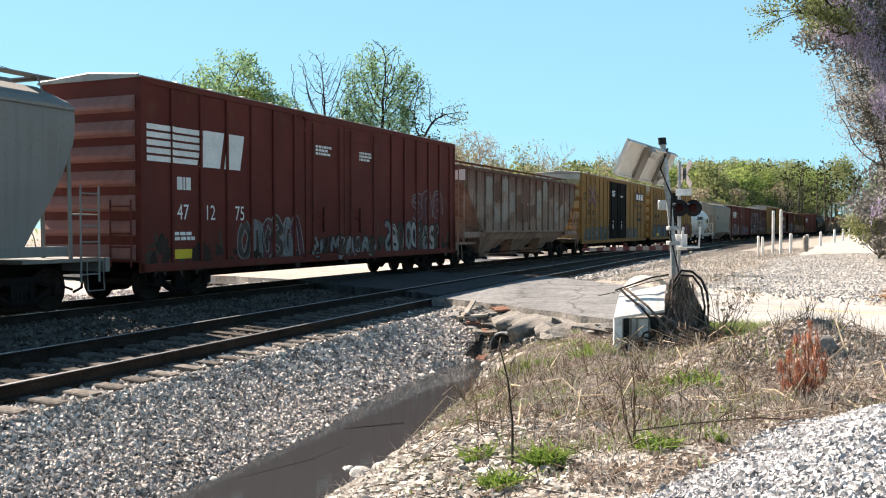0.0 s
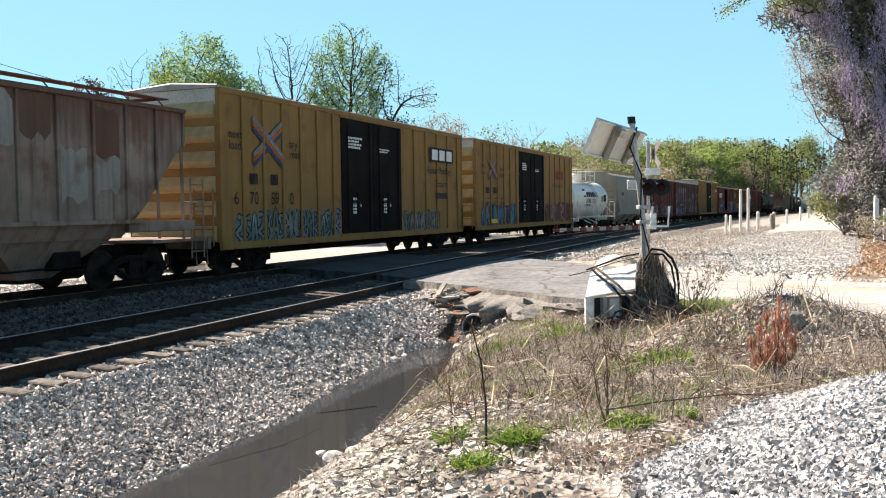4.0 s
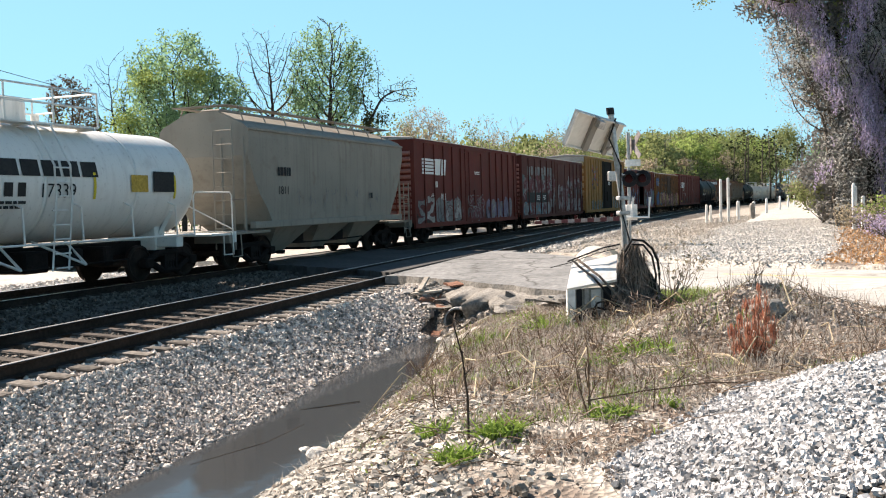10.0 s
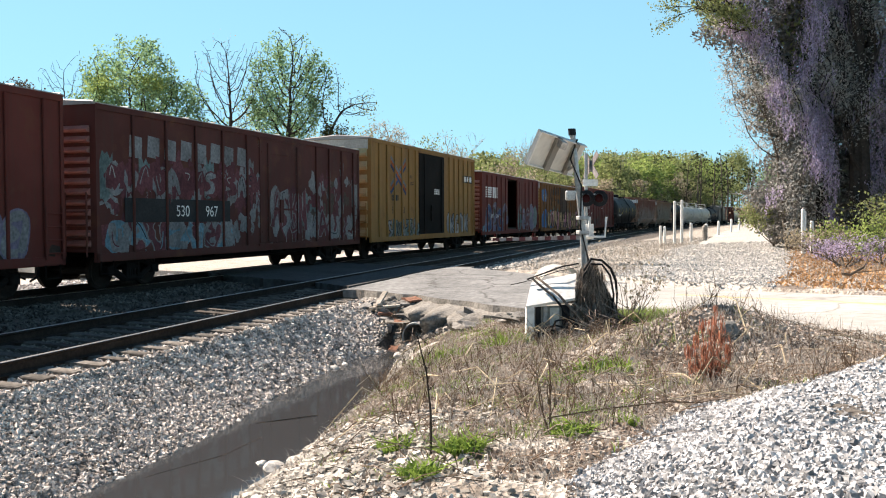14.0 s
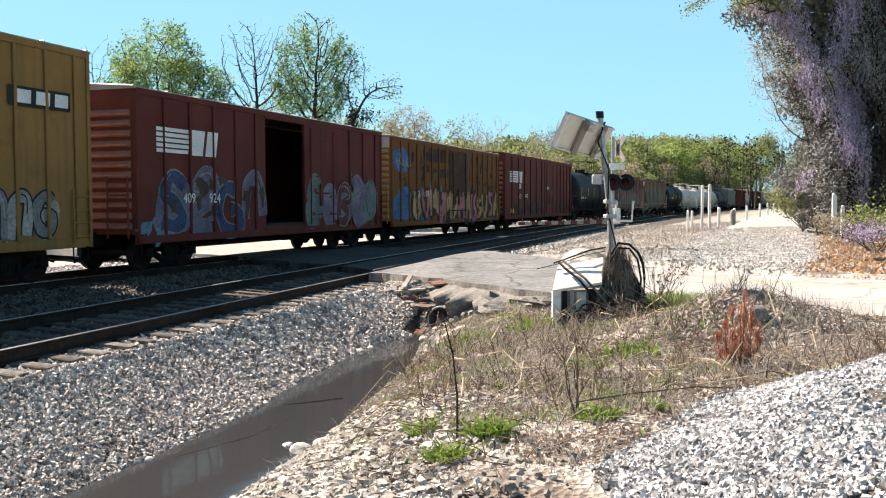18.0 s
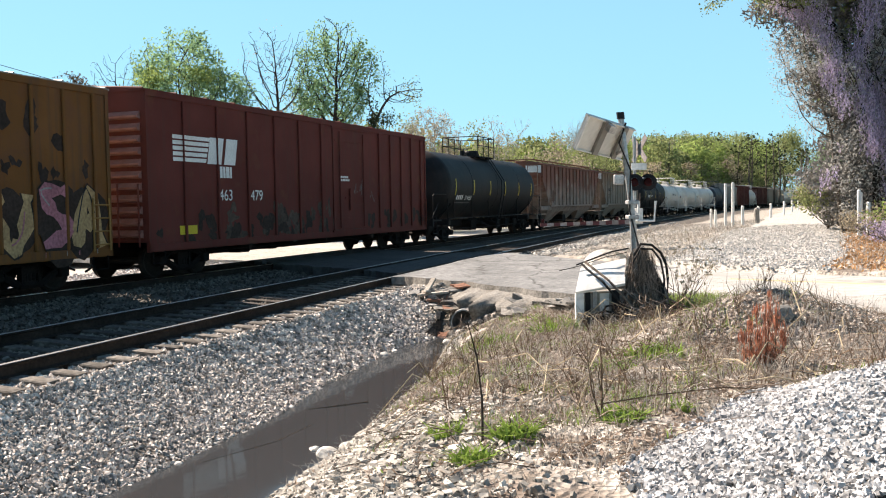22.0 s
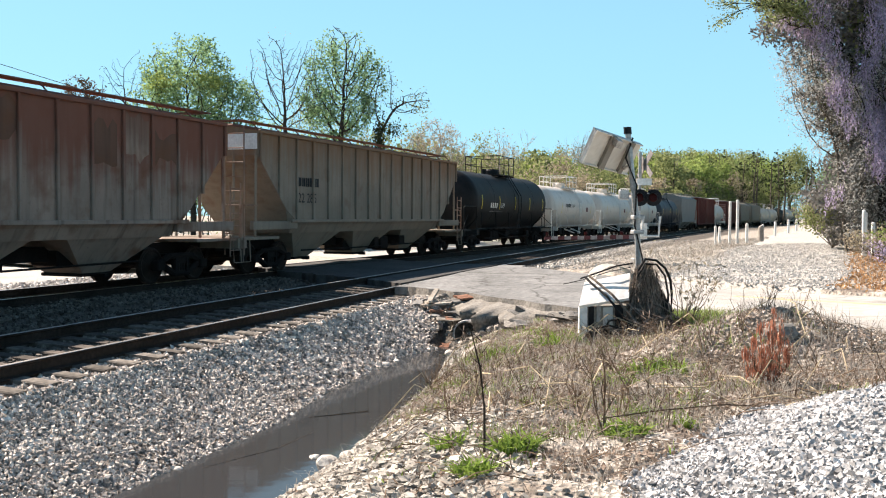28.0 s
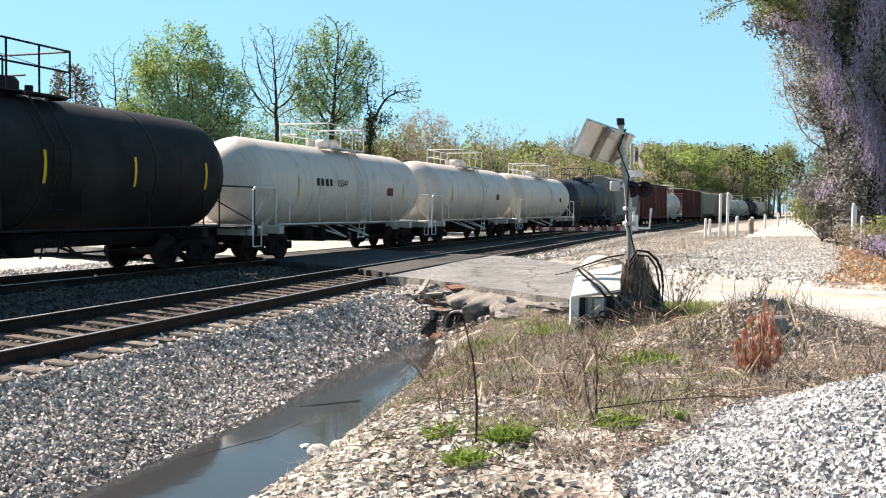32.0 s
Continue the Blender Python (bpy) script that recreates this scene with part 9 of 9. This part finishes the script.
e = boxcar(165.65, 180.95, 4.4, P_OCHRE, "rusty ochre boxcar with pink and turquoise graffiti", 7, 6, (0.45, 0.63), P_BROWNDOOR, 1, sill=0.72, end_ribs=12, end_mat=P_YEL)
lettering("number", "32", 0.36, M_WHT, e, -5.0, 1.98, 1.53)
lettering("number", "508", 0.36, M_WHT, e, -4.1, 1.98, 1.53)
graffiti(e, -7.4, -5.7, 2.9, 4.0, 1, ["blue"], "blue", glow="blue", seed=90)
tags(e, -7.3, -6.2, 3.2, 3.8, 6, "white", 95, 1.52, 0.05)
graffiti(e, -7.4, -3.4, 1.0, 2.3, 2, ["blue", "teal"], "blue", glow="blue", seed=93, x=1.492)
graffiti(e, -5.4, 7.4, 0.78, 2.4, 13, ["peach", "pink", "peach", "pink", "peach"], "dirt", glow="dirt", seed=91, style="shard", x=1.519)
scuffs(e, -7.2, 7.3, 0.9, 2.5, 26, "teal", 96, 1.505)
scuffs(e, -7.2, 7.3, 2.2, 3.9, 60, "dirt", 97)
bars("stencil", e, -3.4, 3.55, 1, SPRAY["dirt"], 1.497, 2.4, 0.6, seed=92)
bars("stencil", e, -2.2, 2.85, 1, SPRAY["dirt"], 1.497, 2.6, 0.4, seed=94)

e = boxcar(182.2, 199.78, 4.56, P_RED2, "long plain brown-red boxcar with a single plug door", 6, 5, (0.53, 0.68), sill=0.72, end_ribs=11, roof_mat=P_RED2)
emblem(e, -7.8, 2.7, 2.8)
lettering("number", "463", 0.42, M_WHT, e, -5.9, 1.95, 1.497)
lettering("number", "479", 0.42, M_WHT, e, -4.4, 1.95, 1.497)
scuffs(e, -8.6, 8.6, 0.85, 1.5, 45, "dirt", 103)
scuffs(e, -5.5, 3.0, 0.9, 1.9, 40, "dust", 104, 1.4925)
bars("stencil", e, -5.9, 2.55, 1, M_WHT, 1.497, 0.7, 0.3, seed=17)
bars("stencil", e, 1.0, 2.7, 2, M_WHT, 1.535, 0.7, 0.07, seed=18)
bm = bmesh.new()
face(bm, [(-7.6, 1.1), (-6.9, 1.1), (-6.9, 1.32), (-7.6, 1.32)], 1.498)
part("yellow_plate", bm, M_LTYEL, e)
tags(e, 2.0, 3.6, 2.0, 2.5, 3, "silver", 14, 1.54, 0.025)

e = tank_car(201.6, 217.2, 1.6, 2.62, P_BLACK, "long black tank car with yellow reflector strips", P_BLACK, 6, walk_l=2.6)
tank_text(e, 1.6, 2.62, -4.9, 1.95, "214868", 0.3, M_WHT)
tank_bars(e, 1.6, 2.62, -6.0, 1.97, 0.95, 0.2, M_WHT, 4)
tank_bars(e, 1.6, 2.62, -6.0, 1.8, 2.0, 0.05, SPRAY["silver"], 14)
e = ribbed_hopper(218.5, 234.4, 4.12, P_RUSTY2, "badly rusted covered hopper with ribbed sides", 17, roof=P_RUSTY)
bay_patches(e, 15.9, 17, 4.12, 31, (P_BAREBROWN, P_RUSTY), 0.35)
e = ribbed_hopper(236.0, 252.1, 4.1, P_TAN, "tan-grey covered hopper with ribbed sides and rusty roof edge", 17, roof=P_RUSTY)
lettering("number", "22 285", 0.42, M_BLK, e, -5.9, 2.12, 1.475)
bars("stencil", e, -5.9, 2.62, 1, M_BLK, 1.475, 1.3, 0.27, seed=23)
e = tank_car(254.1, 268.2, 1.5, 2.5, P_BLACK, "black tank car with yellow reflector strips and white stencils", P_BLACK, 5, walk_l=2.6)
tank_text(e, 1.5, 2.5, -2.7, 2.15, "1679", 0.36, M_WHT)
tank_bars(e, 1.5, 2.5, -4.2, 2.15, 1.2, 0.26, M_WHT, 4)
tank_bars(e, 1.5, 2.5, -4.3, 1.95, 2.2, 0.05, SPRAY["silver"], 14)
for a, b in ((269.4, 282.3), (283.5, 296.0), (297.2, 309.8)):
    e = tank_car(a, b, 1.4, 2.36, P_CREAM, "cream-white tank car with white top railings", P_WHITE, 2, walk_l=2.8, side_rail=0.8, ext=0.45)
    if a < 270:
        tank_text(e, 1.4, 2.36, -1.6, 2.35, "15544", 0.34, M_BLK)
        tank_bars(e, 1.4, 2.36, -3.0, 2.35, 1.2, 0.24, M_BLK, 4)
    bm = bmesh.new()
    face(bm, [(2.6, 2.1), (3.1, 2.1), (3.1, 2.4), (2.6, 2.4)], 1.42)
    part("placard", bm, SPRAY["maroon"], e)
e = tank_car(311.0, 323.2, 1.45, 2.4, P_BLUE, "dark blue-grey tank car", P_BLUE, 3, ext=0.5)
e = smooth_hopper(324.6, 336.4, 4.0, 4.5, P_GREY2, "pale grey covered hopper far down the train")
e = boxcar(338.3, 353.7, 4.4, P_RED2, "brown-red boxcar far down the train", 6, 6, (0.42, 0.58), end_ribs=10)
e = tank_car(355.6, 365.4, 1.4, 2.36, P_CREAM, "short cream tank car far down the train", P_WHITE, 2, ext=0.5)
e = boxcar(367.3, 382.7, 4.4, P_DARKRED, "dark red boxcar far down the train", 6, 6, (0.42, 0.58), end_ribs=10)
e = smooth_hopper(384.8, 397.6, 4.0, 4.5, P_GREY, "grey covered hopper far down the train")
e = smooth_hopper(400.6, 413.4, 4.0, 4.5, P_GREY, "grey covered hopper far down the train")
for a, mt, rm in ((416, P_CREAM, P_WHITE), (431, P_CREAM, P_WHITE), (446, P_BLACK, P_BLACK), (461, P_CREAM, P_WHITE), (476, P_GREY, P_GREY)):
    tank_car(a, a + 13, 1.42, 2.38, mt, "tank car at the far end of the train", rm, 2, ext=0.4)




def motions():
    for e, mid in TRAIN:
        rows = []
        for t in range(0, 33, 2):
            x, y, a = on_track(mid - SPEED * t, -1.52)
            rows.append((t, pose(x, y, 0, 0, 0, -math.degrees(a))))
        walk(e, rows)
    # wheels roll with the train
    turn = math.degrees(SPEED * 0.08 / R_WHEEL)
    for w, d in WHEELS:
        walk(w, [(k * 0.08, pose(0, d, R_WHEEL, turn * k, 0, 0)) for k in range(401)])


motions()
